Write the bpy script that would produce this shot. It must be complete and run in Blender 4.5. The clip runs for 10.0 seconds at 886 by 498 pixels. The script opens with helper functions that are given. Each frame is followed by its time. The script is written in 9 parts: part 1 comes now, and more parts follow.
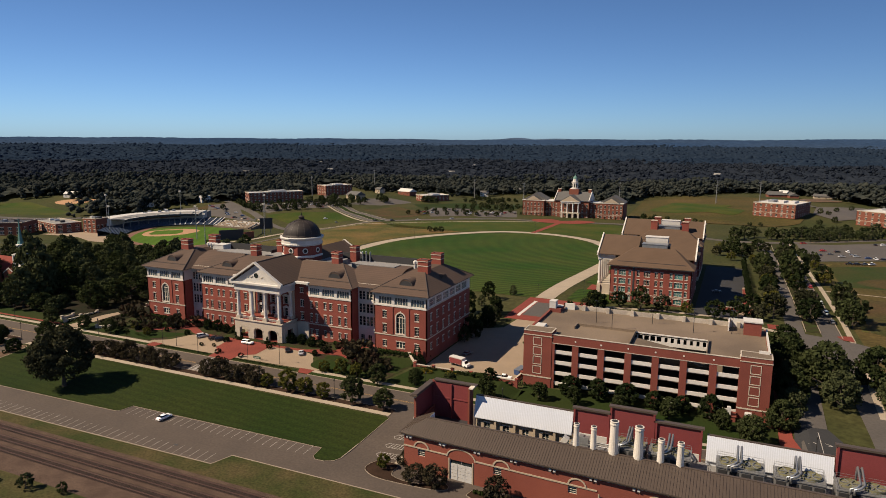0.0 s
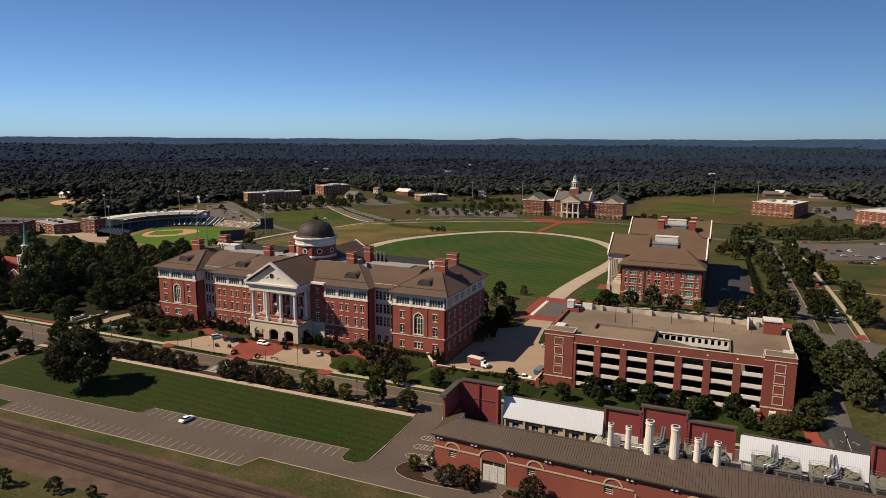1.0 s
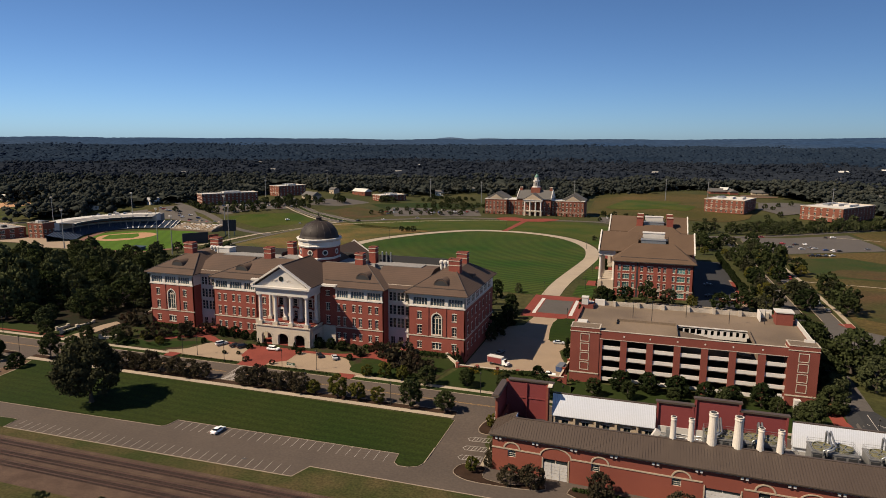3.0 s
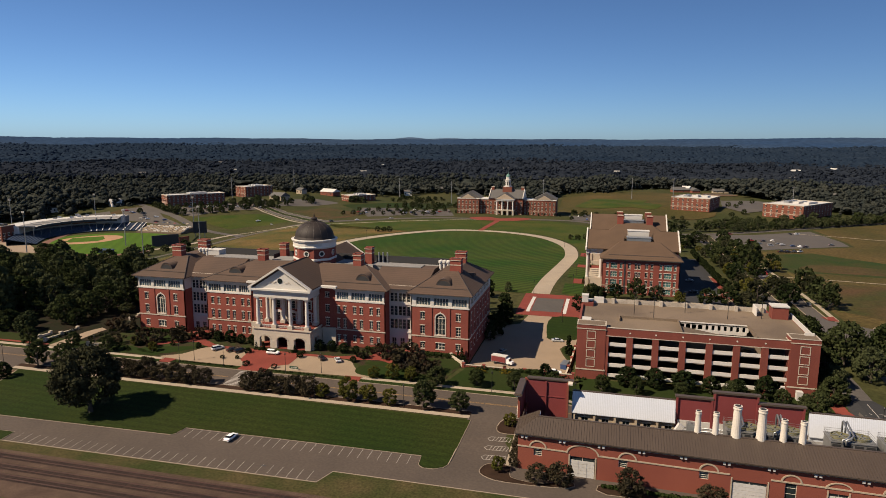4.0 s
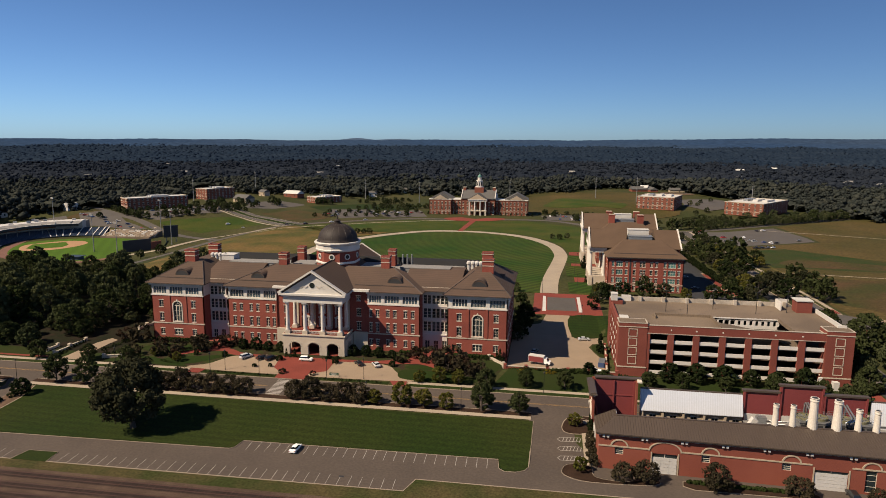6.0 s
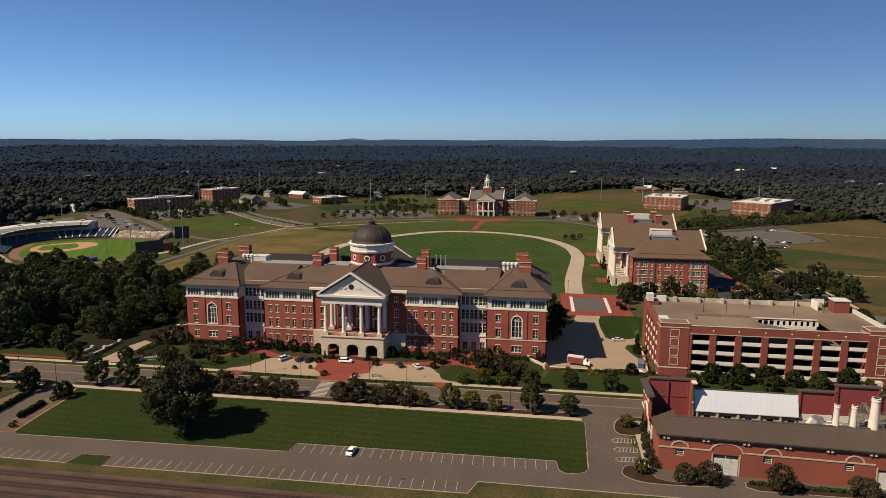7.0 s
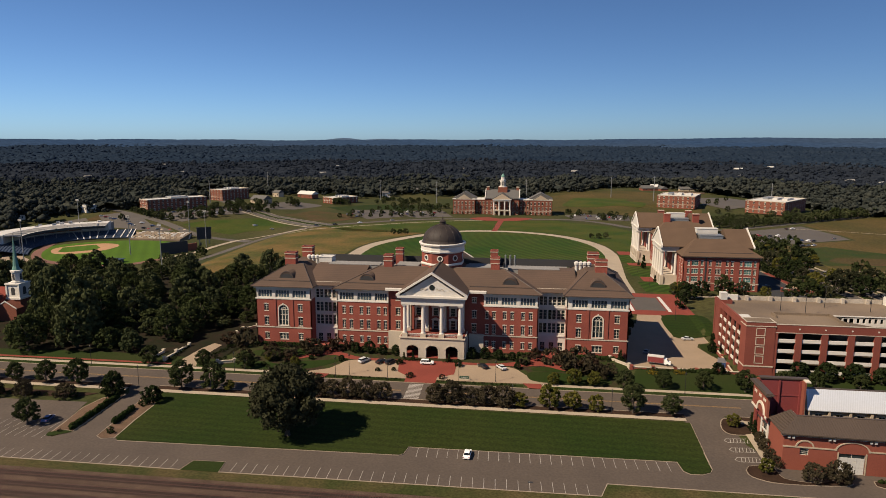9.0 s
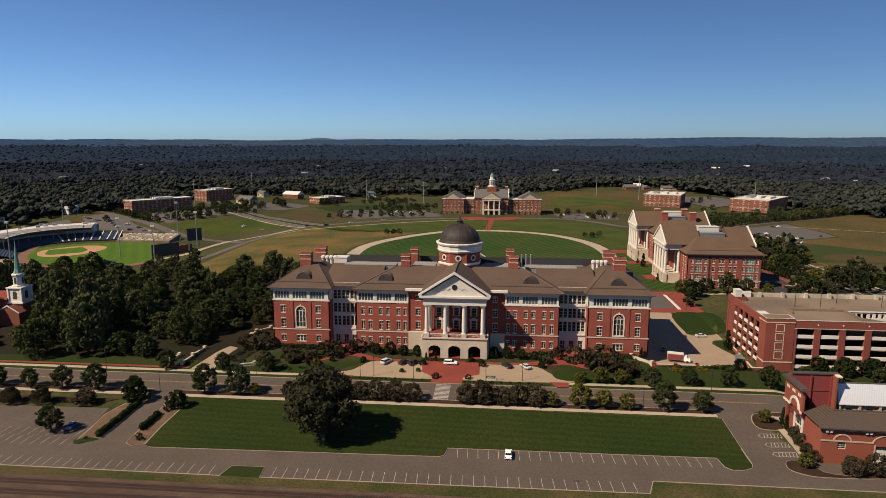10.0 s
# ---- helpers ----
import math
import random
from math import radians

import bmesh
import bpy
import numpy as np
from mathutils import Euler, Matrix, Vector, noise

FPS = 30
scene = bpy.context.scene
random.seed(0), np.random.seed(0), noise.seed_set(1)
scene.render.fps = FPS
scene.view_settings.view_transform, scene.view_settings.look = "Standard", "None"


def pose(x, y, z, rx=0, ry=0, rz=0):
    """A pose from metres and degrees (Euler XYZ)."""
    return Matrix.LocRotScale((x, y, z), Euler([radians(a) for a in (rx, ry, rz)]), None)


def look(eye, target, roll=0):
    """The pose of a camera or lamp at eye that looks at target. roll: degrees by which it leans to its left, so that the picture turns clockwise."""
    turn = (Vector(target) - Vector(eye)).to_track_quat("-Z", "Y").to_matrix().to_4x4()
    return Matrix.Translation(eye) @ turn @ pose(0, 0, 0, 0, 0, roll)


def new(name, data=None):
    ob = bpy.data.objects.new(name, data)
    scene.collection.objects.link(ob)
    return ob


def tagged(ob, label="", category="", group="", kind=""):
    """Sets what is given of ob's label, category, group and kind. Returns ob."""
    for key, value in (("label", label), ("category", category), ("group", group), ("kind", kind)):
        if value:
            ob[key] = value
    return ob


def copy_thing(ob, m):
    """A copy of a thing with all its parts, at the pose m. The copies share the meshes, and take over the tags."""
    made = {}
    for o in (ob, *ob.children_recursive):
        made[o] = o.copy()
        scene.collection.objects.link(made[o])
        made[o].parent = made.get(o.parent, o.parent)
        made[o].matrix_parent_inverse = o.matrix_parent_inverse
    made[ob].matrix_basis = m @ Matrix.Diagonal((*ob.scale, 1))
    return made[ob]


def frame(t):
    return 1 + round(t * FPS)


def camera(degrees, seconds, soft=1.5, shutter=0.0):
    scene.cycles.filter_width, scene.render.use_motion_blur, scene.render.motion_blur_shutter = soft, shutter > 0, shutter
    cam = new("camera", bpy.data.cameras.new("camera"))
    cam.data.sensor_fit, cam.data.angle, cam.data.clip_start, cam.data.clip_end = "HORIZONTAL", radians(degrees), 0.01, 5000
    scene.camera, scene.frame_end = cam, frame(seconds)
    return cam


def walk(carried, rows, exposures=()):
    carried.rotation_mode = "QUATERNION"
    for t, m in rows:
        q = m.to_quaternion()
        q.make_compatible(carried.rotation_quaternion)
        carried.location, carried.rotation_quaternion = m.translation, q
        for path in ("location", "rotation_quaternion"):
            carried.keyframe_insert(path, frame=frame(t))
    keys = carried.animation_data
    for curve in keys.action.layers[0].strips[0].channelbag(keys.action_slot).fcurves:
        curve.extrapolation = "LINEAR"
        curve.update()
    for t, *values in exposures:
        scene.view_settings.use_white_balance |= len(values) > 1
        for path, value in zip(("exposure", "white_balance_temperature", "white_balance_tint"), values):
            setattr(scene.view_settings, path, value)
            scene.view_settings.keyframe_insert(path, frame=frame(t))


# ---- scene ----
# ---------------- camera ----------------
cam = camera(68.5, 10.0, soft=0.9)
METRES, EYE, TILT, LEAN, TURN = 156.0, 83.0, 0.0, 0.0, 24.0
ROWS = [
    (0.0, 0.0, 0.0, 0.0, 0.05, -9.57, -0.29),
    (0.5, -0.0279, 0.0017, -0.0004, -0.12, -9.57, -0.29),
    (1.0, -0.063, 0.0046, -0.0011, -0.69, -9.57, -0.3),
    (1.5, -0.1064, 0.0086, -0.0021, -1.33, -9.57, -0.3),
    (2.0, -0.1498, 0.0134, -0.0031, -2.55, -9.56, -0.29),
    (2.5, -0.1981, 0.02, -0.004, -4.29, -9.56, -0.29),
    (4.0, -0.3502, 0.0499, -0.0075, -9.8, -9.55, -0.28),
    (4.5, -0.4009, 0.0629, -0.0085, -11.63, -9.52, -0.28),
    (5.0, -0.4518, 0.0774, -0.0094, -13.36, -9.51, -0.29),
    (5.5, -0.5059, 0.0938, -0.01, -14.29, -9.48, -0.28),
    (7.0, -0.6582, 0.1411, -0.0092, -15.3, -9.43, -0.22),
    (7.5, -0.7098, 0.1586, -0.0096, -15.54, -9.42, -0.2),
    (8.0, -0.7613, 0.1766, -0.0099, -15.78, -9.41, -0.18),
    (8.5, -0.8123, 0.1953, -0.0102, -16.09, -9.44, -0.16),
    (9.0, -0.8628, 0.2141, -0.0109, -16.48, -9.47, -0.14),
    (9.5, -0.913, 0.2331, -0.0118, -17.14, -9.48, -0.12),
    (10.0, -0.9626, 0.253, -0.0127, -18.68, -9.48, -0.09),
]
walk(cam, [(t, pose(0, 0, EYE, TILT, LEAN, TURN) @ pose(METRES * x, METRES * y, METRES * z, 90 + pitch, roll, yaw)) for t, x, y, z, yaw, pitch, roll in ROWS])

# ---------------- sky, sun, exposure ----------------
SUN = Vector((-1.5, -1.0, 1.8)).normalized()
world = bpy.data.worlds.new("sky")
scene.world = world
world.use_nodes = True
wn, wl = world.node_tree.nodes, world.node_tree.links
sky = wn.new("ShaderNodeTexSky")
sky.sky_type = "NISHITA"
sky.sun_disc = False
sky.sun_elevation = math.asin(SUN.z)
sky.sun_rotation = -math.atan2(SUN.x, SUN.y)
sky.altitude, sky.air_density, sky.dust_density, sky.ozone_density = 200, 0.6, 0.45, 5.0
bg = wn["Background"]
bg.inputs["Strength"].default_value = 0.05
balance = wn.new("ShaderNodeMix")
balance.data_type, balance.blend_type = "RGBA", "MULTIPLY"
balance.inputs[0].default_value, balance.inputs[7].default_value = 1.0, (0.85, 1.0, 1.12, 1)
wl.new(sky.outputs[0], balance.inputs[6])
wl.new(balance.outputs[2], bg.inputs[0])
sun_data = bpy.data.lights.new("sun", "SUN")
sun_data.energy, sun_data.angle, sun_data.color = 5.0, radians(0.5), (1.0, 0.83, 0.63)
sun = new("sun", sun_data)
sun.matrix_world = look(SUN * 500, (0, 0, 0))
scene.view_settings.exposure = 0.79


# ---------------- materials ----------------
def material(name, colour, rough=0.8, metal=0.0, vary=0.15, scale=1.0, fine=12.0, bump=0.0, second=None, spec=0.5, piece=0.0, space="Object"):
    """A surface with large stains and fine grain. second: a colour that the stains lead to. piece: spread of brightness between pieces."""
    m = bpy.data.materials.new(name)
    m.use_nodes = True
    n, l = m.node_tree.nodes, m.node_tree.links
    b = n["Principled BSDF"]
    b.inputs["Roughness"].default_value, b.inputs["Metallic"].default_value = rough, metal
    b.inputs["Specular IOR Level"].default_value = spec
    where = n.new("ShaderNodeTexCoord")
    big, small = n.new("ShaderNodeTexNoise"), n.new("ShaderNodeTexNoise")
    for t, s, d in ((big, scale, 5), (small, fine, 3)):
        t.inputs["Scale"].default_value, t.inputs["Detail"].default_value = s, d
        l.new(where.outputs[space], t.inputs["Vector"])
    big.inputs["Scale"].default_value = scale * 0.1
    mix = n.new("ShaderNodeMix")
    mix.data_type = "RGBA"
    ramp = n.new("ShaderNodeMapRange")
    ramp.inputs[1].default_value, ramp.inputs[2].default_value = 0.35, 0.65
    l.new(big.outputs[0], ramp.inputs[0])
    l.new(ramp.outputs[0], mix.inputs[0])
    other = second or tuple(c * (1 - vary) for c in colour)
    mix.inputs[6].default_value, mix.inputs[7].default_value = (*colour, 1), (*other, 1)
    hsv = n.new("ShaderNodeHueSaturation")
    l.new(mix.outputs[2], hsv.inputs["Color"])
    grain = n.new("ShaderNodeMapRange")
    grain.inputs[1].default_value, grain.inputs[2].default_value = 0.3, 0.7
    grain.inputs[3].default_value, grain.inputs[4].default_value = 1 - vary, 1 + vary
    l.new(small.outputs[0], grain.inputs[0])
    last = grain.outputs[0]
    if piece:
        info, rnd = n.new("ShaderNodeObjectInfo"), n.new("ShaderNodeMapRange")
        rnd.inputs[3].default_value, rnd.inputs[4].default_value = 1 - piece, 1 + piece
        l.new(info.outputs["Random"], rnd.inputs[0])
        mul = n.new("ShaderNodeMath")
        mul.operation = "MULTIPLY"
        l.new(last, mul.inputs[0]), l.new(rnd.outputs[0], mul.inputs[1])
        last = mul.outputs[0]
    l.new(last, hsv.inputs["Value"])
    l.new(hsv.outputs[0], b.inputs["Base Color"])
    if bump:
        bp = n.new("ShaderNodeBump")
        bp.inputs["Strength"].default_value, bp.inputs["Distance"].default_value = bump, 0.1
        l.new(small.outputs[0], bp.inputs["Height"])
        l.new(bp.outputs[0], b.inputs["Normal"])
    return m


def striped(m, axis, period, amount, angle=0.0, sharp=False):
    """Adds bands across one axis: mown stripes, roof courses, brick courses, rib shading."""
    n, l = m.node_tree.nodes, m.node_tree.links
    b = n["Principled BSDF"]
    old = b.inputs["Base Color"].links[0].from_socket
    where, turn, split = n.new("ShaderNodeTexCoord"), n.new("ShaderNodeVectorRotate"), n.new("ShaderNodeSeparateXYZ")
    turn.rotation_type = "Z_AXIS"
    turn.inputs["Angle"].default_value = radians(angle)
    l.new(where.outputs["Object"], turn.inputs[0])
    l.new(turn.outputs[0], split.inputs[0])
    mul, sine, rng = n.new("ShaderNodeMath"), n.new("ShaderNodeMath"), n.new("ShaderNodeMapRange")
    mul.operation, mul.inputs[1].default_value = "MULTIPLY", 2 * math.pi / period
    sine.operation = "SINE"
    l.new(split.outputs["XYZ".index(axis)], mul.inputs[0])
    l.new(mul.outputs[0], sine.inputs[0])
    edge = 0.3 if sharp else 0.9
    rng.inputs[1].default_value, rng.inputs[2].default_value = -edge, edge
    rng.inputs[3].default_value, rng.inputs[4].default_value = 1 - amount, 1 + amount
    l.new(sine.outputs[0], rng.inputs[0])
    hsv = n.new("ShaderNodeHueSaturation")
    l.new(rng.outputs[0], hsv.inputs["Value"])
    l.new(old, hsv.inputs["Color"])
    l.new(hsv.outputs[0], b.inputs["Base Color"])
    return m


def leafy(name, colour, second, light=0.25, broad=0.0):
    """Foliage: each leaf clump its own shade of green, with some light passing through."""
    m = bpy.data.materials.new(name)
    m.use_nodes = True
    n, l = m.node_tree.nodes, m.node_tree.links
    n.remove(n["Principled BSDF"])
    geo, obj, ramp, mix = n.new("ShaderNodeNewGeometry"), n.new("ShaderNodeObjectInfo"), n.new("ShaderNodeMix"), n.new("ShaderNodeMixShader")
    add = n.new("ShaderNodeMath")
    add.operation = "MULTIPLY_ADD"
    add.inputs[1].default_value = 0.42
    half = n.new("ShaderNodeMath")
    half.operation, half.inputs[1].default_value = "MULTIPLY", 0.45
    l.new(obj.outputs["Random"], half.inputs[0])
    l.new(geo.outputs["Random Per Island"], add.inputs[0])
    l.new(half.outputs[0], add.inputs[2])
    ramp.data_type = "RGBA"
    ramp.inputs[6].default_value, ramp.inputs[7].default_value = (*colour, 1), (*second, 1)
    last = add.outputs[0]
    if broad:
        # stands of lighter and darker woods
        where, big, rng = n.new("ShaderNodeTexCoord"), n.new("ShaderNodeTexNoise"), n.new("ShaderNodeMapRange")
        big.inputs["Scale"].default_value, big.inputs["Detail"].default_value = broad, 4
        l.new(where.outputs["Object"], big.inputs["Vector"])
        rng.inputs[1].default_value, rng.inputs[2].default_value, rng.inputs[3].default_value, rng.inputs[4].default_value = 0.3, 0.7, 0.1, 1.5
        l.new(big.outputs[0], rng.inputs[0])
        crowns = n.new("ShaderNodeTexNoise")
        crowns.inputs["Scale"].default_value, crowns.inputs["Detail"].default_value = 0.055, 2
        l.new(where.outputs["Object"], crowns.inputs["Vector"])
        each = n.new("ShaderNodeMapRange")
        each.inputs[1].default_value, each.inputs[2].default_value = 0.32, 0.68
        l.new(crowns.outputs[0], each.inputs[0])
        mul = n.new("ShaderNodeMath")
        mul.operation = "MULTIPLY"
        l.new(each.outputs[0], mul.inputs[0]), l.new(rng.outputs[0], mul.inputs[1])
        last = mul.outputs[0]
    l.new(last, ramp.inputs[0])
    d, t = n.new("ShaderNodeBsdfDiffuse"), n.new("ShaderNodeBsdfTranslucent")
    l.new(ramp.outputs[2], d.inputs[0]), l.new(ramp.outputs[2], t.inputs[0])
    mix.inputs[0].default_value = light
    l.new(d.outputs[0], mix.inputs[1]), l.new(t.outputs[0], mix.inputs[2])
    l.new(mix.outputs[0], n["Material Output"].inputs[0])
    return m


BRICK = material("red_brick", (0.2, 0.055, 0.039), 0.85, vary=0.22, scale=1.2, fine=5, second=(0.16, 0.044, 0.033), spec=0.2)
BRICK_FAR = material("weathered_red_brick", (0.16, 0.056, 0.036), 0.85, vary=0.16, scale=0.8, fine=5, spec=0.2)
DECK_BRICK = material("brown_red_brick", (0.16, 0.0456, 0.0328), 0.85, vary=0.16, scale=1.2, fine=5, second=(0.132, 0.0376, 0.028), spec=0.2)
PLANT_BRICK = material("orange_red_brick", (0.19, 0.057, 0.037), 0.85, vary=0.16, scale=0.6, fine=7, second=(0.155, 0.045, 0.031), spec=0.2)
RED_PANEL = material("crimson_painted_panel", (0.155, 0.032, 0.032), 0.65, vary=0.12, scale=1, fine=5, spec=0.3)
STONE = material("pale_limestone", (0.392, 0.336, 0.268), 0.8, vary=0.1, scale=1.5, fine=8, spec=0.3)
WHITE = material("white_painted_trim", (0.48, 0.452, 0.41), 0.6, vary=0.09, scale=1, fine=6)
TRIM = material("cream_window_trim", (0.48, 0.432, 0.36), 0.7, vary=0.06, scale=1, fine=6)
CREAM = material("cream_stucco", (0.32, 0.256, 0.184), 0.85, vary=0.1, scale=1, fine=5)
ROOF = striped(material("brown_shingle_roof", (0.072, 0.0464, 0.0336), 0.85, vary=0.14, scale=1.0, fine=6, second=(0.06, 0.04, 0.0296), spec=0.25), "Z", 0.45, 0.06)
ROOF_B = striped(material("tan_brown_shingle_roof", (0.08, 0.0504, 0.032), 0.85, vary=0.12, scale=1.0, fine=5, spec=0.25), "Z", 0.5, 0.05)
ROOF_FAR = material("grey_slate_roof", (0.08, 0.076, 0.072), 0.8, vary=0.12, scale=1, fine=4, spec=0.3)
RIDGE = material("dark_ridge_metal", (0.048, 0.036, 0.0304), 0.6, vary=0.1)
METAL_ROOF = material("brown_standing_seam_metal", (0.072, 0.053, 0.0405), 0.5, metal=0.2, vary=0.12, scale=0.8, fine=3)
DOME = material("dark_bronze_dome_metal", (0.026, 0.02, 0.018), 0.65, metal=0.0, vary=0.2, scale=3, fine=8, spec=0.25)
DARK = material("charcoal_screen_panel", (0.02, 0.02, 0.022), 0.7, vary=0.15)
FLATROOF = material("grey_roof_membrane", (0.176, 0.168, 0.16), 0.9, vary=0.15, scale=2, fine=2)
PALEROOF = material("white_roof_membrane", (0.416, 0.4, 0.376), 0.8, vary=0.08, scale=2, fine=2)
# Ribs are only light and dark bands in the colour, imitating their shading.
WHITE_METAL = striped(material("white_metal_rib_shading", (0.46, 0.48, 0.52), 0.45, vary=0.05, scale=1, fine=3), "X", 0.45, 0.07)
GREY_METAL = material("galvanised_metal", (0.28, 0.288, 0.296), 0.4, metal=0.6, vary=0.15, scale=5, fine=10)
MACHINE = material("grey_machine_casing", (0.136, 0.136, 0.136), 0.6, metal=0.1, vary=0.2, scale=6, fine=12)
FAN = material("olive_stained_fan_deck", (0.128, 0.12, 0.064), 0.8, vary=0.3, scale=14, fine=20)
STACK = material("white_stack_paint", (0.496, 0.456, 0.4), 0.6, vary=0.12, scale=3, fine=4)
CONCRETE = material("weathered_concrete", (0.138, 0.1005, 0.0675), 0.9, vary=0.22, scale=0.5, fine=2.5, second=(0.088, 0.063, 0.042))
PARAPET = material("weathered_parapet_concrete", (0.36, 0.315, 0.26), 0.9, vary=0.2, scale=3, fine=4, second=(0.25, 0.215, 0.175))
PRECAST = material("pale_precast_concrete", (0.5, 0.47, 0.43), 0.85, vary=0.1, scale=2, fine=5)
GLASS = material("dark_window_glass", (0.026, 0.036, 0.038), 0.06, vary=0.3, scale=3, fine=1, spec=0.6, piece=0.5)
# Blue-grey base colour holds some sky reflection for the top-floor panes.
GLASS_SKY = material("glass_with_painted_sky", (0.06, 0.088, 0.105), 0.1, vary=0.3, scale=3, fine=1.5, spec=0.6, piece=0.4)
GLASS_TEAL = material("teal_tinted_glass", (0.07, 0.16, 0.15), 0.12, vary=0.25, scale=3, fine=1.5, spec=0.6, piece=0.35)
GRASS = material("mown_lawn", (0.0125, 0.0235, 0.0038), 0.95, vary=0.2, scale=0.3, fine=2.5, second=(0.019, 0.0245, 0.006), spec=0.1)
LAWN_MOWN = striped(material("striped_mown_lawn", (0.0225, 0.0401, 0.00546), 0.95, vary=0.2, scale=0.35, fine=0.9, second=(0.0455, 0.0486, 0.00972), spec=0.1), "Y", 3.2, 0.05, 0)
LAWN_OVAL = striped(material("striped_oval_lawn", (0.0155, 0.037, 0.0045), 0.95, vary=0.22, scale=0.2, fine=1.0, second=(0.033, 0.044, 0.008), spec=0.1), "X", 5.0, 0.27, 38)
EAST_GRASS = material("mottled_autumn_grass", (0.066, 0.0465, 0.0165), 0.95, vary=0.3, scale=0.12, fine=0.5, second=(0.036, 0.034, 0.0098), spec=0.1)
FRONT_LAWN = striped(material("dark_green_front_lawn", (0.0098, 0.0205, 0.0028), 0.95, vary=0.32, scale=0.16, fine=1.6, second=(0.0205, 0.0255, 0.005), spec=0.1), "Y", 3.2, 0.09, 3)
VERGE = material("patchy_railway_grass", (0.056, 0.044, 0.019), 0.95, vary=0.35, scale=0.9, fine=1.6, second=(0.026, 0.032, 0.009), spec=0.1)
FIELD = striped(material("bright_ball_field_turf", (0.048, 0.092, 0.0096), 0.95, vary=0.1, scale=0.3, fine=1.5, spec=0.1), "X", 9.0, 0.07, -30)
DRY = material("dry_summer_grass", (0.108, 0.0704, 0.024), 0.95, vary=0.28, scale=0.28, fine=0.7, second=(0.04, 0.0464, 0.0112), spec=0.1)
BROWN_GRASS = material("brown_patchy_grass", (0.06, 0.036, 0.0168), 0.95, vary=0.28, scale=0.35, fine=0.7, second=(0.0336, 0.0344, 0.0104), spec=0.1)
GROUND = material("rough_grassland", (0.044, 0.041, 0.015), 0.95, vary=0.3, scale=0.15, fine=0.5, second=(0.027, 0.032, 0.01), spec=0.1)
BED = material("planted_ground_cover", (0.024, 0.0336, 0.008), 0.95, vary=0.3, scale=3, fine=4, second=(0.0272, 0.0176, 0.0112), spec=0.1)
# Floor colour kept extra dark to carry the wood's shade too.
SHADED_FLOOR = material("shade_darkened_floor", (0.0176, 0.0112, 0.0072), 0.95, vary=0.35, scale=2, fine=3, second=(0.0096, 0.0112, 0.0048), spec=0.1)
MULCH = material("dark_mulch_bed", (0.032, 0.0184, 0.012), 0.95, vary=0.3, scale=4, fine=8, spec=0.1)
ASPHALT = material("worn_brownish_asphalt", (0.068, 0.0532, 0.043), 0.9, vary=0.13, scale=0.7, fine=1.5, second=(0.0568, 0.0448, 0.0368), spec=0.25)
ASPHALT_GREY = material("grey_asphalt", (0.0704, 0.0624, 0.056), 0.9, vary=0.12, scale=0.6, fine=1.2, spec=0.25)
# Dark asphalt, blackened further to hold the building shade on the service court.
ASPHALT_DARK = material("shade_darkened_asphalt", (0.0264, 0.0264, 0.0278), 0.9, vary=0.12, scale=0.8, fine=1.5, spec=0.25)
PAVE = material("beige_concrete_paving", (0.216, 0.16, 0.108), 0.9, vary=0.1, scale=1.5, fine=3)
WALKWAY = material("pale_concrete_walk", (0.264, 0.216, 0.16), 0.9, vary=0.12, scale=1, fine=2.5)
BRICKPAVE = material("red_brick_paving", (0.152, 0.0336, 0.024), 0.9, vary=0.15, scale=1.5, fine=6, spec=0.2)
KERB = material("concrete_kerb", (0.216, 0.172, 0.128), 0.9, vary=0.1, scale=2, fine=3)
PAINT = material("white_road_paint", (0.288, 0.264, 0.24), 0.8, vary=0.2, scale=8, fine=12)
YELLOW = material("yellow_road_paint", (0.26, 0.15, 0.045), 0.8, vary=0.25, scale=8, fine=12)
BALLAST = material("brown_ballast_stone", (0.074, 0.049, 0.036), 0.95, vary=0.3, scale=2.0, fine=3, second=(0.05, 0.032, 0.024), spec=0.15)
RUST = material("rusty_rail_steel", (0.06, 0.02, 0.013), 0.7, metal=0.1, vary=0.2, scale=6)
SLEEPER = material("tarred_timber_sleeper", (0.045, 0.026, 0.019), 0.9, vary=0.25, scale=5, fine=10, piece=0.35)
DIRT = material("orange_infield_dirt", (0.288, 0.16, 0.08), 0.95, vary=0.12, scale=1, fine=2)
TRACK = material("brown_warning_track", (0.12, 0.052, 0.0336), 0.95, vary=0.15, scale=1, fine=2)
BARK = material("grey_brown_bark", (0.048, 0.036, 0.0272), 0.9, vary=0.25, scale=6, fine=10)
STEEL = material("grey_steel_pole", (0.24, 0.24, 0.24), 0.5, metal=0.5, vary=0.1)
BLACK_STEEL = material("black_steel", (0.02, 0.02, 0.02), 0.5, metal=0.3, vary=0.1)
NAVY = material("navy_stadium_seats", (0.02, 0.036, 0.068), 0.6, vary=0.25, scale=3, fine=2)
GREEN_COPPER = material("green_copper_spire", (0.08, 0.176, 0.144), 0.6, vary=0.15, scale=3)
TYRE = material("black_rubber", (0.015, 0.015, 0.015), 0.8, vary=0.1)
CAR_GLASS = material("tinted_car_glass", (0.01, 0.012, 0.014), 0.08, vary=0.1)
HEADLAMP = material("clear_lamp_glass", (0.6, 0.6, 0.58), 0.15, vary=0.05)
CHROME = material("bright_alloy", (0.5, 0.5, 0.5), 0.3, metal=0.8, vary=0.05)
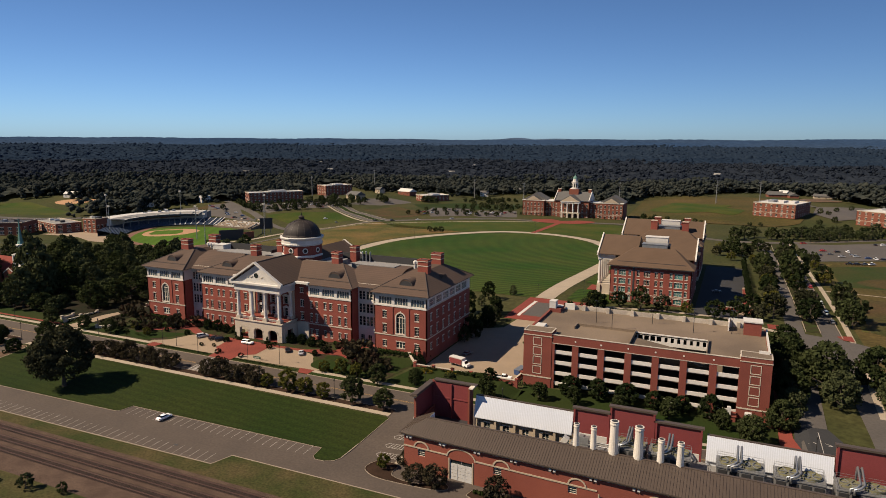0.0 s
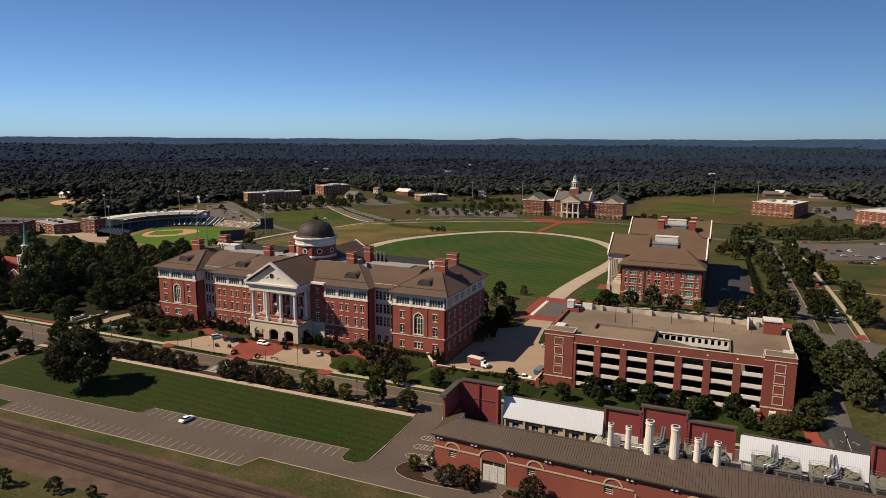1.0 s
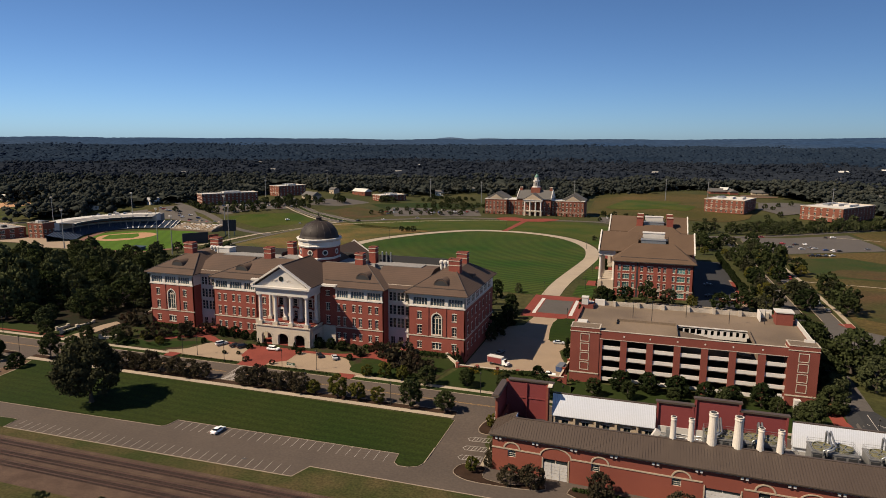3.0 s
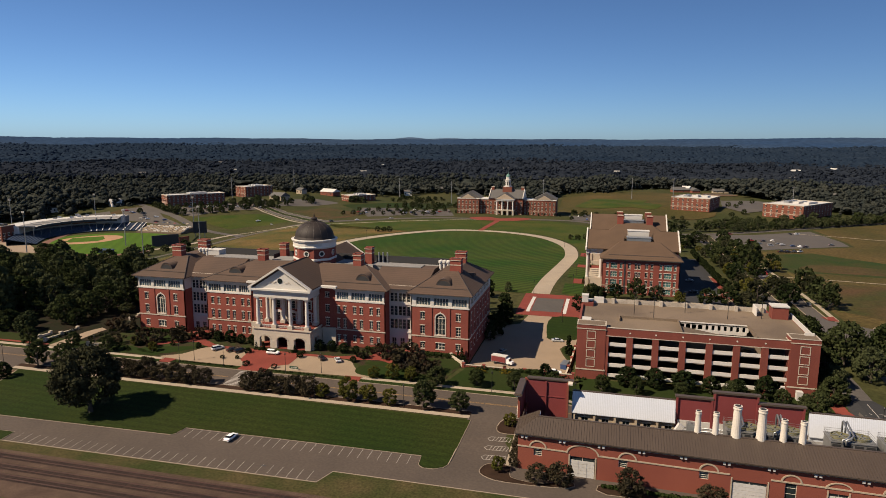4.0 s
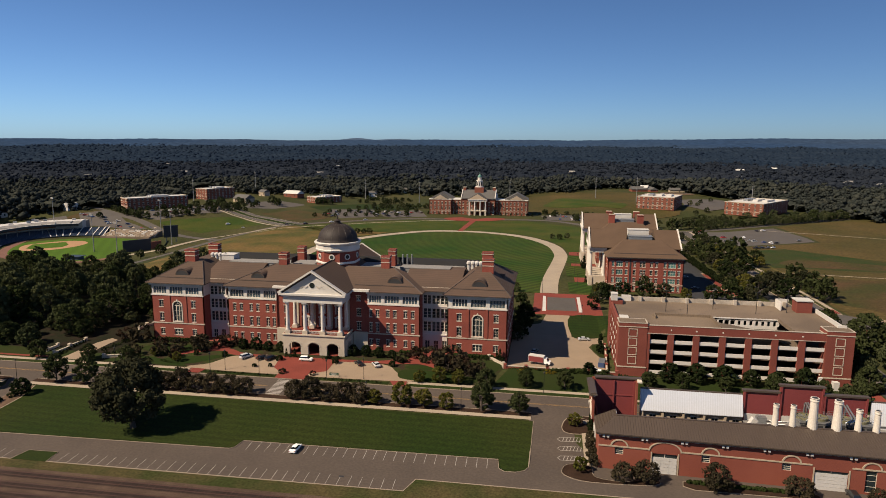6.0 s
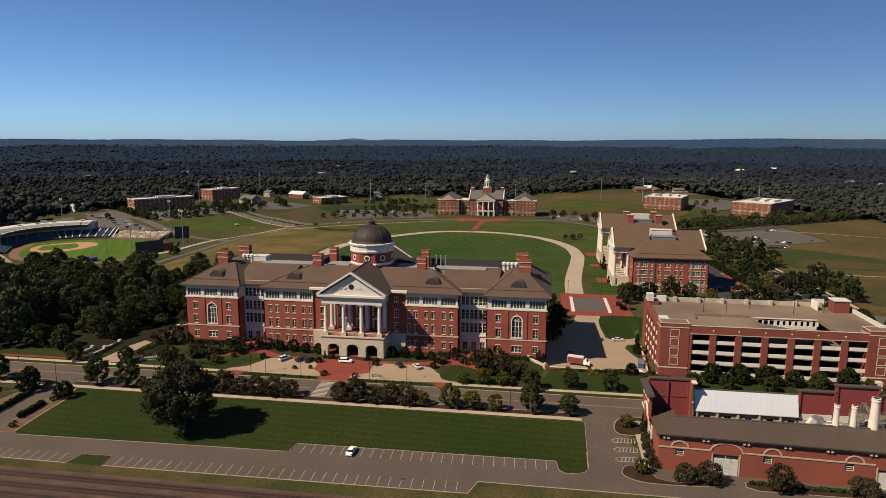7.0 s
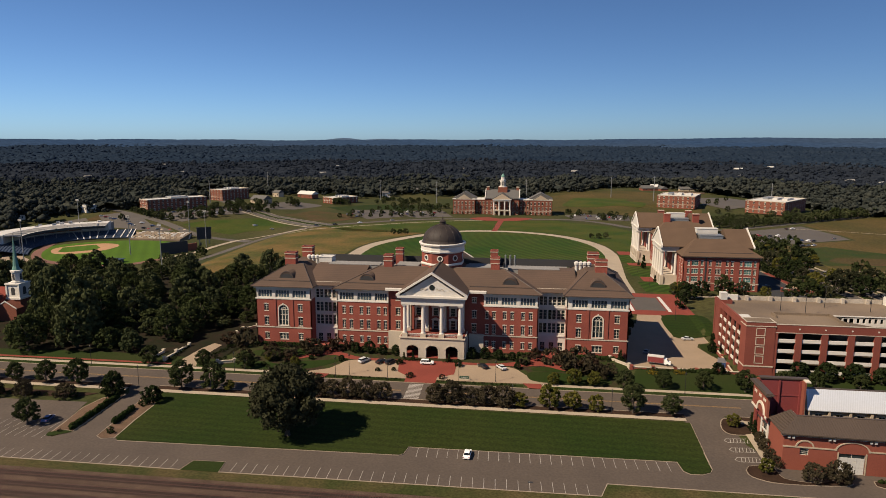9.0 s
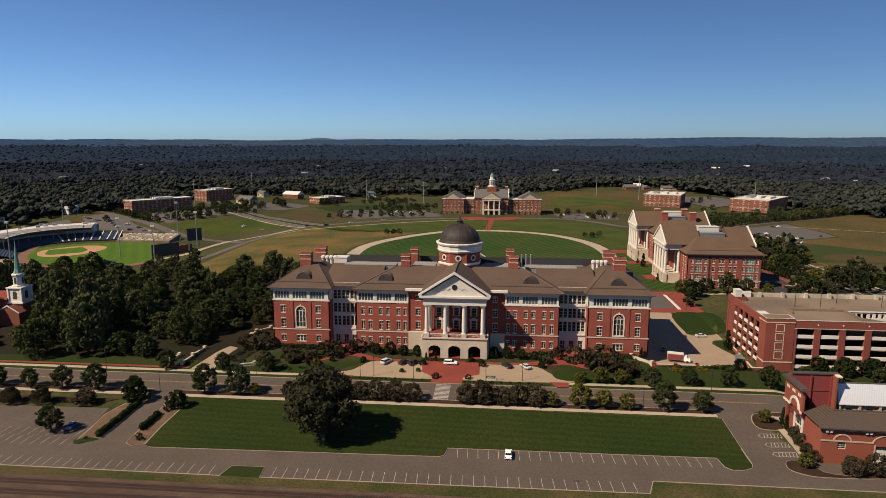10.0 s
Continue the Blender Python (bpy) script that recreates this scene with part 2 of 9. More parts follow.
PAINTS = {c: material(c + "_car_paint", v, 0.3, metal=0.1, vary=0.03, spec=0.6) for c, v in dict(
    white=(0.75, 0.75, 0.74), black=(0.015, 0.015, 0.017), silver=(0.42, 0.43, 0.44), grey=(0.12, 0.125, 0.13), red=(0.32, 0.03, 0.025), blue=(0.04, 0.08, 0.2)).items()}
LONE_OAK = leafy("deep_green_oak_leaves", (0.0144, 0.0172, 0.0092), (0.0425, 0.0415, 0.0235), 0.12)
OAK = leafy("dark_oak_leaves", (0.024, 0.032, 0.0144), (0.0624, 0.0672, 0.032), 0.15)
MAPLE = leafy("green_maple_leaves", (0.0184, 0.0264, 0.0096), (0.0448, 0.0512, 0.0216), 0.2)
YELLOWING = leafy("yellowing_leaves", (0.05, 0.054, 0.012), (0.1, 0.088, 0.022))
MYRTLE = leafy("purplish_myrtle_leaves", (0.022, 0.0195, 0.0125), (0.056, 0.045, 0.027), 0.15)
RUSSET = leafy("russet_shrub_leaves", (0.024, 0.016, 0.011), (0.046, 0.029, 0.019), 0.15)
GOLDEN = leafy("golden_yellow_leaves", (0.09, 0.068, 0.01), (0.16, 0.115, 0.018), 0.15)
HOLLY = leafy("dark_holly_leaves", (0.009, 0.014, 0.006), (0.024, 0.031, 0.012), 0.08)
# Distance haze is put into these wood colours, bluer from band to band.
FOREST = leafy("haze_tinted_forest_canopy", (0.0285, 0.0345, 0.0325), (0.054, 0.057, 0.047), 0.3, 0.012)
FOREST_MID = leafy("haze_tinted_far_woods", (0.016, 0.021, 0.0315), (0.027, 0.0325, 0.0425), 0.3, 0.006)
FOREST_OUT = leafy("haze_tinted_outer_woods", (0.0125, 0.0215, 0.038), (0.0205, 0.031, 0.048), 0.2, 0.004)
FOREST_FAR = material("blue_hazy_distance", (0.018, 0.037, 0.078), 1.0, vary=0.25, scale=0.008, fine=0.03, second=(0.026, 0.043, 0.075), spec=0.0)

# Pale blue base colour paints the haze over the far hills.
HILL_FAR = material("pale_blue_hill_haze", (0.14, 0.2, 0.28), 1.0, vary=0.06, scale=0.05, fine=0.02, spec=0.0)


HEDGE = leafy("clipped_hedge_leaves", (0.011, 0.018, 0.006), (0.028, 0.038, 0.012), 0.08)
BARE_SOIL = material("bare_reddish_soil", (0.105, 0.066, 0.046), 0.95, vary=0.25, scale=3, fine=5, second=(0.075, 0.05, 0.032), spec=0.1)
LAWN_DARK = material("dark_mown_field", (0.018, 0.032, 0.007), 0.95, vary=0.25, scale=0.5, fine=0.9, second=(0.034, 0.034, 0.01), spec=0.1)


# ---------------- building helpers ----------------
def lerp(v, xs, zs):
    if v <= xs[0]:
        return zs[0]
    for a, b, p, q in zip(xs, xs[1:], zs, zs[1:]):
        if v <= b:
            return p + (q - p) * (v - a) / (b - a)
    return zs[-1]


def gz(x, y):
    """Height of the ground."""
    z = lerp(y, [140, 162, 200, 240, 330, 450, 600, 740], [0, 1, 3, 3.2, 2.5, -1, -3, -4])
    w = lerp(x, [-400, -340], [1, 0]) * lerp(y, [310, 380, 560, 640], [0, 1, 1, 0])
    z += (-10 - z) * w
    d = lerp(x, [-66, -60, 16, 24], [0, 1, 1, 0]) * lerp(y, [150, 165, 250, 262], [0, 1, 1, 0])
    z += (0.8 - z) * d
    e = lerp(x, [-101, -99.6, -63, -60], [0, 1, 1, 0]) * lerp(y, [198.4, 200.2, 250, 284], [0, 1, 1, 0])
    z += (0.3 - z) * e
    n = lerp(x, [-480, -410], [1, 0]) * lerp(y, [570, 640], [0, 1]) * lerp(y, [900, 1100], [1, 0])
    z += (1.5 - z) * n
    z += 5 * lerp(x, [-110, -40, 120, 220], [0, 1, 1, 0]) * lerp(y, [760, 830, 1100, 1300], [0, 1, 1, 0])
    # Far ground rises to meet the horizon line in the camera's view.
    r = math.hypot(x + 75, y)
    return z + lerp(r, [1300, 2500, 4900], [0, 24, 66])


def mesh_object(name, bm, mat, parent=None, label="", smooth=False, at=None):
    if name in ("oculus", "arch_trim", "archivolt", "arch"):
        bmesh.ops.remove_doubles(bm, verts=bm.verts[:], dist=0.002)
    me = bpy.data.meshes.new(name)
    bm.normal_update()
    bm.to_mesh(me)
    bm.free()
    me.materials.append(mat)
    if smooth:
        me.polygons.foreach_set("use_smooth", [True] * len(me.polygons))
    ob = new(name, me)
    ob.parent = parent
    if at is not None:
        ob.matrix_basis = at
    if label:
        tagged(ob, label)
    return ob


def part(name, bm, mat, parent, label="", smooth=False, at=None):
    return mesh_object(name, bm, mat, parent, label, smooth, at)


def thing(name, x, y, z, label, category, group="", rz=0.0, kind=""):
    ob = new(name)
    ob.empty_display_size = 0.5
    ob.matrix_basis = pose(x, y, z, 0, 0, rz)
    return tagged(ob, label, category, group, kind)


def box(bm, x0, x1, y0, y1, z0, z1):
    v = [bm.verts.new((x, y, z)) for z in (z0, z1) for x, y in ((x0, y0), (x1, y0), (x1, y1), (x0, y1))]
    for f in ((3, 2, 1, 0), (4, 5, 6, 7), (0, 1, 5, 4), (1, 2, 6, 5), (2, 3, 7, 6), (3, 0, 4, 7)):
        bm.faces.new([v[i] for i in f])
    return v


def boxes(*rows):
    bm = bmesh.new()
    for r in rows:
        box(bm, *r)
    return bm


def frustum(bm, lower, upper, z0, z1, cap=True):
    """A solid between two plan outlines of the same count."""
    a = [bm.verts.new((x, y, z0)) for x, y in lower]
    b = [bm.verts.new((x, y, z1)) for x, y in upper]
    n = len(a)
    for i in range(n):
        bm.faces.new((a[i], a[(i + 1) % n], b[(i + 1) % n], b[i]))
    if cap:
        bm.faces.new(b)
        bm.faces.new(a[::-1])
    return bm


def rect(x0, x1, y0, y1):
    return [(x0, y0), (x1, y0), (x1, y1), (x0, y1)]


def ring(n, r, cx=0.0, cy=0.0, turn=0.0):
    return [(cx + r * math.cos(turn + 2 * math.pi * i / n), cy + r * math.sin(turn + 2 * math.pi * i / n)) for i in range(n)]


def lathe(bm, profile, n=16, cx=0.0, cy=0.0, turn=0.0):
    """Rings of (radius, height) joined into a closed turned solid."""
    rows = [[bm.verts.new((x, y, z)) for x, y in ring(n, max(r, 0.001), cx, cy, turn)] for r, z in profile]
    for a, b in zip(rows, rows[1:]):
        for i in range(n):
            bm.faces.new((a[i], a[(i + 1) % n], b[(i + 1) % n], b[i]))
    bm.faces.new(rows[-1])
    bm.faces.new(rows[0][::-1])
    return bm


def prism(bm, profile, axis, a, b):
    """A cross-section (list of (s, z)) swept along x or y from a to b."""
    put = (lambda t, s, z: (t, s, z)) if axis == "x" else (lambda t, s, z: (s, t, z))
    p, q = [bm.verts.new(put(a, s, z)) for s, z in profile], [bm.verts.new(put(b, s, z)) for s, z in profile]
    n = len(p)
    for i in range(n):
        bm.faces.new((p[i], p[(i + 1) % n], q[(i + 1) % n], q[i]))
    bm.faces.new(p[::-1])
    bm.faces.new(q)
    bmesh.ops.recalc_face_normals(bm, faces=bm.faces)
    return bm


def tube(bm, points, r, n=8):
    """A pipe along a line of points."""
    rows = []
    pts = [Vector(p) for p in points]
    for i, p in enumerate(pts):
        d = (pts[min(i + 1, len(pts) - 1)] - pts[max(i - 1, 0)]).normalized()
        u = d.orthogonal().normalized()
        w = d.cross(u)
        rr = r[i] if isinstance(r, (list, tuple)) else r
        rows.append([bm.verts.new(p + rr * (u * math.cos(2 * math.pi * k / n) + w * math.sin(2 * math.pi * k / n))) for k in range(n)])
    for a, b in zip(rows, rows[1:]):
        s = min(range(n), key=lambda k: (a[0].co - b[k].co).length)
        for k in range(n):
            bm.faces.new((a[k], a[(k + 1) % n], b[(k + 1 + s) % n], b[(k + s) % n]))
    bm.faces.new(rows[0][::-1])
    bm.faces.new(rows[-1])
    return bm


# windows: unit meshes, shared by all windows of one size
WINDOW_MESHES = {}


def window_meshes(w, h, style):
    key = (round(w, 2), round(h, 2), style)
    if key in WINDOW_MESHES:
        return WINDOW_MESHES[key]
    nx, ny, trim, glass, arched = STYLES[style]
    f = bmesh.new()
    e, d = 0.09, 0.16
    bar = {"band": 0.1, "tall": 0.09, "triple": 0.14, "arch": 0.11, "sash": 0.06}.get(style, 0.05)
    r = w / 2
    top = h - r if arched else h
    box(f, -r, -r + e, -d, 0, 0, top)
    box(f, r - e, r, -d, 0, 0, top)
    box(f, -r + e, r - e, -d, 0, 0, e)
    if not arched:
        box(f, -r + e, r - e, -d, 0, h - e, h)
    for i in range(1, nx):
        x = -r + w * i / nx
        box(f, x - bar, x + bar, -d + 0.03, -0.02, e, top - e if not arched else top)
    for i in range(1, ny):
        z = top * i / ny
        box(f, -r + e, r - e, -d + 0.05, -0.03, z - 0.04, z + 0.04)
    if arched:
        box(f, -r + e, r - e, -d, 0, top - 0.1, top + 0.1)
        for rr0, rr1 in ((r - 0.12, r), (r * 0.45, r * 0.45 + 0.1)):
            arch_ring(f, 0, top, rr0, rr1, -d, 0, 12)
        box(f, -r * 0.45, r * 0.45, -d + 0.02, 0, top + 0.1, top + 0.22)
        for k in (1, 2, 3):
            a = math.pi * k / 4
            tube(f, [(math.cos(a) * r * 0.45, -0.08, top + math.sin(a) * r * 0.45), (math.cos(a) * r, -0.08, top + math.sin(a) * r)], 0.05, 4)
    # surrounds stand proud of the wall
    if trim == 1:
        box(f, -r - 0.12, r + 0.12, -0.1, 0.32, -0.2, -0.005)
        box(f, -r - 0.15, r + 0.15, -0.1, 0.3, h + 0.005, h + 0.3)
        box(f, -0.12, 0.12, -0.1, 0.34, h + 0.1, h + 0.42)
    if trim == 2:
        box(f, -r - 0.4, r + 0.4, -0.1, 0.42, -0.4, -0.005)
        box(f, -r - 0.32, -r - 0.005, -0.1, 0.36, 0, top)
        box(f, r + 0.005, r + 0.32, -0.1, 0.36, 0, top)
        arch_ring(f, 0, top, r + 0.005, r + 0.4, -0.1, 0.37, 14)
        box(f, -0.2, 0.2, -0.1, 0.42, h + 0.1, h + 0.75)
    g = bmesh.new()
    pts = [(-r + 0.03, 0.03), (r - 0.03, 0.03)]
    if arched:
        pts += [(math.cos(math.pi * k / 12) * (r - 0.03), top + math.sin(math.pi * k / 12) * (r - 0.03)) for k in range(13)]
    else:
        pts += [(r - 0.03, h - 0.03), (-r + 0.03, h - 0.03)]
    prism(g, pts, "y", -0.12, -0.09)
    out = []
    for nm, b, mt in (("window", f, TRIM), ("pane", g, glass)):
        me = bpy.data.meshes.new(nm)
        bmesh.ops.recalc_face_normals(b, faces=b.faces)
        b.to_mesh(me)
        b.free()
        me.materials.append(mt)
        out.append(me)
    WINDOW_MESHES[key] = out
    return out


def arch_ring(bm, cx, cz, r0, r1, y0, y1, n):
    for k in range(n):
        a, b = math.pi * k / n, math.pi * (k + 1) / n
        p = [(cx + rr * math.cos(t), y, cz + rr * math.sin(t)) for y in (y0, y1) for rr, t in ((r0, a), (r1, a), (r1, b), (r0, b))]
        v = [bm.verts.new(q) for q in p]
        for f in ((0, 1, 2, 3), (7, 6, 5, 4), (1, 5, 6, 2), (0, 3, 7, 4)):
            bm.faces.new([v[i] for i in f])


# style: panes across, panes up, surround (0 none, 1 sill and lintel, 2 arched stone, 3 stone frame), glass, arched
STYLES = {}


def styles():
    STYLES.update(
        sash=(2, 3, 1, GLASS, False), band=(5, 2, 0, GLASS_SKY, False), tall=(1, 3, 0, GLASS, False), triple=(3, 2, 1, GLASS, False),
        arch=(3, 3, 2, GLASS, True), plain=(2, 2, 1, GLASS, False), teal=(3, 2, 1, GLASS_TEAL, False), door=(2, 2, 0, GLASS, False),
        far=(2, 2, 1, GLASS, False), tinted=(2, 2, 1, GLASS_TEAL, False), vent=(1, 4, 0, GLASS, False), arch_far=(2, 2, 2, GLASS, True))


styles()


def facade(owner, name, a, b, z0, z1, holes, mat, depth=0.35, label=""):
    """A wall from a to b in plan (its outside on the right hand), with openings through it: (u0, u1, z0, z1, style); a window sits in each."""
    a, b = Vector(a), Vector(b)
    length = (b - a).length
    d = (b - a) / length
    nrm = Vector((d.y, -d.x))
    bm = bmesh.new()

    def at(u, z, back=0.0):
        return bm.verts.new((a.x + d.x * u - nrm.x * back, a.y + d.y * u - nrm.y * back, z))

    us = sorted({0.0, length, *(round(h[0], 3) for h in holes), *(round(h[1], 3) for h in holes)})
    zs = sorted({z0, z1, *(round(h[2], 3) for h in holes), *(round(h[3], 3) for h in holes)})
    grid = {}

    def vert(i, k):
        if (i, k) not in grid:
            grid[i, k] = at(us[i], zs[k])
        return grid[i, k]

    for i in range(len(us) - 1):
        um = (us[i] + us[i + 1]) / 2
        for k in range(len(zs) - 1):
            zm = (zs[k] + zs[k + 1]) / 2
            if not any(h[0] < um < h[1] and h[2] < zm < h[3] for h in holes):
                bm.faces.new((vert(i, k), vert(i + 1, k), vert(i + 1, k + 1), vert(i, k + 1)))
    turn = math.degrees(math.atan2(d.y, d.x))
    for h in holes:
        u0, u1, h0, h1, style = h
        w, arched = u1 - u0, STYLES[style][4]
        line = [(u0, h0), (u1, h0)]
        if arched:
            r, c = w / 2, (u0 + u1) / 2
            arc = [(c + r * math.cos(math.pi * k / 14), h1 - r + r * math.sin(math.pi * k / 14)) for k in range(15)]
            for k in range(14):
                cu = u1 if k < 7 else u0
                bm.faces.new((at(cu, h1), at(*arc[k + 1]), at(*arc[k])))
            line += arc
        else:
            line += [(u1, h1), (u0, h1)]
        n = len(line)
        front, back = [at(*p) for p in line], [at(*p, depth) for p in line]
        for i in range(n):
            bm.faces.new((front[i], back[i], back[(i + 1) % n], front[(i + 1) % n]))
    # the wall's back and edges
    q = [at(0, z0, depth + 0.02), at(length, z0, depth + 0.02), at(length, z1, depth + 0.02), at(0, z1, depth + 0.02)]
    p = [at(0, z0), at(length, z0), at(length, z1), at(0, z1)]
    for i in range(4):
        bm.faces.new((p[(i + 1) % 4], p[i], q[i], q[(i + 1) % 4]))
    bmesh.ops.remove_doubles(bm, verts=bm.verts, dist=0.0005)
    bmesh.ops.recalc_face_normals(bm, faces=bm.faces)
    wall = part(name, bm, mat, owner, label)
    for h in holes:
        u0, u1, h0, h1, style = h
        frame_me, pane_me = window_meshes(u1 - u0, h1 - h0, style)
        c = a + d * ((u0 + u1) / 2) - nrm * 0.22
        w = new("door" if style == "door" else "window", frame_me)
        w.parent = owner
        w.matrix_basis = pose(c.x, c.y, h0, 0, 0, turn + 180) 
        g = new("pane", pane_me)
        g.parent = w
    return wall


# ---------------- ground ----------------
from mathutils.geometry import tessellate_polygon
KX = [-110, -40, 120, 220, -480, -410, -400, -340, -101, -99.6, -66, -63, -60, 16, 24]
KY = [140, 150, 162, 165, 198.4, 200, 200.2, 240, 284, 250, 262, 310, 330, 380, 450, 560, 570, 600, 640, 740, 760, 830]
NEAR_X = sorted({*range(-700, 301, 20), *range(-410, -330, 10), *KX})
NEAR_Y = sorted({*range(40, 901, 20), *range(310, 390, 10), *range(560, 640, 10), *KY})
FAR_X = [-4900, -4200, -3500, -3000, -2500, -2100, -1700, -1400, -1150, -950, -800, *NEAR_X, 400, 550, 750, 1000, 1300, 1700, 2100, 2500, 3000, 3500, 4200, 4900]
FAR_Y = [-4900, -3500, -2500, -1300, -700, -300, -100, *NEAR_Y, 950, 1000, 1050, 1100, 1150, 1200, 1250, 1300, 1500, 1750, 2000, 2250, 2500, 2900, 3300, 3800, 4300, 4900]


def terrain():
    verts = [(x, y, gz(x, y)) for y in FAR_Y for x in FAR_X]
    n = len(FAR_X)
    faces = [(j * n + i, j * n + i + 1, (j + 1) * n + i + 1, (j + 1) * n + i) for j in range(len(FAR_Y) - 1) for i in range(n - 1)]
    me = bpy.data.meshes.new("ground")
    me.from_pydata(verts, [], faces)
    me.materials.append(GROUND)
    tagged(new("ground", me), "rolling rough grassland reaching to the horizon", "ground", kind="structure")


terrain()


def patch(name, outline, mat, off, label, category="", holes=(), kind="structure", thick=0.0, parent=None):
    """A surface of that outline laid on the ground, off metres above it."""
    loops = [[Vector((x, y, 0)) for x, y in ln] for ln in (outline, *holes)]

    flat = [p for ln in loops for p in ln]
    bm = bmesh.new()
    vs = [bm.verts.new(p) for p in flat]
    for t in tessellate_polygon(loops):
        f = [vs[i] for i in t]
        if (f[1].co - f[0].co).cross(f[2].co - f[0].co).length > 1e-6:
            bm.faces.new(f)
    x0, x1 = min(p.x for p in flat), max(p.x for p in flat)
    y0, y1 = min(p.y for p in flat), max(p.y for p in flat)
    for lines, lo, hi, no in ((FAR_X, x0, x1, (1, 0, 0)), (FAR_Y, y0, y1, (0, 1, 0))):
        for c in lines:
            if lo < c < hi:
                bmesh.ops.bisect_plane(bm, geom=bm.verts[:] + bm.edges[:] + bm.faces[:], plane_co=(c * no[0], c * no[1], 0), plane_no=no, dist=1e-4)
    for v in bm.verts:
        v.co.z = gz(v.co.x, v.co.y) + off
    bmesh.ops.recalc_face_normals(bm, faces=bm.faces)
    if sum(f.normal.z for f in bm.faces) < 0:
        bmesh.ops.reverse_faces(bm, faces=bm.faces)
    if thick:
        ext = bmesh.ops.extrude_face_region(bm, geom=bm.faces[:])
        for v in ext["geom"]:
            if isinstance(v, bmesh.types.BMVert):
                v.co.z += thick
        bmesh.ops.recalc_face_normals(bm, faces=bm.faces)
    ob = mesh_object(name, bm, mat, parent)
    if not parent:
        tagged(ob, label, category or name.replace("_", " "), kind=kind)
    return ob


def smooth_line(pts, n=6, closed=False):
    """A rounder line through the points."""
    out, m = [], len(pts)
    for i in range(m if closed else m - 1):
        p = [Vector(pts[(i + k) % m] if closed else pts[min(max(i + k, 0), m - 1)]) for k in (-1, 0, 1, 2)]
        for k in range(n):
            t = k / n
            q = 0.5 * (2 * p[1] + (p[2] - p[0]) * t + (2 * p[0] - 5 * p[1] + 4 * p[2] - p[3]) * t * t + (3 * p[1] - p[0] - 3 * p[2] + p[3]) * t ** 3)
            out.append((q.x, q.y))
    if not closed:
        out.append(tuple(pts[-1]))
    return out


def band(line, a, b):
    """The outline of a strip along a line, from a to b metres to its left."""
    left, right = [], []
    for i, p in enumerate(line):
        d = Vector(line[min(i + 1, len(line) - 1)]) - Vector(line[max(i - 1, 0)])
        d.normalize()
        left.append((p[0] - d.y * b, p[1] + d.x * b))
        right.append((p[0] - d.y * a, p[1] + d.x * a))
    return right + left[::-1]


def strip(name, line, width, mat, off, label, category="", parent=None):
    return patch(name, band(line, -width / 2, width / 2), mat, off, label, category, parent=parent)


def kerb(line, closed=False, h=0.17, w=0.3, base=0.0):
    """A raised kerb along a line."""
    bm = bmesh.new()
    pts = list(line) + ([line[0]] if closed else [])
    fine = []
    for p, q in zip(pts, pts[1:]):
        k = max(1, int(math.dist(p, q) // 8))
        fine += [(p[0] + (q[0] - p[0]) * i / k, p[1] + (q[1] - p[1]) * i / k) for i in range(k)]
    fine.append(pts[-1])
    rows = []
    for i, p in enumerate(fine):
        d = (Vector(fine[min(i + 1, len(fine) - 1)]) - Vector(fine[max(i - 1, 0)])).normalized()
        g = gz(*p) + base
        rows.append([bm.verts.new((p[0] - d.y * s, p[1] + d.x * s, g + z)) for s, z in ((-w / 2, -0.1), (-w / 2, h), (w / 2, h), (w / 2, -0.1))])
    for a, b in zip(rows, rows[1:]):
        for k in range(4):
            bm.faces.new((a[k], a[(k + 1) % 4], b[(k + 1) % 4], b[k]))
    bm.faces.new(rows[0]), bm.faces.new(rows[-1][::-1])
    bmesh.ops.recalc_face_normals(bm, faces=bm.faces)
    return tagged(mesh_object("kerb", bm, KERB), "pale concrete kerb edging asphalt", "kerb", kind="structure")


A_, L_, W_, D_ = 0.05, 0.17, 0.2, 0.1
# --- the front car park and the access roads round the lawn
patch("asphalt_lot", [(-345, 116.6), (-118.1, 118.2), (-117.5, 119.5), (-115.8, 124.2), (140, 124.2), (140, 133.5), (-55, 138.6), (-72, 139.5), (-77, 150), (-78, 168), (-90, 168), (-90, 140), (-97, 138), (-170, 138), (-247, 130.6), (-254.2, 132.6), (-255.3, 150), (-256.6, 160), (-254, 167), (-267, 167), (-262.6, 160), (-262.2, 136), (-266, 129.4), (-272, 134), (-345, 135)],
      ASPHALT, A_, "worn brownish asphalt car park with white stall lines", "car park")
LAWN = [(-246.7, 129.8), (-168.6, 131.9), (-167.6, 132.6), (-166.9, 136.8), (-97.2, 137.9), (-96.6, 133.2), (-95.2, 131.9), (-92.4, 132.0), (-90.2, 133.2), (-89.3, 135.2), (-88.8, 160.6), (-251.9, 161.2), (-249.3, 152), (-249.3, 141.6), (-248.2, 131.4)]
patch("front_lawn", LAWN, FRONT_LAWN, L_, "broad mown green lawn with faint stripes", "lawn")
kerb(LAWN[:11])
kerb([(-345, 116.8), (-221.3, 117.1), (-220.2, 121.9), (-211.8, 122.2), (-211.2, 117.2), (-118.1, 118.6), (-116.2, 124.4), (140, 124.4)])
patch("grass_verge", [(-345, 113.2), (140, 113.2), (140, 124.3), (-116.1, 124.3), (-118, 118.5), (-211.2, 117.1), (-345, 116.7)], VERGE, D_, "patchy dry grass verge beside the railway", "verge")
patch("traffic_island", [(-221.2, 117), (-220.2, 121.9), (-211.8, 122.2), (-211.2, 117.1)], GRASS, L_, "small grass traffic island in the car park", "island")


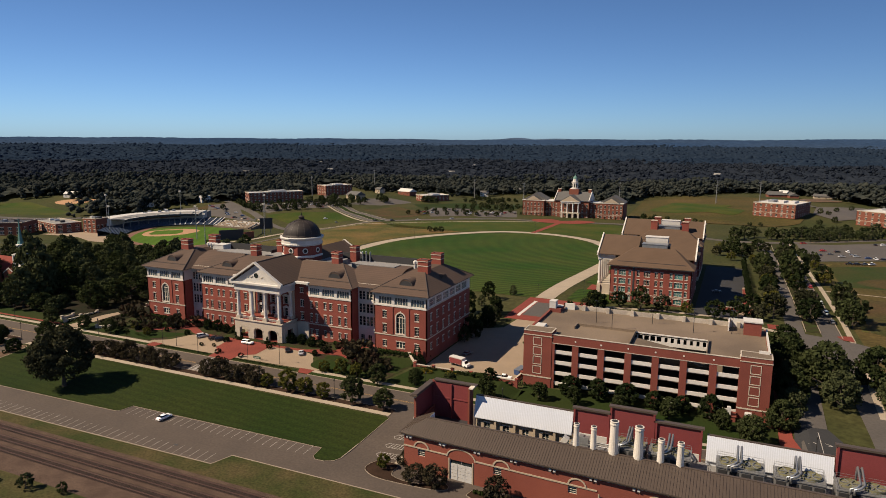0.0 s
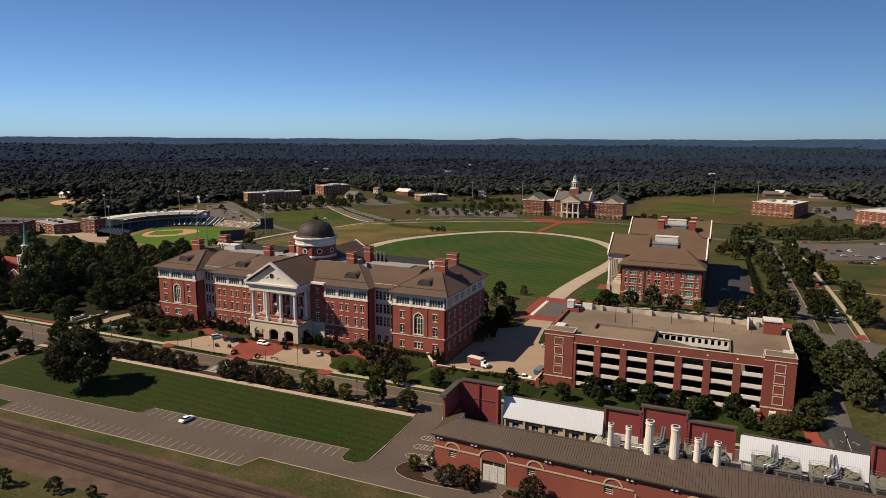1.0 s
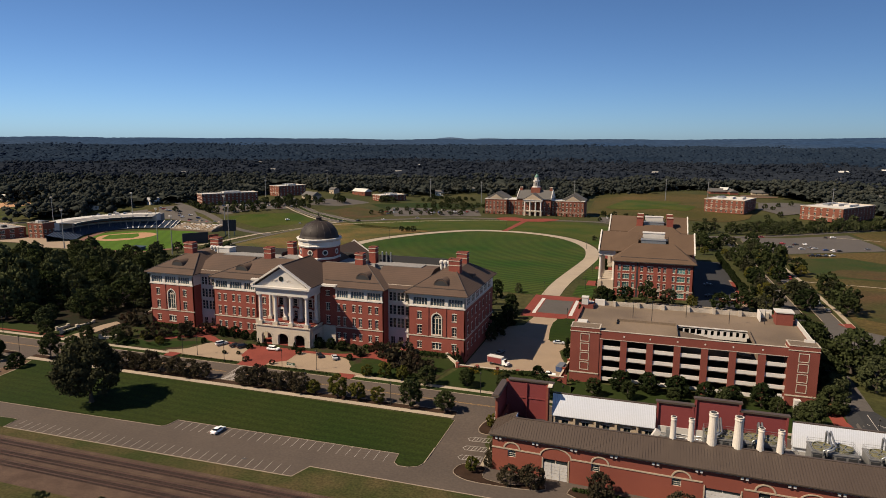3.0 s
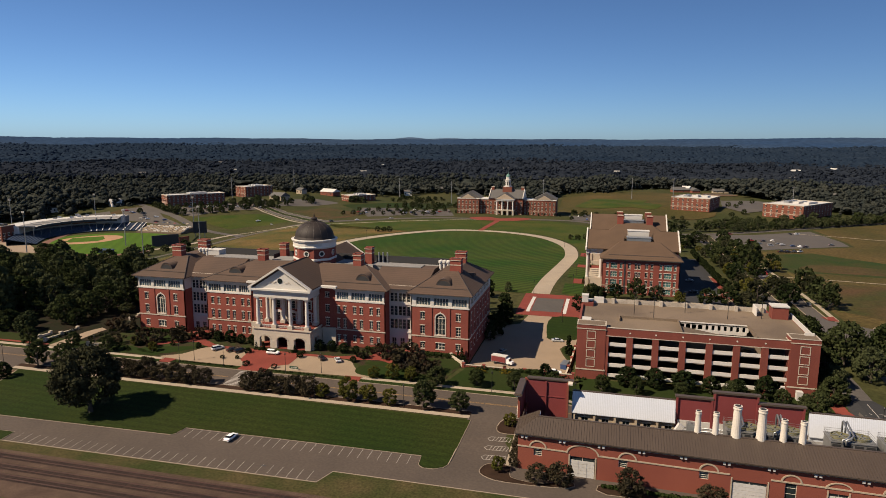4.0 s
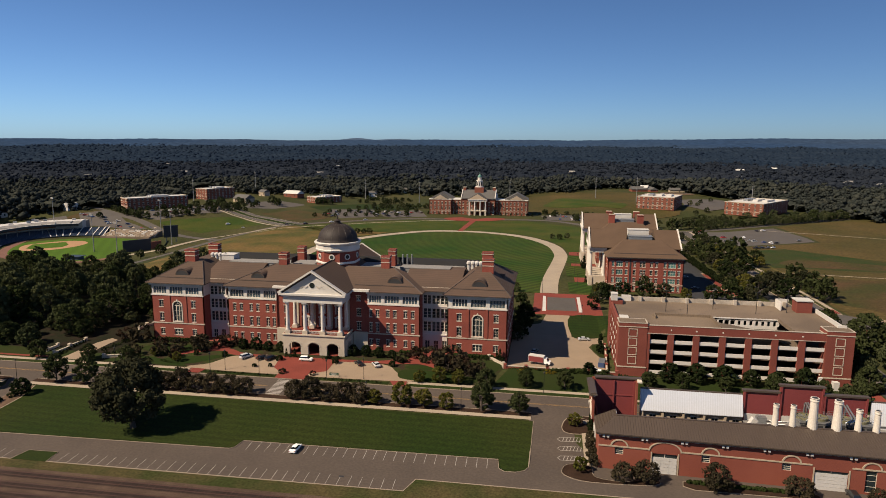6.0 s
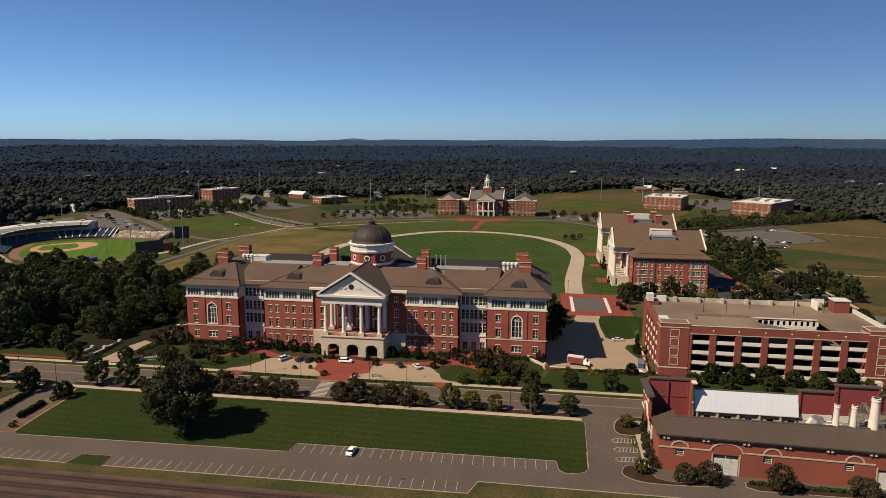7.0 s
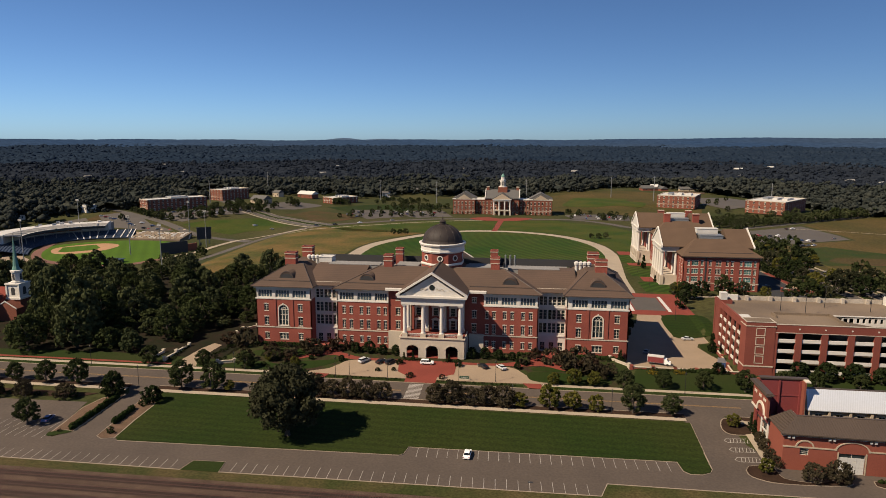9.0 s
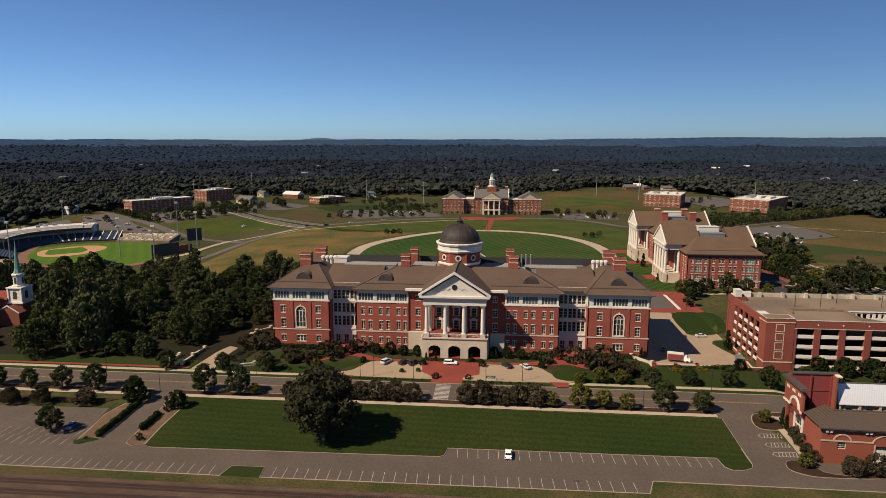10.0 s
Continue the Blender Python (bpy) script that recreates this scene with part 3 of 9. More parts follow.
def paint_lines(name, lines, w, off, mat, label):
    """Painted lines, each from (x, y) to (x, y), w wide."""
    bm = bmesh.new()
    for (xa, ya), (xb, yb) in lines:
        d = Vector((xb - xa, yb - ya))
        k = max(1, int(d.length // 8))
        d.normalize()
        for i in range(k):
            q = []
            for t in (i / k, (i + 1) / k):
                x, y = xa + (xb - xa) * t, ya + (yb - ya) * t
                q.append([bm.verts.new((x - d.y * s, y + d.x * s, gz(x - d.y * s, y + d.x * s) + off)) for s in (-w / 2, w / 2)])
            bm.faces.new((q[0][0], q[1][0], q[1][1], q[0][1]))
    bmesh.ops.recalc_face_normals(bm, faces=bm.faces)
    if sum(f.normal.z for f in bm.faces) < 0:
        bmesh.ops.reverse_faces(bm, faces=bm.faces)
    return tagged(mesh_object(name, bm, mat), label, "road marking", kind="structure")


stalls = []
for i in range(1, 34):
    x = -211.2 + 93.1 * i / 34
    stalls.append(((x, 117.4 + 0.013 * (x + 211)), (x - 0.25, 122.4 + 0.013 * (x + 211))))
for i in range(1, 26):
    x = -166.9 + 69.7 * i / 26
    stalls.append(((x, 136.6 + 0.0158 * (x + 167)), (x + 0.2, 131.7 + 0.0158 * (x + 167))))
for i in range(1, 30):
    x = -221.5 - 2.74 * i
    stalls.append(((x, 117.1), (x - 0.25, 122)))
for i in range(14):
    x = -268.5 - 2.75 * i
    stalls.append(((x, 128.5), (x, 133.4)))
    stalls.append(((x - 2, 133.6), (x - 2, 138.6)))
paint_lines("stall_lines", stalls, 0.11, A_ + 0.008, PAINT, "white painted parking stall lines on asphalt")

# --- west car park and its entrance
patch("west_lot", [(-345, 126), (-271, 126), (-268.5, 134), (-271.5, 152), (-345, 150)], ASPHALT, A_ + 0.004, "worn asphalt side car park", "car park")
for o in ([(-268.2, 132.2), (-265, 134), (-262.5, 133.4), (-262.8, 145), (-263, 158.6), (-268.4, 155), (-270.2, 148.2)], [(-253.9, 131.6), (-251.6, 130.2), (-248.4, 131.2), (-249.5, 141.6), (-249.5, 152), (-252, 160.6), (-256.2, 159.6), (-255.2, 150), (-254.4, 136)]):
    patch("planting_bed", o, BARE_SOIL, L_, "bare reddish soil bed beside the entrance road", "bed")
    kerb(o, True)
patch("traffic_island", smooth_line([(-267.2, 129.6), (-268.6, 131.4), (-266, 133.4), (-262.6, 132.9)], 3, True), GRASS, L_ + 0.02, "small grass tip beside the entrance road", "island")
patch("planting_bed", [(-345, 153), (-277, 154.5), (-272, 158.2), (-345, 158.2)], MULCH, L_, "dark mulch bed below a clipped hedge", "bed")

# --- the street along the campus
patch("street", [(-900, 166.2), (500, 166.2), (500, 178.4), (-900, 178.4)], ASPHALT, A_ + 0.004, "grey-brown asphalt street with yellow centre lines", "street")
paint_lines("centre_lines", [((-500, 172.1), (-176, 172.1)), ((-500, 172.5), (-176, 172.5)), ((-168, 172.1), (200, 172.1)), ((-168, 172.5), (200, 172.5))], 0.14, A_ + 0.02, YELLOW, "double yellow centre lines on the street")
paint_lines("crosswalk", [((-174.2 , 166.9 + 0.95 * i), (-169.4, 166.9 + 0.95 * i)) for i in range(12)], 0.45, A_ + 0.02, PAINT, "white zebra crossing bars")
for xa, xb in ((-900, -265), (-255.6, -89.5), (-74.5, 500)):
    kerb([(xa, 166.1), (xb, 166.1)])
    patch("pavement", [(xa, 161.4), (xb, 161.4), (xb, 163.4), (xa, 163.4)], WALKWAY, W_, "pale concrete pavement beside the street")
    patch("planting_strip", [(xa, 163.4), (xb, 163.4), (xb, 166), (xa, 166)], MULCH, L_, "mulched planting strip between pavement and street", "bed")
for xa, xb in ((-900, -208), (-131, 500)):
    kerb([(xa, 178.5), (xb, 178.5)])
    patch("planting_strip", [(xa, 178.6), (xb, 178.6), (xb, 180.6), (xa, 180.6)], GRASS, L_, "narrow grass strip beside the street", "verge")
    patch("pavement", [(xa, 180.6), (xb, 180.6), (xb, 182.4), (xa, 182.4)], WALKWAY, W_, "pale concrete pavement beside the street")
kerb([(-204, 178.5), (-135, 178.5)])
patch("pavement", [(-208, 178.6), (-204, 178.6), (-203, 182.2), (-209, 182.4)], BRICKPAVE, W_, "red brick paving strip at the drive")
patch("pavement", [(-135, 178.6), (-131, 178.6), (-130.5, 182.4), (-137, 182.2)], BRICKPAVE, W_, "red brick paving strip at the drive")
patch("hedge_bed", [(-203, 179.4), (-176, 179.4), (-176, 181), (-203, 181)], GRASS, L_, "narrow grass strip before the forecourt", "verge")
patch("hedge_bed", [(-166, 179.4), (-137, 179.4), (-137, 181), (-166, 181)], GRASS, L_, "narrow grass strip before the forecourt", "verge")
# --- forecourt of the domed building
patch("forecourt", smooth_line([(-209, 182.4), (-204.5, 187), (-202, 191), (-198, 195.4), (-181.4, 196.4), (-158.6, 196.4), (-142, 195.2), (-137, 190.4), (-134, 186), (-130.8, 182.4), (-170, 181.4)], 5, True), PAVE, W_ - 0.04, "beige concrete forecourt drive in a crescent")
patch("brick_plaza", [(-180, 187), (-176, 183.4), (-166, 183.4), (-160.4, 186.6), (-160.4, 196.6), (-181.4, 196.6)], BRICKPAVE, W_, "red brick paving before the entrance")
patch("brick_plaza", [(-176.2, 178.6), (-165.8, 178.6), (-165.8, 183.5), (-176.2, 183.5)], BRICKPAVE, W_ + 0.004, "red brick paving at the crossing")
patch("brick_walk", smooth_line([(-222, 194.5), (-212, 200.5), (-204, 201.8), (-196, 198), (-181.3, 197.6), (-158.7, 197.6), (-146, 198), (-136, 201.5), (-126, 200.5), (-120, 195.5), (-122.5, 194), (-130, 197.5), (-138, 196.3), (-158, 195.6), (-182, 195.6), (-199, 195.8), (-206, 199), (-213, 197), (-221, 192)], 4, True), BRICKPAVE, W_ + 0.012, "winding red brick garden walk")
patch("brick_walk", [(-213, 199), (-204, 199), (-206, 214), (-212, 214)], BRICKPAVE, W_ + 0.02, "red brick walk to a side door")
patch("brick_walk", [(-135, 199), (-126, 199), (-127, 214), (-133, 214)], BRICKPAVE, W_ + 0.02, "red brick walk to a side door")
patch("garden_bed", [(-246, 183), (-104, 183), (-100, 201), (-100, 209.4), (-241, 209.4), (-246, 200)], BED, 0.1, "garden beds of ground cover and mulch before the facade", "bed")
for o in ([(-238, 197), (-232, 203.5), (-221, 204), (-215, 202), (-219, 195), (-228, 194)], [(-224, 187), (-214, 185), (-206, 190), (-203, 195), (-212, 193), (-220, 191)], [(-244, 184), (-228, 183.6), (-212, 183.6), (-215, 185.5), (-232, 190)],
          [(-135, 186), (-129, 183.5), (-112, 183.5), (-108, 188), (-122, 192), (-134, 192)], [(-118, 198), (-106, 190), (-102, 196), (-101, 203), (-112, 204)], [(-134, 193.5), (-126, 193), (-120, 194), (-124, 196), (-132, 196.5)]):
    patch("garden_lawn", smooth_line(o, 4, True), GRASS, L_, "small curved mown lawn among shrubs", "lawn")
patch("garden_lawn", [(-103, 182.6), (-60, 182.6), (-58, 198), (-98, 199)], GRASS, L_, "mown grass slope below the terrace wall", "lawn")
# --- lawns round the car park building and woods
patch("side_lawn", [(-58, 182.6), (16.5, 182.6), (16.5, 203.8), (-60, 203.8)], GRASS, L_, "mown grass before the parking building", "lawn")
patch("side_lawn", [(-345, 182.6), (-247, 182.6), (-246, 190), (-290, 192), (-345, 190)], GRASS, L_, "mown grass below the woods", "lawn")
patch("woodland_floor", [(-480, 190), (-246, 190), (-242, 209), (-242, 262), (-262, 320), (-480, 330)], SHADED_FLOOR, 0.1, "very dark woodland floor, shade put into its colour", "woodland floor")
patch("terrace", [(-261.0, 182.8), (-252.0, 183.1), (-254.1, 188.4), (-252.5, 204.2), (-256.4, 206.0), (-258.5, 199.4), (-259.5, 192.3)], PAVE, W_, "beige concrete garden terrace walk", "walk")
patch("brick_walk", [(-900, 183.4), (-262, 183.4), (-262, 184.7), (-900, 184.7)], BRICKPAVE, W_ + 0.01, "red brick pavement below the woods")
# --- service drive east of the domed building
patch("service_drive", [(-99.5, 200.4), (-62.8, 200.4), (-63, 214), (-64.5, 222), (-66.6, 228), (-68.6, 236), (-67, 240.4), (-62.6, 242), (-62.6, 250), (-75, 249), (-75.2, 277), (-85.6, 277), (-88, 264), (-99.5, 258)], PAVE, 0.06, "beige concrete service drive")
patch("lawn_panel", smooth_line([(-74.8, 250), (-70, 247.4), (-63.4, 249.6), (-57.4, 254), (-57.4, 274.5), (-74.8, 275)], 4, True), FRONT_LAWN, L_, "mown green lawn panel beside the drive", "lawn")
patch("lawn_panel", smooth_line([(-67.6, 234), (-65.2, 226), (-63.2, 222), (-62.4, 231), (-63.4, 239.5), (-66.4, 239)], 4, True), GRASS, L_, "mown green lawn wedge beside the drive", "lawn")
patch("brick_plaza", [(-92, 276), (-60, 276), (-60, 318), (-92, 318)], BRICKPAVE, 0.11, "red brick paving round an asphalt court")
patch("turning_court", [(-85.4, 282.5), (-71.5, 282.5), (-71.5, 309), (-85.4, 309)], ASPHALT_GREY, 0.124, "grey asphalt turning court")
for x in (-87.6, -70.7):
    patch("pale_band", [(x, 281), (x + 1.6, 281), (x + 1.6, 311), (x, 311)], PALEROOF, 0.13, "white paved band beside the court")
# --- the oval lawn
OUTER = smooth_line([(-84.6, 318), (-83.4, 360), (-77.6, 430), (-76.4, 462), (-81, 500), (-93, 532), (-111, 558), (-138, 576), (-168, 582), (-198, 576), (-224, 550), (-243, 520), (-256, 490), (-261.5, 460), (-260, 420), (-255, 370), (-252, 318)], 5)
strip("oval_walk", [(x, y) for x, y in OUTER], 9.5, WALKWAY, W_, "broad pale concrete walk round the oval lawn", "walk")
patch("oval_lawn", [(-89, 318), *[(x + (-4.4 if i < 40 else 4.4), y - (4.6 if 25 < i < 60 else 0)) for i, (x, y) in enumerate(OUTER)], (-247, 318)], LAWN_OVAL, L_ - 0.02, "great oval lawn mown in diagonal stripes", "lawn")
patch("outer_lawn", [(-70, 318), (-52, 318), (-56, 420), (-50, 520), (-38, 600), (-58, 640), (-110, 680), (-168, 668), (-235, 664), (-300, 620), (-335, 590), (-300, 560), (-262, 560), (-230, 560), (-200, 582), (-168, 589), (-135, 582), (-105, 566), (-86, 536), (-74, 502), (-69, 462), (-71, 420)], LAWN_MOWN, D_, "mown grass field north of the oval walk", "lawn")
patch("dry_field", [(-365, 560), (-366, 470), (-360, 400), (-340, 330), (-262, 330), (-268, 420), (-270, 462), (-262, 500), (-250, 530), (-230, 560), (-262, 572), (-300, 580), (-335, 592)], DRY, D_, "dry yellowish summer grass field", "field")
patch("brick_walk", [(-170.4, 583), (-165.4, 583), (-162.2, 677), (-168.2, 677)], BRICKPAVE, W_ + 0.02, "straight red brick walk across the grass")
patch("brick_plaza", smooth_line([(-200, 690), (-190, 672), (-168, 668), (-145, 674), (-132, 697), (-150, 703), (-166, 690), (-182, 702)], 4, True), BRICKPAVE, W_ + 0.03, "red brick forecourt in a crescent")
for y0, y1 in ((322, 350), (370, 408), (422, 456)):
    patch("lawn_panel", [(-74, y0), (-59, y0), (-59, y1), (-74, y1)], LAWN_OVAL, L_, "small striped lawn panel", "lawn")
for y0, y1 in ((352, 367), (409.5, 420.5), (458, 474)):
    patch("brick_walk", [(-70, y0), (-50, y0), (-50, y1), (-70, y1)], BRICKPAVE, L_ + 0.03, "red brick entrance walk between lawn panels")
# --- outer roads
RINGROAD = smooth_line([(-378, 300), (-378.4, 390), (-376, 449), (-374, 515), (-361, 570), (-338, 602.5), (-300, 636), (-268, 660), (-234, 677), (-208, 681), (-166, 684), (-110, 692), (-80, 686), (-54, 660), (-36, 632), (0, 612), (43, 622), (99, 661), (175, 721), (269, 789), (420, 880)], 5)
strip("ring_road", RINGROAD, 9.5, ASPHALT_GREY, D_ + 0.02, "grey asphalt ring road", "road")
paint_lines("edge_lines", list(zip([(x, y) for x, y in RINGROAD], [(x, y) for x, y in RINGROAD[1:]])), 0.18, D_ + 0.035, YELLOW, "yellow centre line of the ring road")
AVENUE = [(-336, 600), (-380, 634), (-424, 668), (-471, 712), (-533, 795), (-600, 890)]
for o in (-11, 4):
    patch("avenue", band(AVENUE, o, o + 7), ASPHALT_GREY, D_ + 0.03, "grey asphalt avenue lane", "road")
for o in (-11.6, -4, 3.4, 11):
    patch("avenue_kerb", band(AVENUE[:4], o, o + 0.6), WALKWAY, D_ + 0.06, "pale kerb line of the avenue", "kerb")
patch("avenue_median", band(AVENUE[:5], -3.4, 3.4), GRASS, D_ + 0.04, "grass median of the avenue", "median")
patch("avenue_walk", band(AVENUE[:4], 14, 16.5), WALKWAY, D_ + 0.04, "pale concrete walk beside the avenue", "walk")
strip("east_avenue", [(25, 182), (28.6, 300), (29, 420), (29, 540), (25, 612)], 6.8, ASPHALT_GREY, D_ + 0.02, "grey asphalt avenue lane under trees", "road")
strip("east_avenue", [(43, 182), (41.8, 300), (41.8, 450), (41.6, 548), (43, 620)], 7.2, ASPHALT_GREY, D_ + 0.02, "grey asphalt avenue lane under trees", "road")
patch("avenue_crossing", [(20, 266), (54, 274), (62, 287), (50, 297), (44, 300), (24, 306)], ASPHALT_GREY, D_ + 0.08, "grey asphalt crossing of the avenue", "road")
for o in ([(43.6, 305.4), (49.4, 308), (49.4, 298.6), (45.4, 300)], [(18, 314), (22.8, 314), (22.6, 306.4), (18, 306.4)], [(45.4, 271.5), (49, 272.4), (48, 266), (45.6, 266)]):
    patch("brick_walk", o, BRICKPAVE, D_ + 0.1, "red brick corner paving at the avenue crossing")
strip("median", [(35.4, 308), (35.4, 450), (35, 610)], 5.6, BED, D_ + 0.03, "planted median of the avenue", "median")
for ln in ([(32.6, 308), (32.6, 450), (32.2, 600)], [(38.2, 308), (38.2, 450), (38, 600)], [(45.6, 302), (45.6, 450), (45.4, 600)]):
    kerb(ln, base=D_)
for y0 in (384.5, 408.5):
    for x0 in (26.8, 39.2):
        paint_lines("crosswalk", [((x0 + 0.9 * i, y0), (x0 + 0.9 * i, y0 + 2.4)) for i in range(6)], 0.45, D_ + 0.04, PAINT, "white zebra crossing bars")
strip("east_walk", [(45, 215), (46.5, 252), (48.6, 300), (49.2, 330), (49.6, 420), (47, 620)], 2.2, WALKWAY, D_ + 0.05, "pale concrete path beside the avenue", "walk")
strip("east_walk", [(48, 412), (80, 408), (120, 401.8), (300, 380)], 1.6, WALKWAY, D_ + 0.05, "thin pale path across the field", "walk")
strip("east_walk", smooth_line([(119, 646), (150, 634), (208, 606), (300, 560)], 4), 1.8, WALKWAY, D_ + 0.05, "thin pale track beyond the car park", "walk")
patch("east_lot", [(52, 530), (60, 528), (104, 552), (140, 573), (142, 600), (136, 668), (79, 627), (52, 620)], ASPHALT_GREY, D_ + 0.04, "grey asphalt car park with scattered cars", "car park")
patch("east_field", [(52, 195), (300, 195), (420, 850), (269, 780), (175, 712), (142, 680), (146, 600), (143, 570), (104, 548), (60, 524), (52, 500)], EAST_GRASS, D_ - 0.03, "dry patchy grass field", "field")
patch("east_field", [(64, 506), (80, 514), (99, 524), (122, 500), (152, 470), (136, 424), (104, 428), (84, 432), (62, 432)], LAWN_DARK, D_, "dark green mown rectangle in the dry field", "field")
patch("brown_field", [(61, 396), (84, 395), (118, 391), (170, 378), (150, 330), (84, 296), (58, 318)], BROWN_GRASS, D_, "brown bare grass patch", "field")
patch("brown_field", smooth_line([(72, 452), (80, 438), (104, 436), (136, 434), (144, 452), (118, 466), (98, 470), (84, 468)], 4, True), BROWN_GRASS, D_ + 0.02, "brown bare grass patch", "field")
patch("dirt_patch", smooth_line([(58, 281), (61, 293), (68, 288), (78, 280), (72, 264), (60, 264)], 4, True), PAVE, D_ + 0.02, "bare sandy soil patch", "soil")
strip("field_track", smooth_line([(56, 318), (57.6, 350), (59.8, 399), (60.6, 450), (61.6, 500), (66, 520)], 4), 2.4, DRY, D_ + 0.03, "pale worn wheel track along the field edge", "track")
# --- drive east of the laboratory building
patch("service_court", [(-13, 316), (10, 318), (11, 470), (-13, 470)], ASPHALT_DARK, D_, "asphalt service court with the building's shade in its dark colour")
strip("service_walk", [(8, 326), (10.2, 350), (10.6, 400)], 4.0, PAVE, D_ + 0.03, "beige concrete path beside the service court", "walk")
patch("brick_walk", [(8.6, 350), (12, 350), (12, 395), (8.6, 395)], BRICKPAVE, D_ + 0.05, "red brick paving beside a drive")
strip("drive_edge", [(-60, 312), (-30, 318), (0, 318), (24, 300)], 3.0, WALKWAY, D_ + 0.03, "pale path behind the parking building", "walk")
strip("brick_walk", [(18, 205), (19, 245), (22, 262)], 3.5, BRICKPAVE, D_ + 0.05, "red brick walk beside the parking building")
patch("side_lot", [(14, 150), (80, 150), (80, 182.4), (19, 182.4)], ASPHALT_DARK, A_ - 0.01, "dark asphalt lot with white arrows", "car park")
patch("avenue_mouth", [(19, 182.4), (33, 182.4), (32, 194), (29, 201), (20.6, 200), (20.4, 194)], ASPHALT_DARK, D_ + 0.07, "dark asphalt mouth of the avenue with white arrows", "road")
patch("brick_walk", [(16.6, 201), (20, 200), (20, 193.6), (21.8, 186), (19, 184), (16.6, 190)], BRICKPAVE, D_ + 0.09, "red brick corner walk beside the parking building")
paint_lines("arrow_marks", [((23.4, 190.3), (25.3, 190.9)), ((24.6, 191.5), (25.3, 190.9)), ((27.4, 191.9), (29.2, 190.8)), ((28.2, 190.4), (29.2, 190.8)), ((26.4, 198), (26.6, 185.6))], 0.2, D_ + 0.09, PAINT, "white turn arrows and centre line")
# --- north-west lots and fields
patch("ballpark_lot", [(-598, 622), (-584, 642), (-545, 618), (-523, 596), (-485, 575), (-502, 571), (-534, 578), (-558, 580), (-579, 600)], ASPHALT_GREY, D_ + 0.12, "grey asphalt car park beside the ballpark", "car park")
strip("ballpark_road", smooth_line([(-640, 690), (-591, 652), (-553, 625), (-516, 604), (-482, 581), (-458, 566), (-426, 546), (-396, 532), (-380, 515)], 4), 8, ASPHALT_GREY, D_ + 0.14, "grey asphalt road round the ballpark", "road")
patch("ballpark_plaza", [(-557, 571), (-517, 570), (-493, 571), (-456, 542), (-470, 532), (-478, 525), (-512, 556), (-545, 560)], PAVE, D_ + 0.2, "beige paved plaza behind the outfield seats", "plaza")
strip("ballpark_path", smooth_line([(-452, 419), (-428, 414), (-419, 440), (-407, 471), (-405, 505), (-400, 537), (-386, 543), (-349, 578)], 4), 5, WALKWAY, D_ + 0.16, "pale concrete path round the outfield", "walk")
patch("north_lot", [(-552, 625), (-491, 604), (-442, 688), (-470, 724), (-500, 745), (-516, 690), (-536, 653)], ASPHALT_GREY, D_, "grey asphalt car park with many cars", "car park")
patch("north_lot", [(-453, 717), (-421, 744), (-405, 800), (-410, 811), (-448, 822), (-478, 770), (-460, 751)], ASPHALT_GREY, D_, "grey asphalt car park", "car park")
patch("north_lot", [(-341, 716), (-353, 758), (-303, 766), (-284, 726), (-276, 692), (-311, 664)], ASPHALT_GREY, D_ + 0.03, "grey asphalt car park full of cars", "car park")
patch("north_lot", [(-282, 724), (-287, 750), (-243, 770), (-221, 702), (-258, 684), (-270, 694)], ASPHALT_GREY, D_ + 0.03, "grey asphalt car park full of cars", "car park")
patch("ring_walk", band([(-358, 551), (-313, 597), (-264, 634), (-210, 664), (-172, 674)], -1.2, 1.2), WALKWAY, D_ + 0.06, "pale concrete walk beside the ring road", "walk")
patch("north_lot", [(-95, 740), (-20, 762), (-28, 690), (-88, 696)], ASPHALT_GREY, D_, "grey asphalt car park full of cars", "car park")
patch("green_field", [(-486, 594), (-467, 615), (-424, 644), (-375, 611), (-395, 588), (-411, 582), (-422, 567)], LAWN_MOWN, D_, "mown green field", "field")
patch("brown_field", [(-416, 690), (-395, 745), (-322, 686), (-330, 650), (-345, 622), (-371, 645)], BROWN_GRASS, D_, "brown bare grass field", "field")
patch("green_field", [(-394, 784), (-340, 830), (-250, 840), (-250, 775), (-284, 762), (-328, 704)], GRASS, D_, "mown green field", "field")
patch("grass_hill", [(-110, 770), (-20, 742), (40, 740), (66, 772), (84, 850), (90, 960), (30, 1060), (-120, 1040)], EAST_GRASS, 0.5, "yellowish grass hillside", "field")
patch("school_lot", [(84, 838), (104, 800), (150, 836), (168, 930), (150, 960), (96, 930)], ASPHALT_GREY, 0.6, "grey asphalt school car park", "car park")
strip("school_road", [(96, 930), (78, 985), (92, 1040), (150, 1062), (220, 1052)], 7, ASPHALT_GREY, 0.7, "grey asphalt road behind the school", "road")
patch("dirt_yard", smooth_line([(86, 1030), (104, 1012), (132, 1030), (138, 1058), (110, 1064), (90, 1056)], 4, True), BARE_SOIL, 0.55, "bare soil yard beside the brick hall", "yard")
patch("grass_hill", smooth_line([(-92, 830), (-60, 806), (-25, 816), (2, 806), (14, 850), (-6, 872), (-2, 905), (-40, 912), (-70, 935), (-84, 880)], 4, True), LAWN_MOWN, 0.8, "greener patch on the hillside", "field")
patch("gravel_lot", [(-600, 600), (-600, 655), (-578, 640), (-568, 604)], BROWN_GRASS, D_ + 0.1, "bare brownish lot beside the ballpark road", "lot")
patch("green_field", [(-930, 572), (-888, 587), (-753, 554), (-742, 522), (-823, 504)], LAWN_MOWN, D_, "mown green field beyond the ballpark", "field")
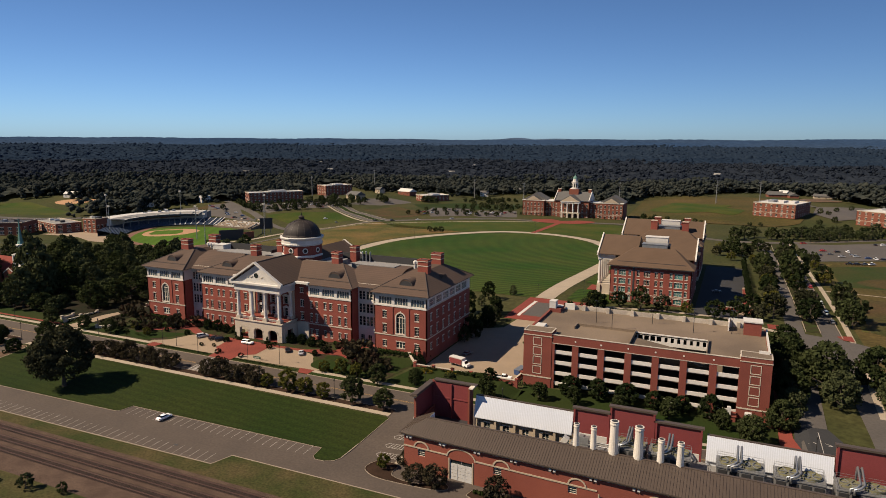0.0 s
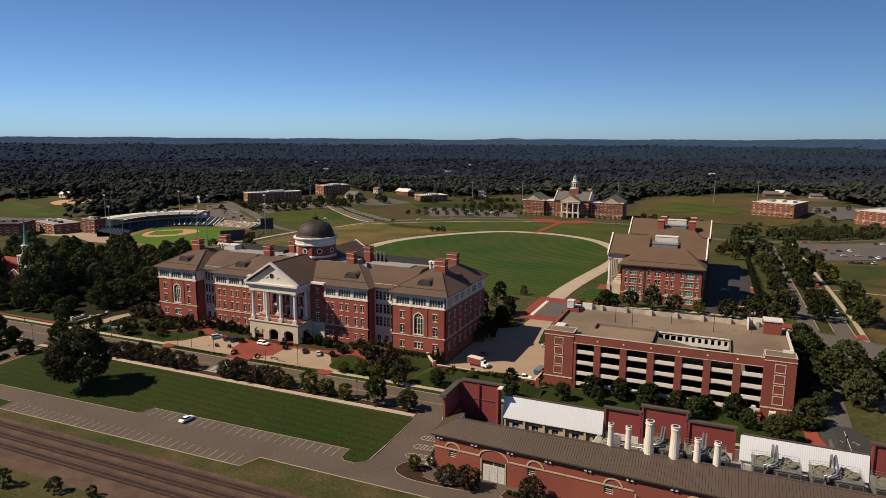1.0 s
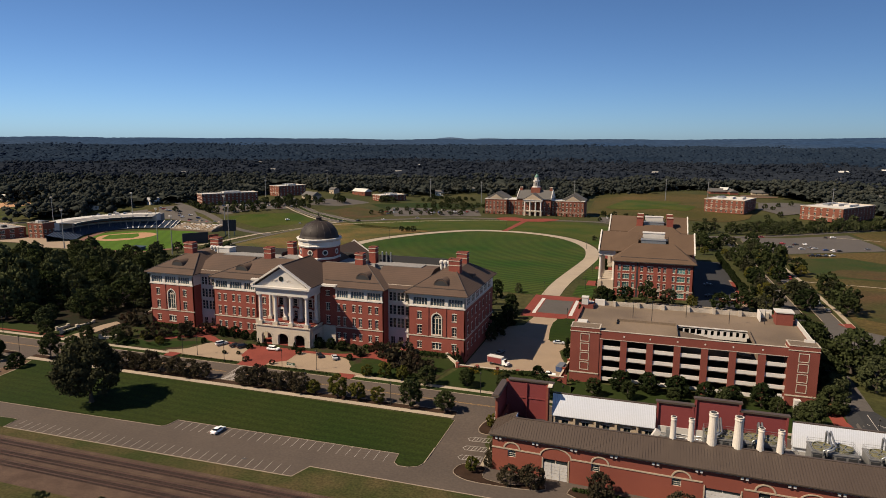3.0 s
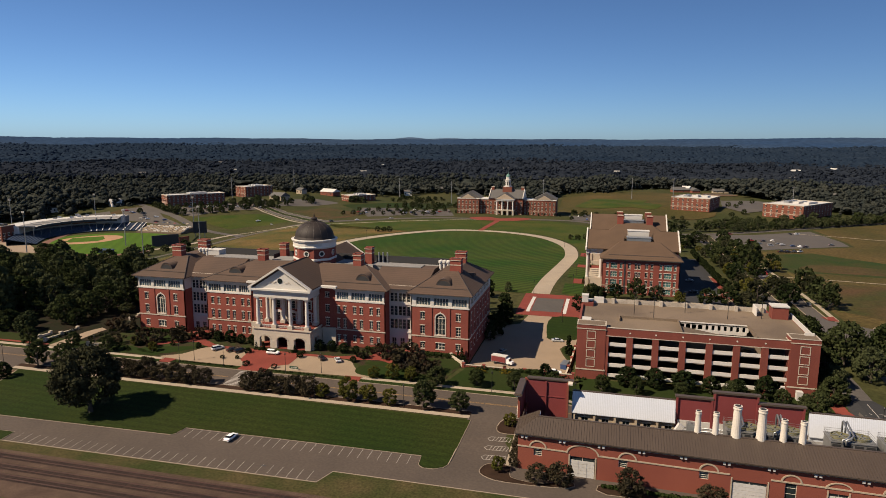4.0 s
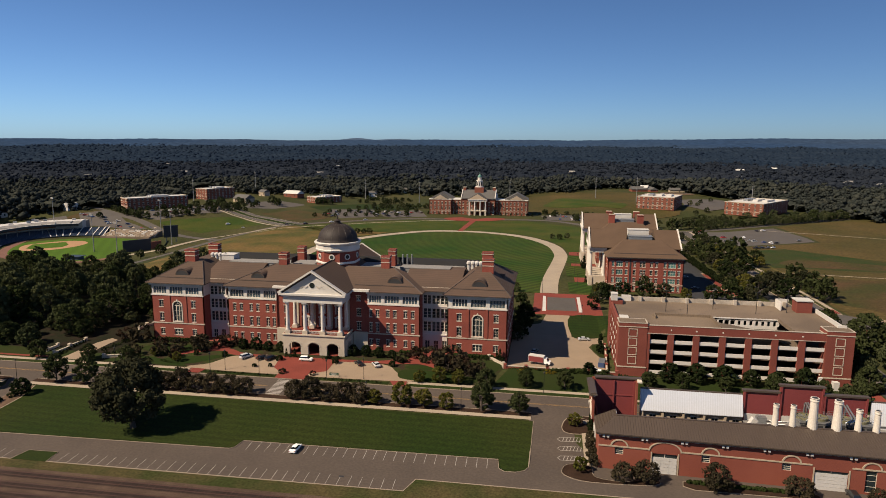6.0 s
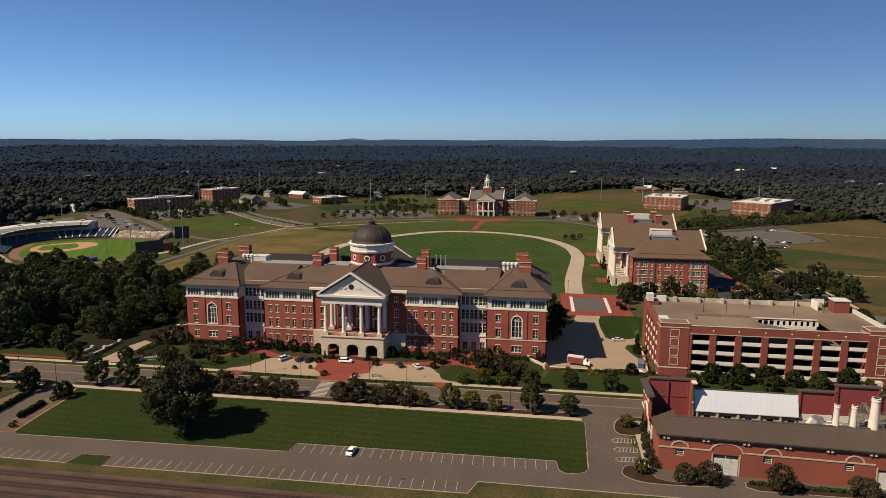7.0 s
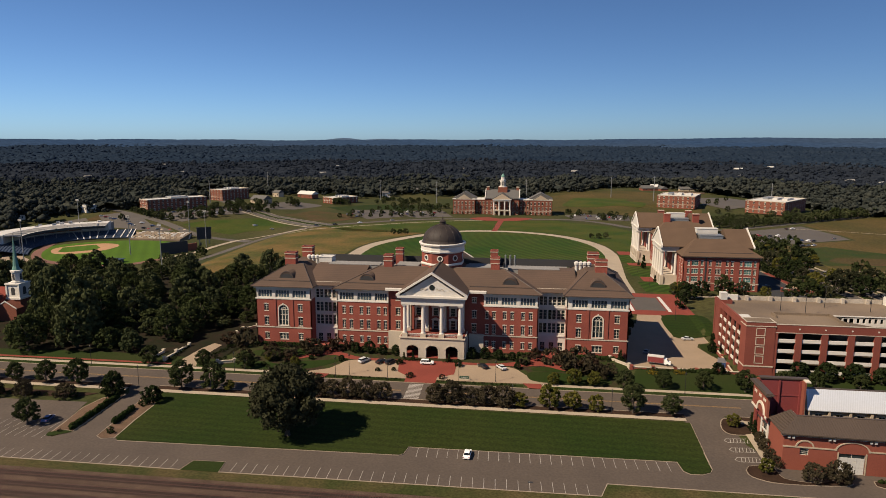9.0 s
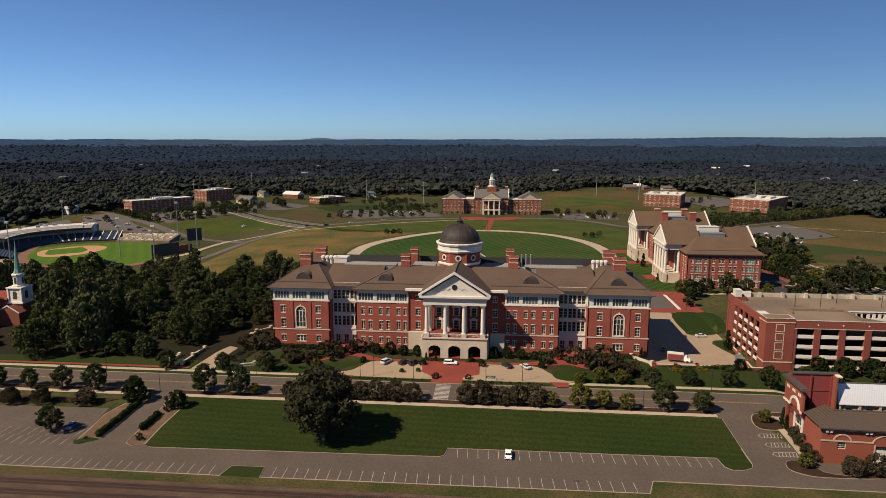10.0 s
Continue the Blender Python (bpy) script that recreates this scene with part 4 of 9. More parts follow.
patch("dirt_lot", smooth_line([(-840, 590), (-842, 605), (-806, 620), (-786, 608), (-812, 586)], 3, True), DIRT, D_ + 0.05, "bare orange soil lot before the woods", "soil")
strip("west_road", smooth_line([(-1000, 478), (-860, 474), (-784, 480), (-728, 494), (-690, 520), (-640, 566), (-600, 606)], 4), 15, ASPHALT_GREY, D_ + 0.1, "grey asphalt road behind the ballpark", "road")

# --- railway
patch("rail_bed", [(-600, 94.2), (200, 94.2), (200, 113.4), (-600, 113.4)], BALLAST, 0.06, "brown stone ballast railway bed", "railway")
patch("grass_verge", [(-600, 40), (200, 40), (200, 94.2), (-600, 94.2)], VERGE, 0.08, "patchy dry grass below the railway", "verge")
_sleeper = boxes((-1.3, 1.3, -0.12, 0.12, 0.0, 0.16))
sleeper_me = bpy.data.meshes.new("sleeper")
_sleeper.to_mesh(sleeper_me)
_sleeper.free()
sleeper_me.materials.append(SLEEPER)


def track(y, x0, x1, label):
    root = thing("railway_track", 0, y, 0.1, label, "railway track", "tracks of the railway")
    for s in (-0.72, 0.72):
        part("rail", prism(bmesh.new(), [(s - 0.07, 0.16), (s - 0.025, 0.2), (s - 0.035, 0.3), (s + 0.035, 0.3), (s + 0.025, 0.2), (s + 0.07, 0.16)], "x", x0, x1), RUST, root)
    rows = []
    near = [i for i in range(int((x1 - x0) / 0.6))]
    for i in near:
        x = x0 + 0.6 * i
        if -215 < x < -70 and y > 100:
            s = new("sleeper", sleeper_me)
            s.parent = root
            s.matrix_basis = pose(x, 0, 0, 0, 0, 90 + random.uniform(-2, 2))
        else:
            rows.append((x - 0.12, x + 0.12, -1.3, 1.3, 0, 0.16))
    tagged(part("sleeper_row", boxes(*rows), SLEEPER, root), "dark timber sleepers further along the track", kind="stuff")


for y, lab in ((110.4, "rusty siding track on brown ballast beside the car park"), (105.8, "rusty main track on brown ballast"), (101.6, "rusty main track on brown ballast")):
    track(y, -420, 120, lab)
# ---------------- the domed main building ----------------
def mirror(rows):
    """Openings of a wall on the left, mirrored for the same wall on the right."""
    return rows


def main_building():
    root = thing("main_building", -170, 209.5, 3.2, "large red brick building with dark dome and white portico", "building")
    rows = ((1.8, 4.2), (7.3, 10.6), (13.0, 15.7))
    top, course, brick_top, eave = 22.6, 6.5, 17.8, 22.7

    def wing_holes(x_of):
        h = []
        for a, b in ((-67.1, -65.3), (-53.5, -51.7)):
            for z0, z1 in rows:
                h.append((a, b, z0, z1, "sash"))
        h.append((-61.2, -57.6, 1.8, 4.2, "triple"))
        h.append((-61.2, -57.6, 7.4, 15.4, "arch"))
        return x_of(h)

    left = lambda base: (lambda h: [(a - base, b - base, *r) for a, b, *r in h])
    right = lambda base: (lambda h: sorted((-b - base, -a - base, *r) for a, b, *r in h))
    bands = lambda base, s, groups: [(a - base, b - base, 18.4, 21.2, "band") for a, b in (groups if s < 0 else [(-b, -a) for a, b in groups])]
    wing_groups = [(-69.3, -63.8), (-62.4, -56.9), (-55.6, -50.1)]
    mid_groups = [(-36.9, -31.4), (-30.0, -24.5), (-23.2, -18.6)]
    mid_w = [(-35.9, -34.6), (-33.1, -31.8), (-29.1, -27.8), (-26.4, -25.1), (-22.4, -21.1), (-19.8, -18.6)]
    for s in (-1, 1):
        # end pavilion
        a, b = (-70.3, -48.2) if s < 0 else (48.2, 70.3)
        facade(root, "wall", (a, 0), (b, 0), 0, brick_top, wing_holes(left(a) if s < 0 else right(a)), BRICK)
        facade(root, "frieze_wall", (a, 0), (b, 0), brick_top, top, bands(a, s, wing_groups), WHITE)
        # outer and inner sides of the pavilion
        side = []
        for k in range(7):
            y = 3.0 + 5.6 * k
            side += [(y, y + 1.8, z0, z1, "sash") for z0, z1 in rows]
        sb = [(2.2 + 6.3 * k, 7.4 + 6.3 * k, 18.4, 21.2, "band") for k in range(6)]
        if s > 0:
            facade(root, "wall", (70.3, 0), (70.3, 42.5), 0, brick_top, side, BRICK)
            facade(root, "frieze_wall", (70.3, 0), (70.3, 42.5), brick_top, top, sb, WHITE)
            facade(root, "wall", (48.2, 5.6), (48.2, 0), 0, brick_top, [], BRICK)
            facade(root, "frieze_wall", (48.2, 5.6), (48.2, 0), brick_top, top, [], WHITE)
        else:
            facade(root, "wall", (-70.3, 42.5), (-70.3, 0), 0, brick_top, side, BRICK)
            facade(root, "frieze_wall", (-70.3, 42.5), (-70.3, 0), brick_top, top, sb, WHITE)
            facade(root, "wall", (-48.2, 0), (-48.2, 5.6), 0, brick_top, [], BRICK)
            facade(root, "frieze_wall", (-48.2, 0), (-48.2, 5.6), brick_top, top, [], WHITE)
        # recess
        a, b = (-48.2, -38.0) if s < 0 else (38.0, 48.2)
        holes = []
        for c in (1.8, 5.1, 8.4):
            for z0, z1 in ((7.0, 10.8), (12.2, 15.9), (17.6, 21.0)):
                holes += [(c - 1.45, c - 0.1, z0, z1, "tall"), (c + 0.1, c + 1.45, z0, z1, "tall")]
            holes.append((c - 0.9, c + 0.9, 0.2, 3.4, "door"))
        facade(root, "stone_bay", (a, 5.0), (b, 5.0), 0, top, holes, WHITE)
        for _c in ((a + 0.2, b - 0.2, 4.75, 4.98, 11.3, 11.7), (a + 0.2, b - 0.2, 4.75, 4.98, 16.6, 17.0), (a + 0.2, b - 0.2, 4.7, 4.98, 5.6, 6.1)):
            part("string_course", boxes(_c), WHITE, root)
        # middle block
        a, b = (-38.0, -18.0) if s < 0 else (18.0, 38.0)
        mh = [(x0, x1, z0, z1, "sash") for x0, x1 in mid_w for z0, z1 in rows]
        facade(root, "wall", (a, 0), (b, 0), 0, brick_top, (left(a) if s < 0 else right(a))(mh), BRICK)
        facade(root, "frieze_wall", (a, 0), (b, 0), brick_top, top, bands(a, s, mid_groups), WHITE)
        if s < 0:
            facade(root, "wall", (-38, 5.2), (-38, 0), 0, top, [], BRICK)
        else:
            facade(root, "wall", (38, 0), (38, 5.2), 0, top, [], BRICK)
        # link beside the portico, with its stone base
        a, b = (-18.0, -11.4) if s < 0 else (11.4, 18.0)
        c = 3.6 if s < 0 else 3.0
        facade(root, "wall", (a, 0.5), (b, 0.5), 6.9, top, [(c - 0.85, c + 0.85, 7.6, 10.6, "sash"), (c - 0.85, c + 0.85, 13.0, 15.7, "sash"), (c - 0.85, c + 0.85, 18.8, 20.6, "sash")], BRICK)
        part("stone_base", boxes((a + (0 if s < 0 else 1.2), b - (1.2 if s < 0 else 0), -0.6, 0.6, 0, 6.9)), STONE, root)
        part("coping", boxes((min(s * 12.4, s * 18.9), max(s * 12.4, s * 18.9), -1.6, 1.5, 22.75, 23.5)), WHITE, root)
        # courses and cornices
        w0, w1 = (-70.3, -48.2) if s < 0 else (48.2, 70.3)
        m0, m1 = (-38.0, -18.0) if s < 0 else (18.0, 38.0)
        for _c in ((w0 - 0.15, w1 + 0.15, -0.16, 0.05, course - 0.15, course + 0.25), (m0 - 0.15, m1, -0.16, 0.05, course - 0.15, course + 0.25)):
            part("string_course", boxes(_c), STONE, root)
        for _c in ((w0 - 0.15, w1 + 0.15, -0.18, 0.05, brick_top - 0.15, brick_top + 0.3), (m0 - 0.15, m1, -0.18, 0.05, brick_top - 0.15, brick_top + 0.3)):
            part("string_course", boxes(_c), WHITE, root)
        ex = 70.3 if s > 0 else -70.3
        for _c in ((ex - 0.16, ex + 0.16, 0.1, 42.5, brick_top - 0.15, brick_top + 0.3), (ex - 0.16, ex + 0.16, 0.1, 42.5, course - 0.15, course + 0.25)):
            part("string_course", boxes(_c), STONE, root)
        for x in (w0 + 7.6, w1 - 7.6):
            part("pilaster", boxes((x - 0.45, x + 0.45, -0.22, 0.05, course + 0.3, brick_top - 0.2)), BRICK, root)
        part("cornice", boxes((w0 - 0.5, w1 + 0.5, -0.5, 0.4, top - 0.7, top + 0.05), (m0 - 0.5, m1, -0.5, 0.4, top - 0.7, top + 0.05)), WHITE, root)
        # pavilion roof: a hip with a small flat top
        rb = bmesh.new()
        w0, w1 = w0 - 1.4, w1 + 1.4
        frustum(rb, rect(w0, w1, -1.5, 44), rect(w0, w1, -1.5, 44), eave, eave + 0.25)
        frustum(rb, rect(w0, w1, -1.5, 44), rect(w0 + 9.6, w1 - 9.6, 15.5, 33), eave + 0.25, 28.9)
        part("pavilion_roof", rb, ROOF, root)
        hips = bmesh.new()
        for (xa, ya), (xb, yb) in zip(rect(w0, w1, -1.5, 44), rect(w0 + 9.6, w1 - 9.6, 15.5, 33)):
            tube(hips, [(xa, ya, eave + 0.28), (xb, yb, 28.93)], 0.16, 5)
        part("ridge_cap", hips, RIDGE, root)
        guard = bmesh.new()
        box(guard, w0 + 2.3, w1 - 2.3, 2.4, 2.55, eave + 1.66, eave + 1.9)
        part("snow_guard", guard, RIDGE, root)
        # low roof over the recess
        r0, r1 = (-52, -30) if s < 0 else (30, 52)
        part("recess_roof", prism(bmesh.new(), [(3.4, eave), (3.4, eave + 0.25), (19.5, 28.0), (26, 28.0), (26, eave)], "x", r0, r1), ROOF, root)
        part("gutter", boxes((min(s * 37.5, s * 49), max(s * 37.5, s * 49), 5.9, 6.15, eave + 0.8, eave + 1.15)), STONE, root)
        # dormers: half-round hoods with louvres
        for x in (s * 59.4, s * 27.4):
            d = bmesh.new()
            n = 12
            for (y0, r) in ((4.6, 2.9),):
                pa = [d.verts.new((x + r * math.cos(math.pi * k / n), y0, eave + 2.4 + 0.78 * r * math.sin(math.pi * k / n))) for k in range(n + 1)]
                pb = [d.verts.new((x + r * math.cos(math.pi * k / n), y0 + 7, eave + 2.4 + 0.78 * r * math.sin(math.pi * k / n))) for k in range(n + 1)]
                for k in range(n):
                    d.faces.new((pa[k], pa[k + 1], pb[k + 1], pb[k]))
                d.faces.new(pa)
            dormer = part("dormer", d, ROOF, root)
            louvre = bmesh.new()
            arch_ring(louvre, x, eave + 2.3, 2.45, 2.75, 4.5, 4.62, 12)
            part("rim", louvre, RIDGE, dormer)
            part("louvre", prism(bmesh.new(), [(x + 2.45 * math.cos(math.pi * k / n), eave + 2.35 + 1.85 * math.sin(math.pi * k / n)) for k in range(n + 1)], "y", 4.53, 4.6), DARK, dormer, "dark louvred opening")
        ed = bmesh.new()
        xs = 70.3 + 1.4
        if s > 0:
            pa = [ed.verts.new((xs - 4.0, 22 + 2.4 * math.cos(math.pi * k / 10), eave + 2.3 + 2.0 * math.sin(math.pi * k / 10))) for k in range(11)]
            pb = [ed.verts.new((xs - 10, 22 + 2.4 * math.cos(math.pi * k / 10), eave + 2.3 + 2.0 * math.sin(math.pi * k / 10))) for k in range(11)]
            for k in range(10):
                ed.faces.new((pa[k], pa[k + 1], pb[k + 1], pb[k]))
            ed.faces.new(pa)
            part("dormer", ed, ROOF, root)
        else:
            ed.free()
        # chimneys
        for x, y, w in ((s * 61.5, 16.3, 2.2), (s * 59.9, 32.3, 2.2), (s * 21.2, 16.3, 1.7), (s * 19.9, 32.5, 1.5)):
            ch = part("chimney", boxes((x - w, x + w, y - 1.6, y + 1.6, 25.5, 32.7)), BRICK, root)
            part("band", boxes((x - w - 0.1, x + w + 0.1, y - 1.7, y + 1.7, 30.9, 31.2)), STONE, ch)
            part("rim", boxes((x - w - 0.2, x + w + 0.2, y - 1.8, y + 1.8, 32.7, 32.95)), STONE, ch)
            cap = boxes((x - w - 0.1, x + w + 0.1, y - 1.7, y + 1.7, 32.95, 33.14), (x - w - 0.1, x + w + 0.1, y - 1.7, y - 1.2, 33.15, 33.5), (x - w - 0.1, x + w + 0.1, y + 1.2, y + 1.7, 33.15, 33.5), (x - w - 0.1, x - w + 0.4, y - 1.2, y + 1.2, 33.15, 33.5), (x + w - 0.4, x + w + 0.1, y - 1.2, y + 1.2, 33.15, 33.5))
            part("cap", cap, BRICK, ch)
            part("flue", boxes((x - w + 0.4, x + w - 0.4, y - 1.2, y + 1.2, 33.15, 33.25)), DARK, ch)
    part("foundation", boxes((-70.2, 70.2, 0.08, 42.3, -4.5, 0.0)), BRICK, root)
    # main roof between the recesses
    mr = bmesh.new()
    frustum(mr, rect(-39.3, 39.3, -1.5, 40), rect(-39.3, 39.3, -1.5, 40), eave, eave + 0.25)
    frustum(mr, rect(-39.3, 39.3, -1.5, 17.5), rect(-24.5, 24.5, 15.5, 16.5), eave + 0.25, 28.9)
    part("main_roof", mr, ROOF, root)
    hips = bmesh.new()
    for s in (-1, 1):
        tube(hips, [(s * 39.3, -1.5, eave + 0.28), (s * 24.5, 15.5, 28.93)], 0.17, 5)
    tube(hips, [(-24.5, 15.9, 28.9), (24.5, 15.9, 28.9)], 0.16, 5)
    part("ridge_cap", hips, RIDGE, root)
    part("snow_guard", boxes((-36, -12.5, 2.4, 2.55, eave + 1.68, eave + 1.92), (12.5, 36, 2.4, 2.55, eave + 1.68, eave + 1.92)), RIDGE, root)
    part("flat_roof", boxes((-50, 50, 17.5, 42, eave + 1.0, 26.4)), FLATROOF, root)
    part("roof_screen", boxes((-56, 56, 36.4, 36.7, 26.4, 29.3), (-24, -23.8, 30, 36.4, 26.4, 28.6), (23.8, 24, 30, 36.4, 26.4, 28.6)), DARK, root, "charcoal roof screen wall")
    part("rear_wall", boxes((-69.5, 69.5, 41.5, 42.4, 0, top)), BRICK, root)
    # roof plant
    def roof_unit(x0, x1, y0, y1, z0, z1, mat, nm="roof_unit"):
        part(nm, boxes((x0, x1, y0, y1, z0, z1 - 0.25), (x0 - 0.15, x1 + 0.15, y0 - 0.15, y1 + 0.15, z1 - 0.25, z1)), mat, root)
    roof_unit(-52.5, -47, 24, 29, 26.4, 30.3, PALEROOF)
    roof_unit(-47, -26, 20, 26, 26.4, 28.3, FLATROOF)
    roof_unit(26, 46, 20, 26, 26.4, 28.3, FLATROOF)
    roof_unit(-19, -10, 20, 28, 26.4, 28.4, FLATROOF)
    roof_unit(10, 19, 20, 28, 26.4, 28.4, FLATROOF)
    for i in range(4):
        v = bmesh.new()
        lathe(v, [(0.7, 26.4), (0.7, 29.2), (1.0, 29.6), (1.0, 30.4), (0.4, 30.8)], 10, -57.2 + 1.7 * i, 25.5)
        part("vent", v, PALEROOF, root, smooth=False)
        v = bmesh.new()
        lathe(v, [(0.7, 26.4), (0.7, 29.2), (1.0, 29.6), (1.0, 30.4), (0.4, 30.8)], 10, 53.0 + 1.6 * i, 25.5)
        part("vent", v, PALEROOF, root)
    for i in range(3):
        v = bmesh.new()
        lathe(v, [(0.35, 26.4), (0.35, 31.6), (0.28, 31.7)], 10, 24.6 + 1.9 * i, 31.0)
        part("flue_pipe", v, GREY_METAL, root)
    # portico
    f = -9.5
    base = bmesh.new()
    ax = [-7.2, 0.0, 7.2]
    xs = [-11.7, *[v for c in ax for v in (c - 2.2, c + 2.2)], 11.7]
    for i in range(0, len(xs), 2):
        box(base, xs[i], xs[i + 1], f, f + 1.2, 0, 6.4)
    box(base, -11.7, 11.7, f, 0.4, 6.4, 7.3)
    box(base, -12.1, 12.1, f - 0.35, 0.4, 7.3, 7.75)
    for s in (-1, 1):
        box(base, s * 11.7 - 0.6, s * 11.7 + 0.6 , f + 1.21, f + 2.8, 0, 6.4)
        box(base, s * 11.7 - 0.6, s * 11.7 + 0.6, -3.0, 0.4, 0, 6.4)
        box(base, s * 11.7 - 0.6, s * 11.7 + 0.6, f + 2.81, -3.01, 4.6, 6.4)
    part("portico_base", base, STONE, root)
    for c in ax:
        a = bmesh.new()
        n = 12
        for k in range(n):
            t0, t1 = math.pi * k / n, math.pi * (k + 1) / n
            q = [(c + 2.2 * math.cos(t), 3.2 + 1.5 * math.sin(t)) for t in (t0, t1)]
            e = [(p[0], 6.4) for p in q]
            v = [a.verts.new((x, y, z)) for y in (f, f + 1.2) for x, z in (q[0], q[1], e[1], e[0])]
            for idx in ((0, 1, 2, 3), (7, 6, 5, 4), (0, 4, 5, 1)):
                try:
                    a.faces.new([v[i] for i in idx])
                except ValueError:
                    pass
        bmesh.ops.recalc_face_normals(a, faces=a.faces)
        bmesh.ops.remove_doubles(a, verts=a.verts[:], dist=0.002)
        ar = part("arch", a, STONE, root)
        for k in range(9):
            t0, t1 = math.pi * (k + 0.06) / 9, math.pi * (k + 0.94) / 9
            pr = [(c + (2.2 + e) * math.cos(t), 3.2 + (1.5 + e) * math.sin(t)) for e, t in ((0.0, t0), (0.55, t0), (0.55, t1), (0.0, t1))]
            part("voussoir", prism(bmesh.new(), pr, "y", f - 0.1, f + 0.02), STONE, ar)
        d = boxes((c - 1.6, c + 1.6, -1.0, -0.8, 0.1, 4.2))
        part("entrance_door", d, GLASS, root)
    for z0 in (0.75, 1.5, 2.25, 3.0):
        for i in range(0, len(xs), 2):
            part("stone_course", boxes((xs[i] - 0.03, xs[i + 1] + 0.03, f - 0.05, f + 0.01, z0 - 0.62, z0)), STONE, root)
    part("porch_floor", boxes((-11.6, 11.6, f + 0.1, 0.3, 0.0, 0.15)), BRICKPAVE, root)
    part("balcony_floor", boxes((-11.6, 11.6, f + 0.3, 0.3, 7.76, 7.9)), BRICKPAVE, root)
    for x in (-10.1, -3.35, 3.35, 10.1):
        for y, half in ((f + 1.0, 0), (-1.4, 0)):
            col = bmesh.new()
            lathe(col, [(0.82, 9.0), (0.86, 9.3), (0.72, 9.5), (0.72, 12), (0.66, 16), (0.6, 18.6), (0.72, 18.8), (0.82, 19.2), (0.86, 19.6)], 16, x, y)
            c = part("column", col, WHITE, root, smooth=False)
            part("plinth", boxes((x - 1.0, x + 1.0, y - 1.0, y + 1.0, 7.76, 9.0)), STONE, c)
            part("abacus", boxes((x - 0.95, x + 0.95, y - 0.95, y + 0.95, 19.35, 19.75)), WHITE, c)
    for xa, xb in ((-9.0, -4.4), (-2.3, 2.3), (4.4, 9.0)):
        rail = boxes((xa, xb, f + 0.9, f + 1.1, 8.75, 8.9), *[(xa + 0.3 * i, xa + 0.3 * i + 0.09, f + 0.95, f + 1.05, 7.9, 8.76) for i in range(1, int((xb - xa) / 0.3))])
        part("balustrade", rail, WHITE, root)
    part("entablature", boxes((-11.3, 11.3, f - 0.1, 0.3, 19.75, 22.0), (-11.9, 11.9, f - 0.6, 0.3, 22.0, 22.5), (-12.6, 12.6, f - 1.1, 0.3, 22.5, 23.2)), WHITE, root)
    # wall behind the columns
    holes = [(c - 0.9, c + 0.9, z0, z1, "tall") for c in (4.9, 11.4, 17.9) for z0, z1 in ((8.2, 11.4), (13.2, 16.2))]
    facade(root, "portico_wall", (-11.4, 0.6), (11.4, 0.6), 6.9, top, holes, BRICK)
    for c in (-6.5, 0.0, 6.5):
        for z0, z1 in ((7.95, 11.5), (13.1, 16.3)):
            dc = part("door_case", boxes((c - 1.35, c - 0.92, 0.3, 0.58, z0, z1), (c + 0.92, c + 1.35, 0.3, 0.58, z0, z1), (c - 1.6, c + 1.6, 0.2, 0.58, z1, z1 + 0.45)), WHITE, root, "white moulded door case")
            part("hood", prism(bmesh.new(), [(c - 1.6, z1 + 0.46), (c + 1.6, z1 + 0.46), (c, z1 + 1.1)], "y", 0.2, 0.58), WHITE, dc)
    for c in (-10.1, -3.35, 3.35, 10.1):
        part("pilaster", boxes((c - 0.7, c + 0.7, 0.35, 0.58, 7.9, 19.7)), STONE, root)
    facade(root, "porch_wall", (-11.4, 0.6), (11.4, 0.6), 0, 6.9, [], BRICK)
    # pediment
    ped = bmesh.new()
    prism(ped, [(-11.2, 23.2), (11.2, 23.2), (0, 30.4)], "y", f + 0.1, f + 0.6)
    tymp = part("pediment", ped, WHITE, root)
    rk = bmesh.new()
    for s in (-1, 1):
        prism(rk, [(s * 12.9, 23.2), (s * 12.9, 23.75), (0, 31.95), (0, 31.2), (s * 11.6, 23.85), (s * 11.6, 23.2)], "y", f - 1.15, f + 0.15)
    part("raking_cornice", rk, WHITE, tymp)
    disc = bmesh.new()
    arch = [(1.0 * math.cos(2 * math.pi * k / 16), 26.3 + 1.0 * math.sin(2 * math.pi * k / 16)) for k in range(16)]
    prism(disc, arch, "y", f - 0.02, f + 0.12)
    part("roundel", disc, GLASS, tymp, "round dark window")
    sw = bmesh.new()
    for s in (-1, 1):
        tube(sw, [(s * 1.6, f, 26.0), (s * 2.6, f - 0.02, 25.3), (s * 3.4, f, 26.0), (s * 4.3, f, 25.2)], 0.12, 5)
    part("relief", sw, STONE, tymp)
    gr = bmesh.new()
    prism(gr, [(-12.6, 23.25), (-12.6, 23.6), (0, 31.6), (12.6, 23.6), (12.6, 23.25)], "y", f + 0.15, 21)
    part("portico_roof", gr, ROOF, root)
    rg = bmesh.new()
    tube(rg, [(0, f - 0.5, 31.62), (0, 13.5, 31.62)], 0.16, 5)
    part("ridge_cap", rg, RIDGE, root)
    # rear gable
    gr = bmesh.new()
    prism(gr, [(-11, 23.3), (-11, 24.5), (0, 31.6), (11, 24.5), (11, 23.3)], "y", 22, 55)
    part("rear_roof", gr, ROOF, root)
    rk = bmesh.new()
    for s in (-1, 1):
        prism(rk, [(s * 11.2, 24.3), (s * 11.2, 24.9), (0, 32.1), (0, 31.4)], "y", 54.9, 55.4)
    part("rear_cornice", rk, WHITE, root)
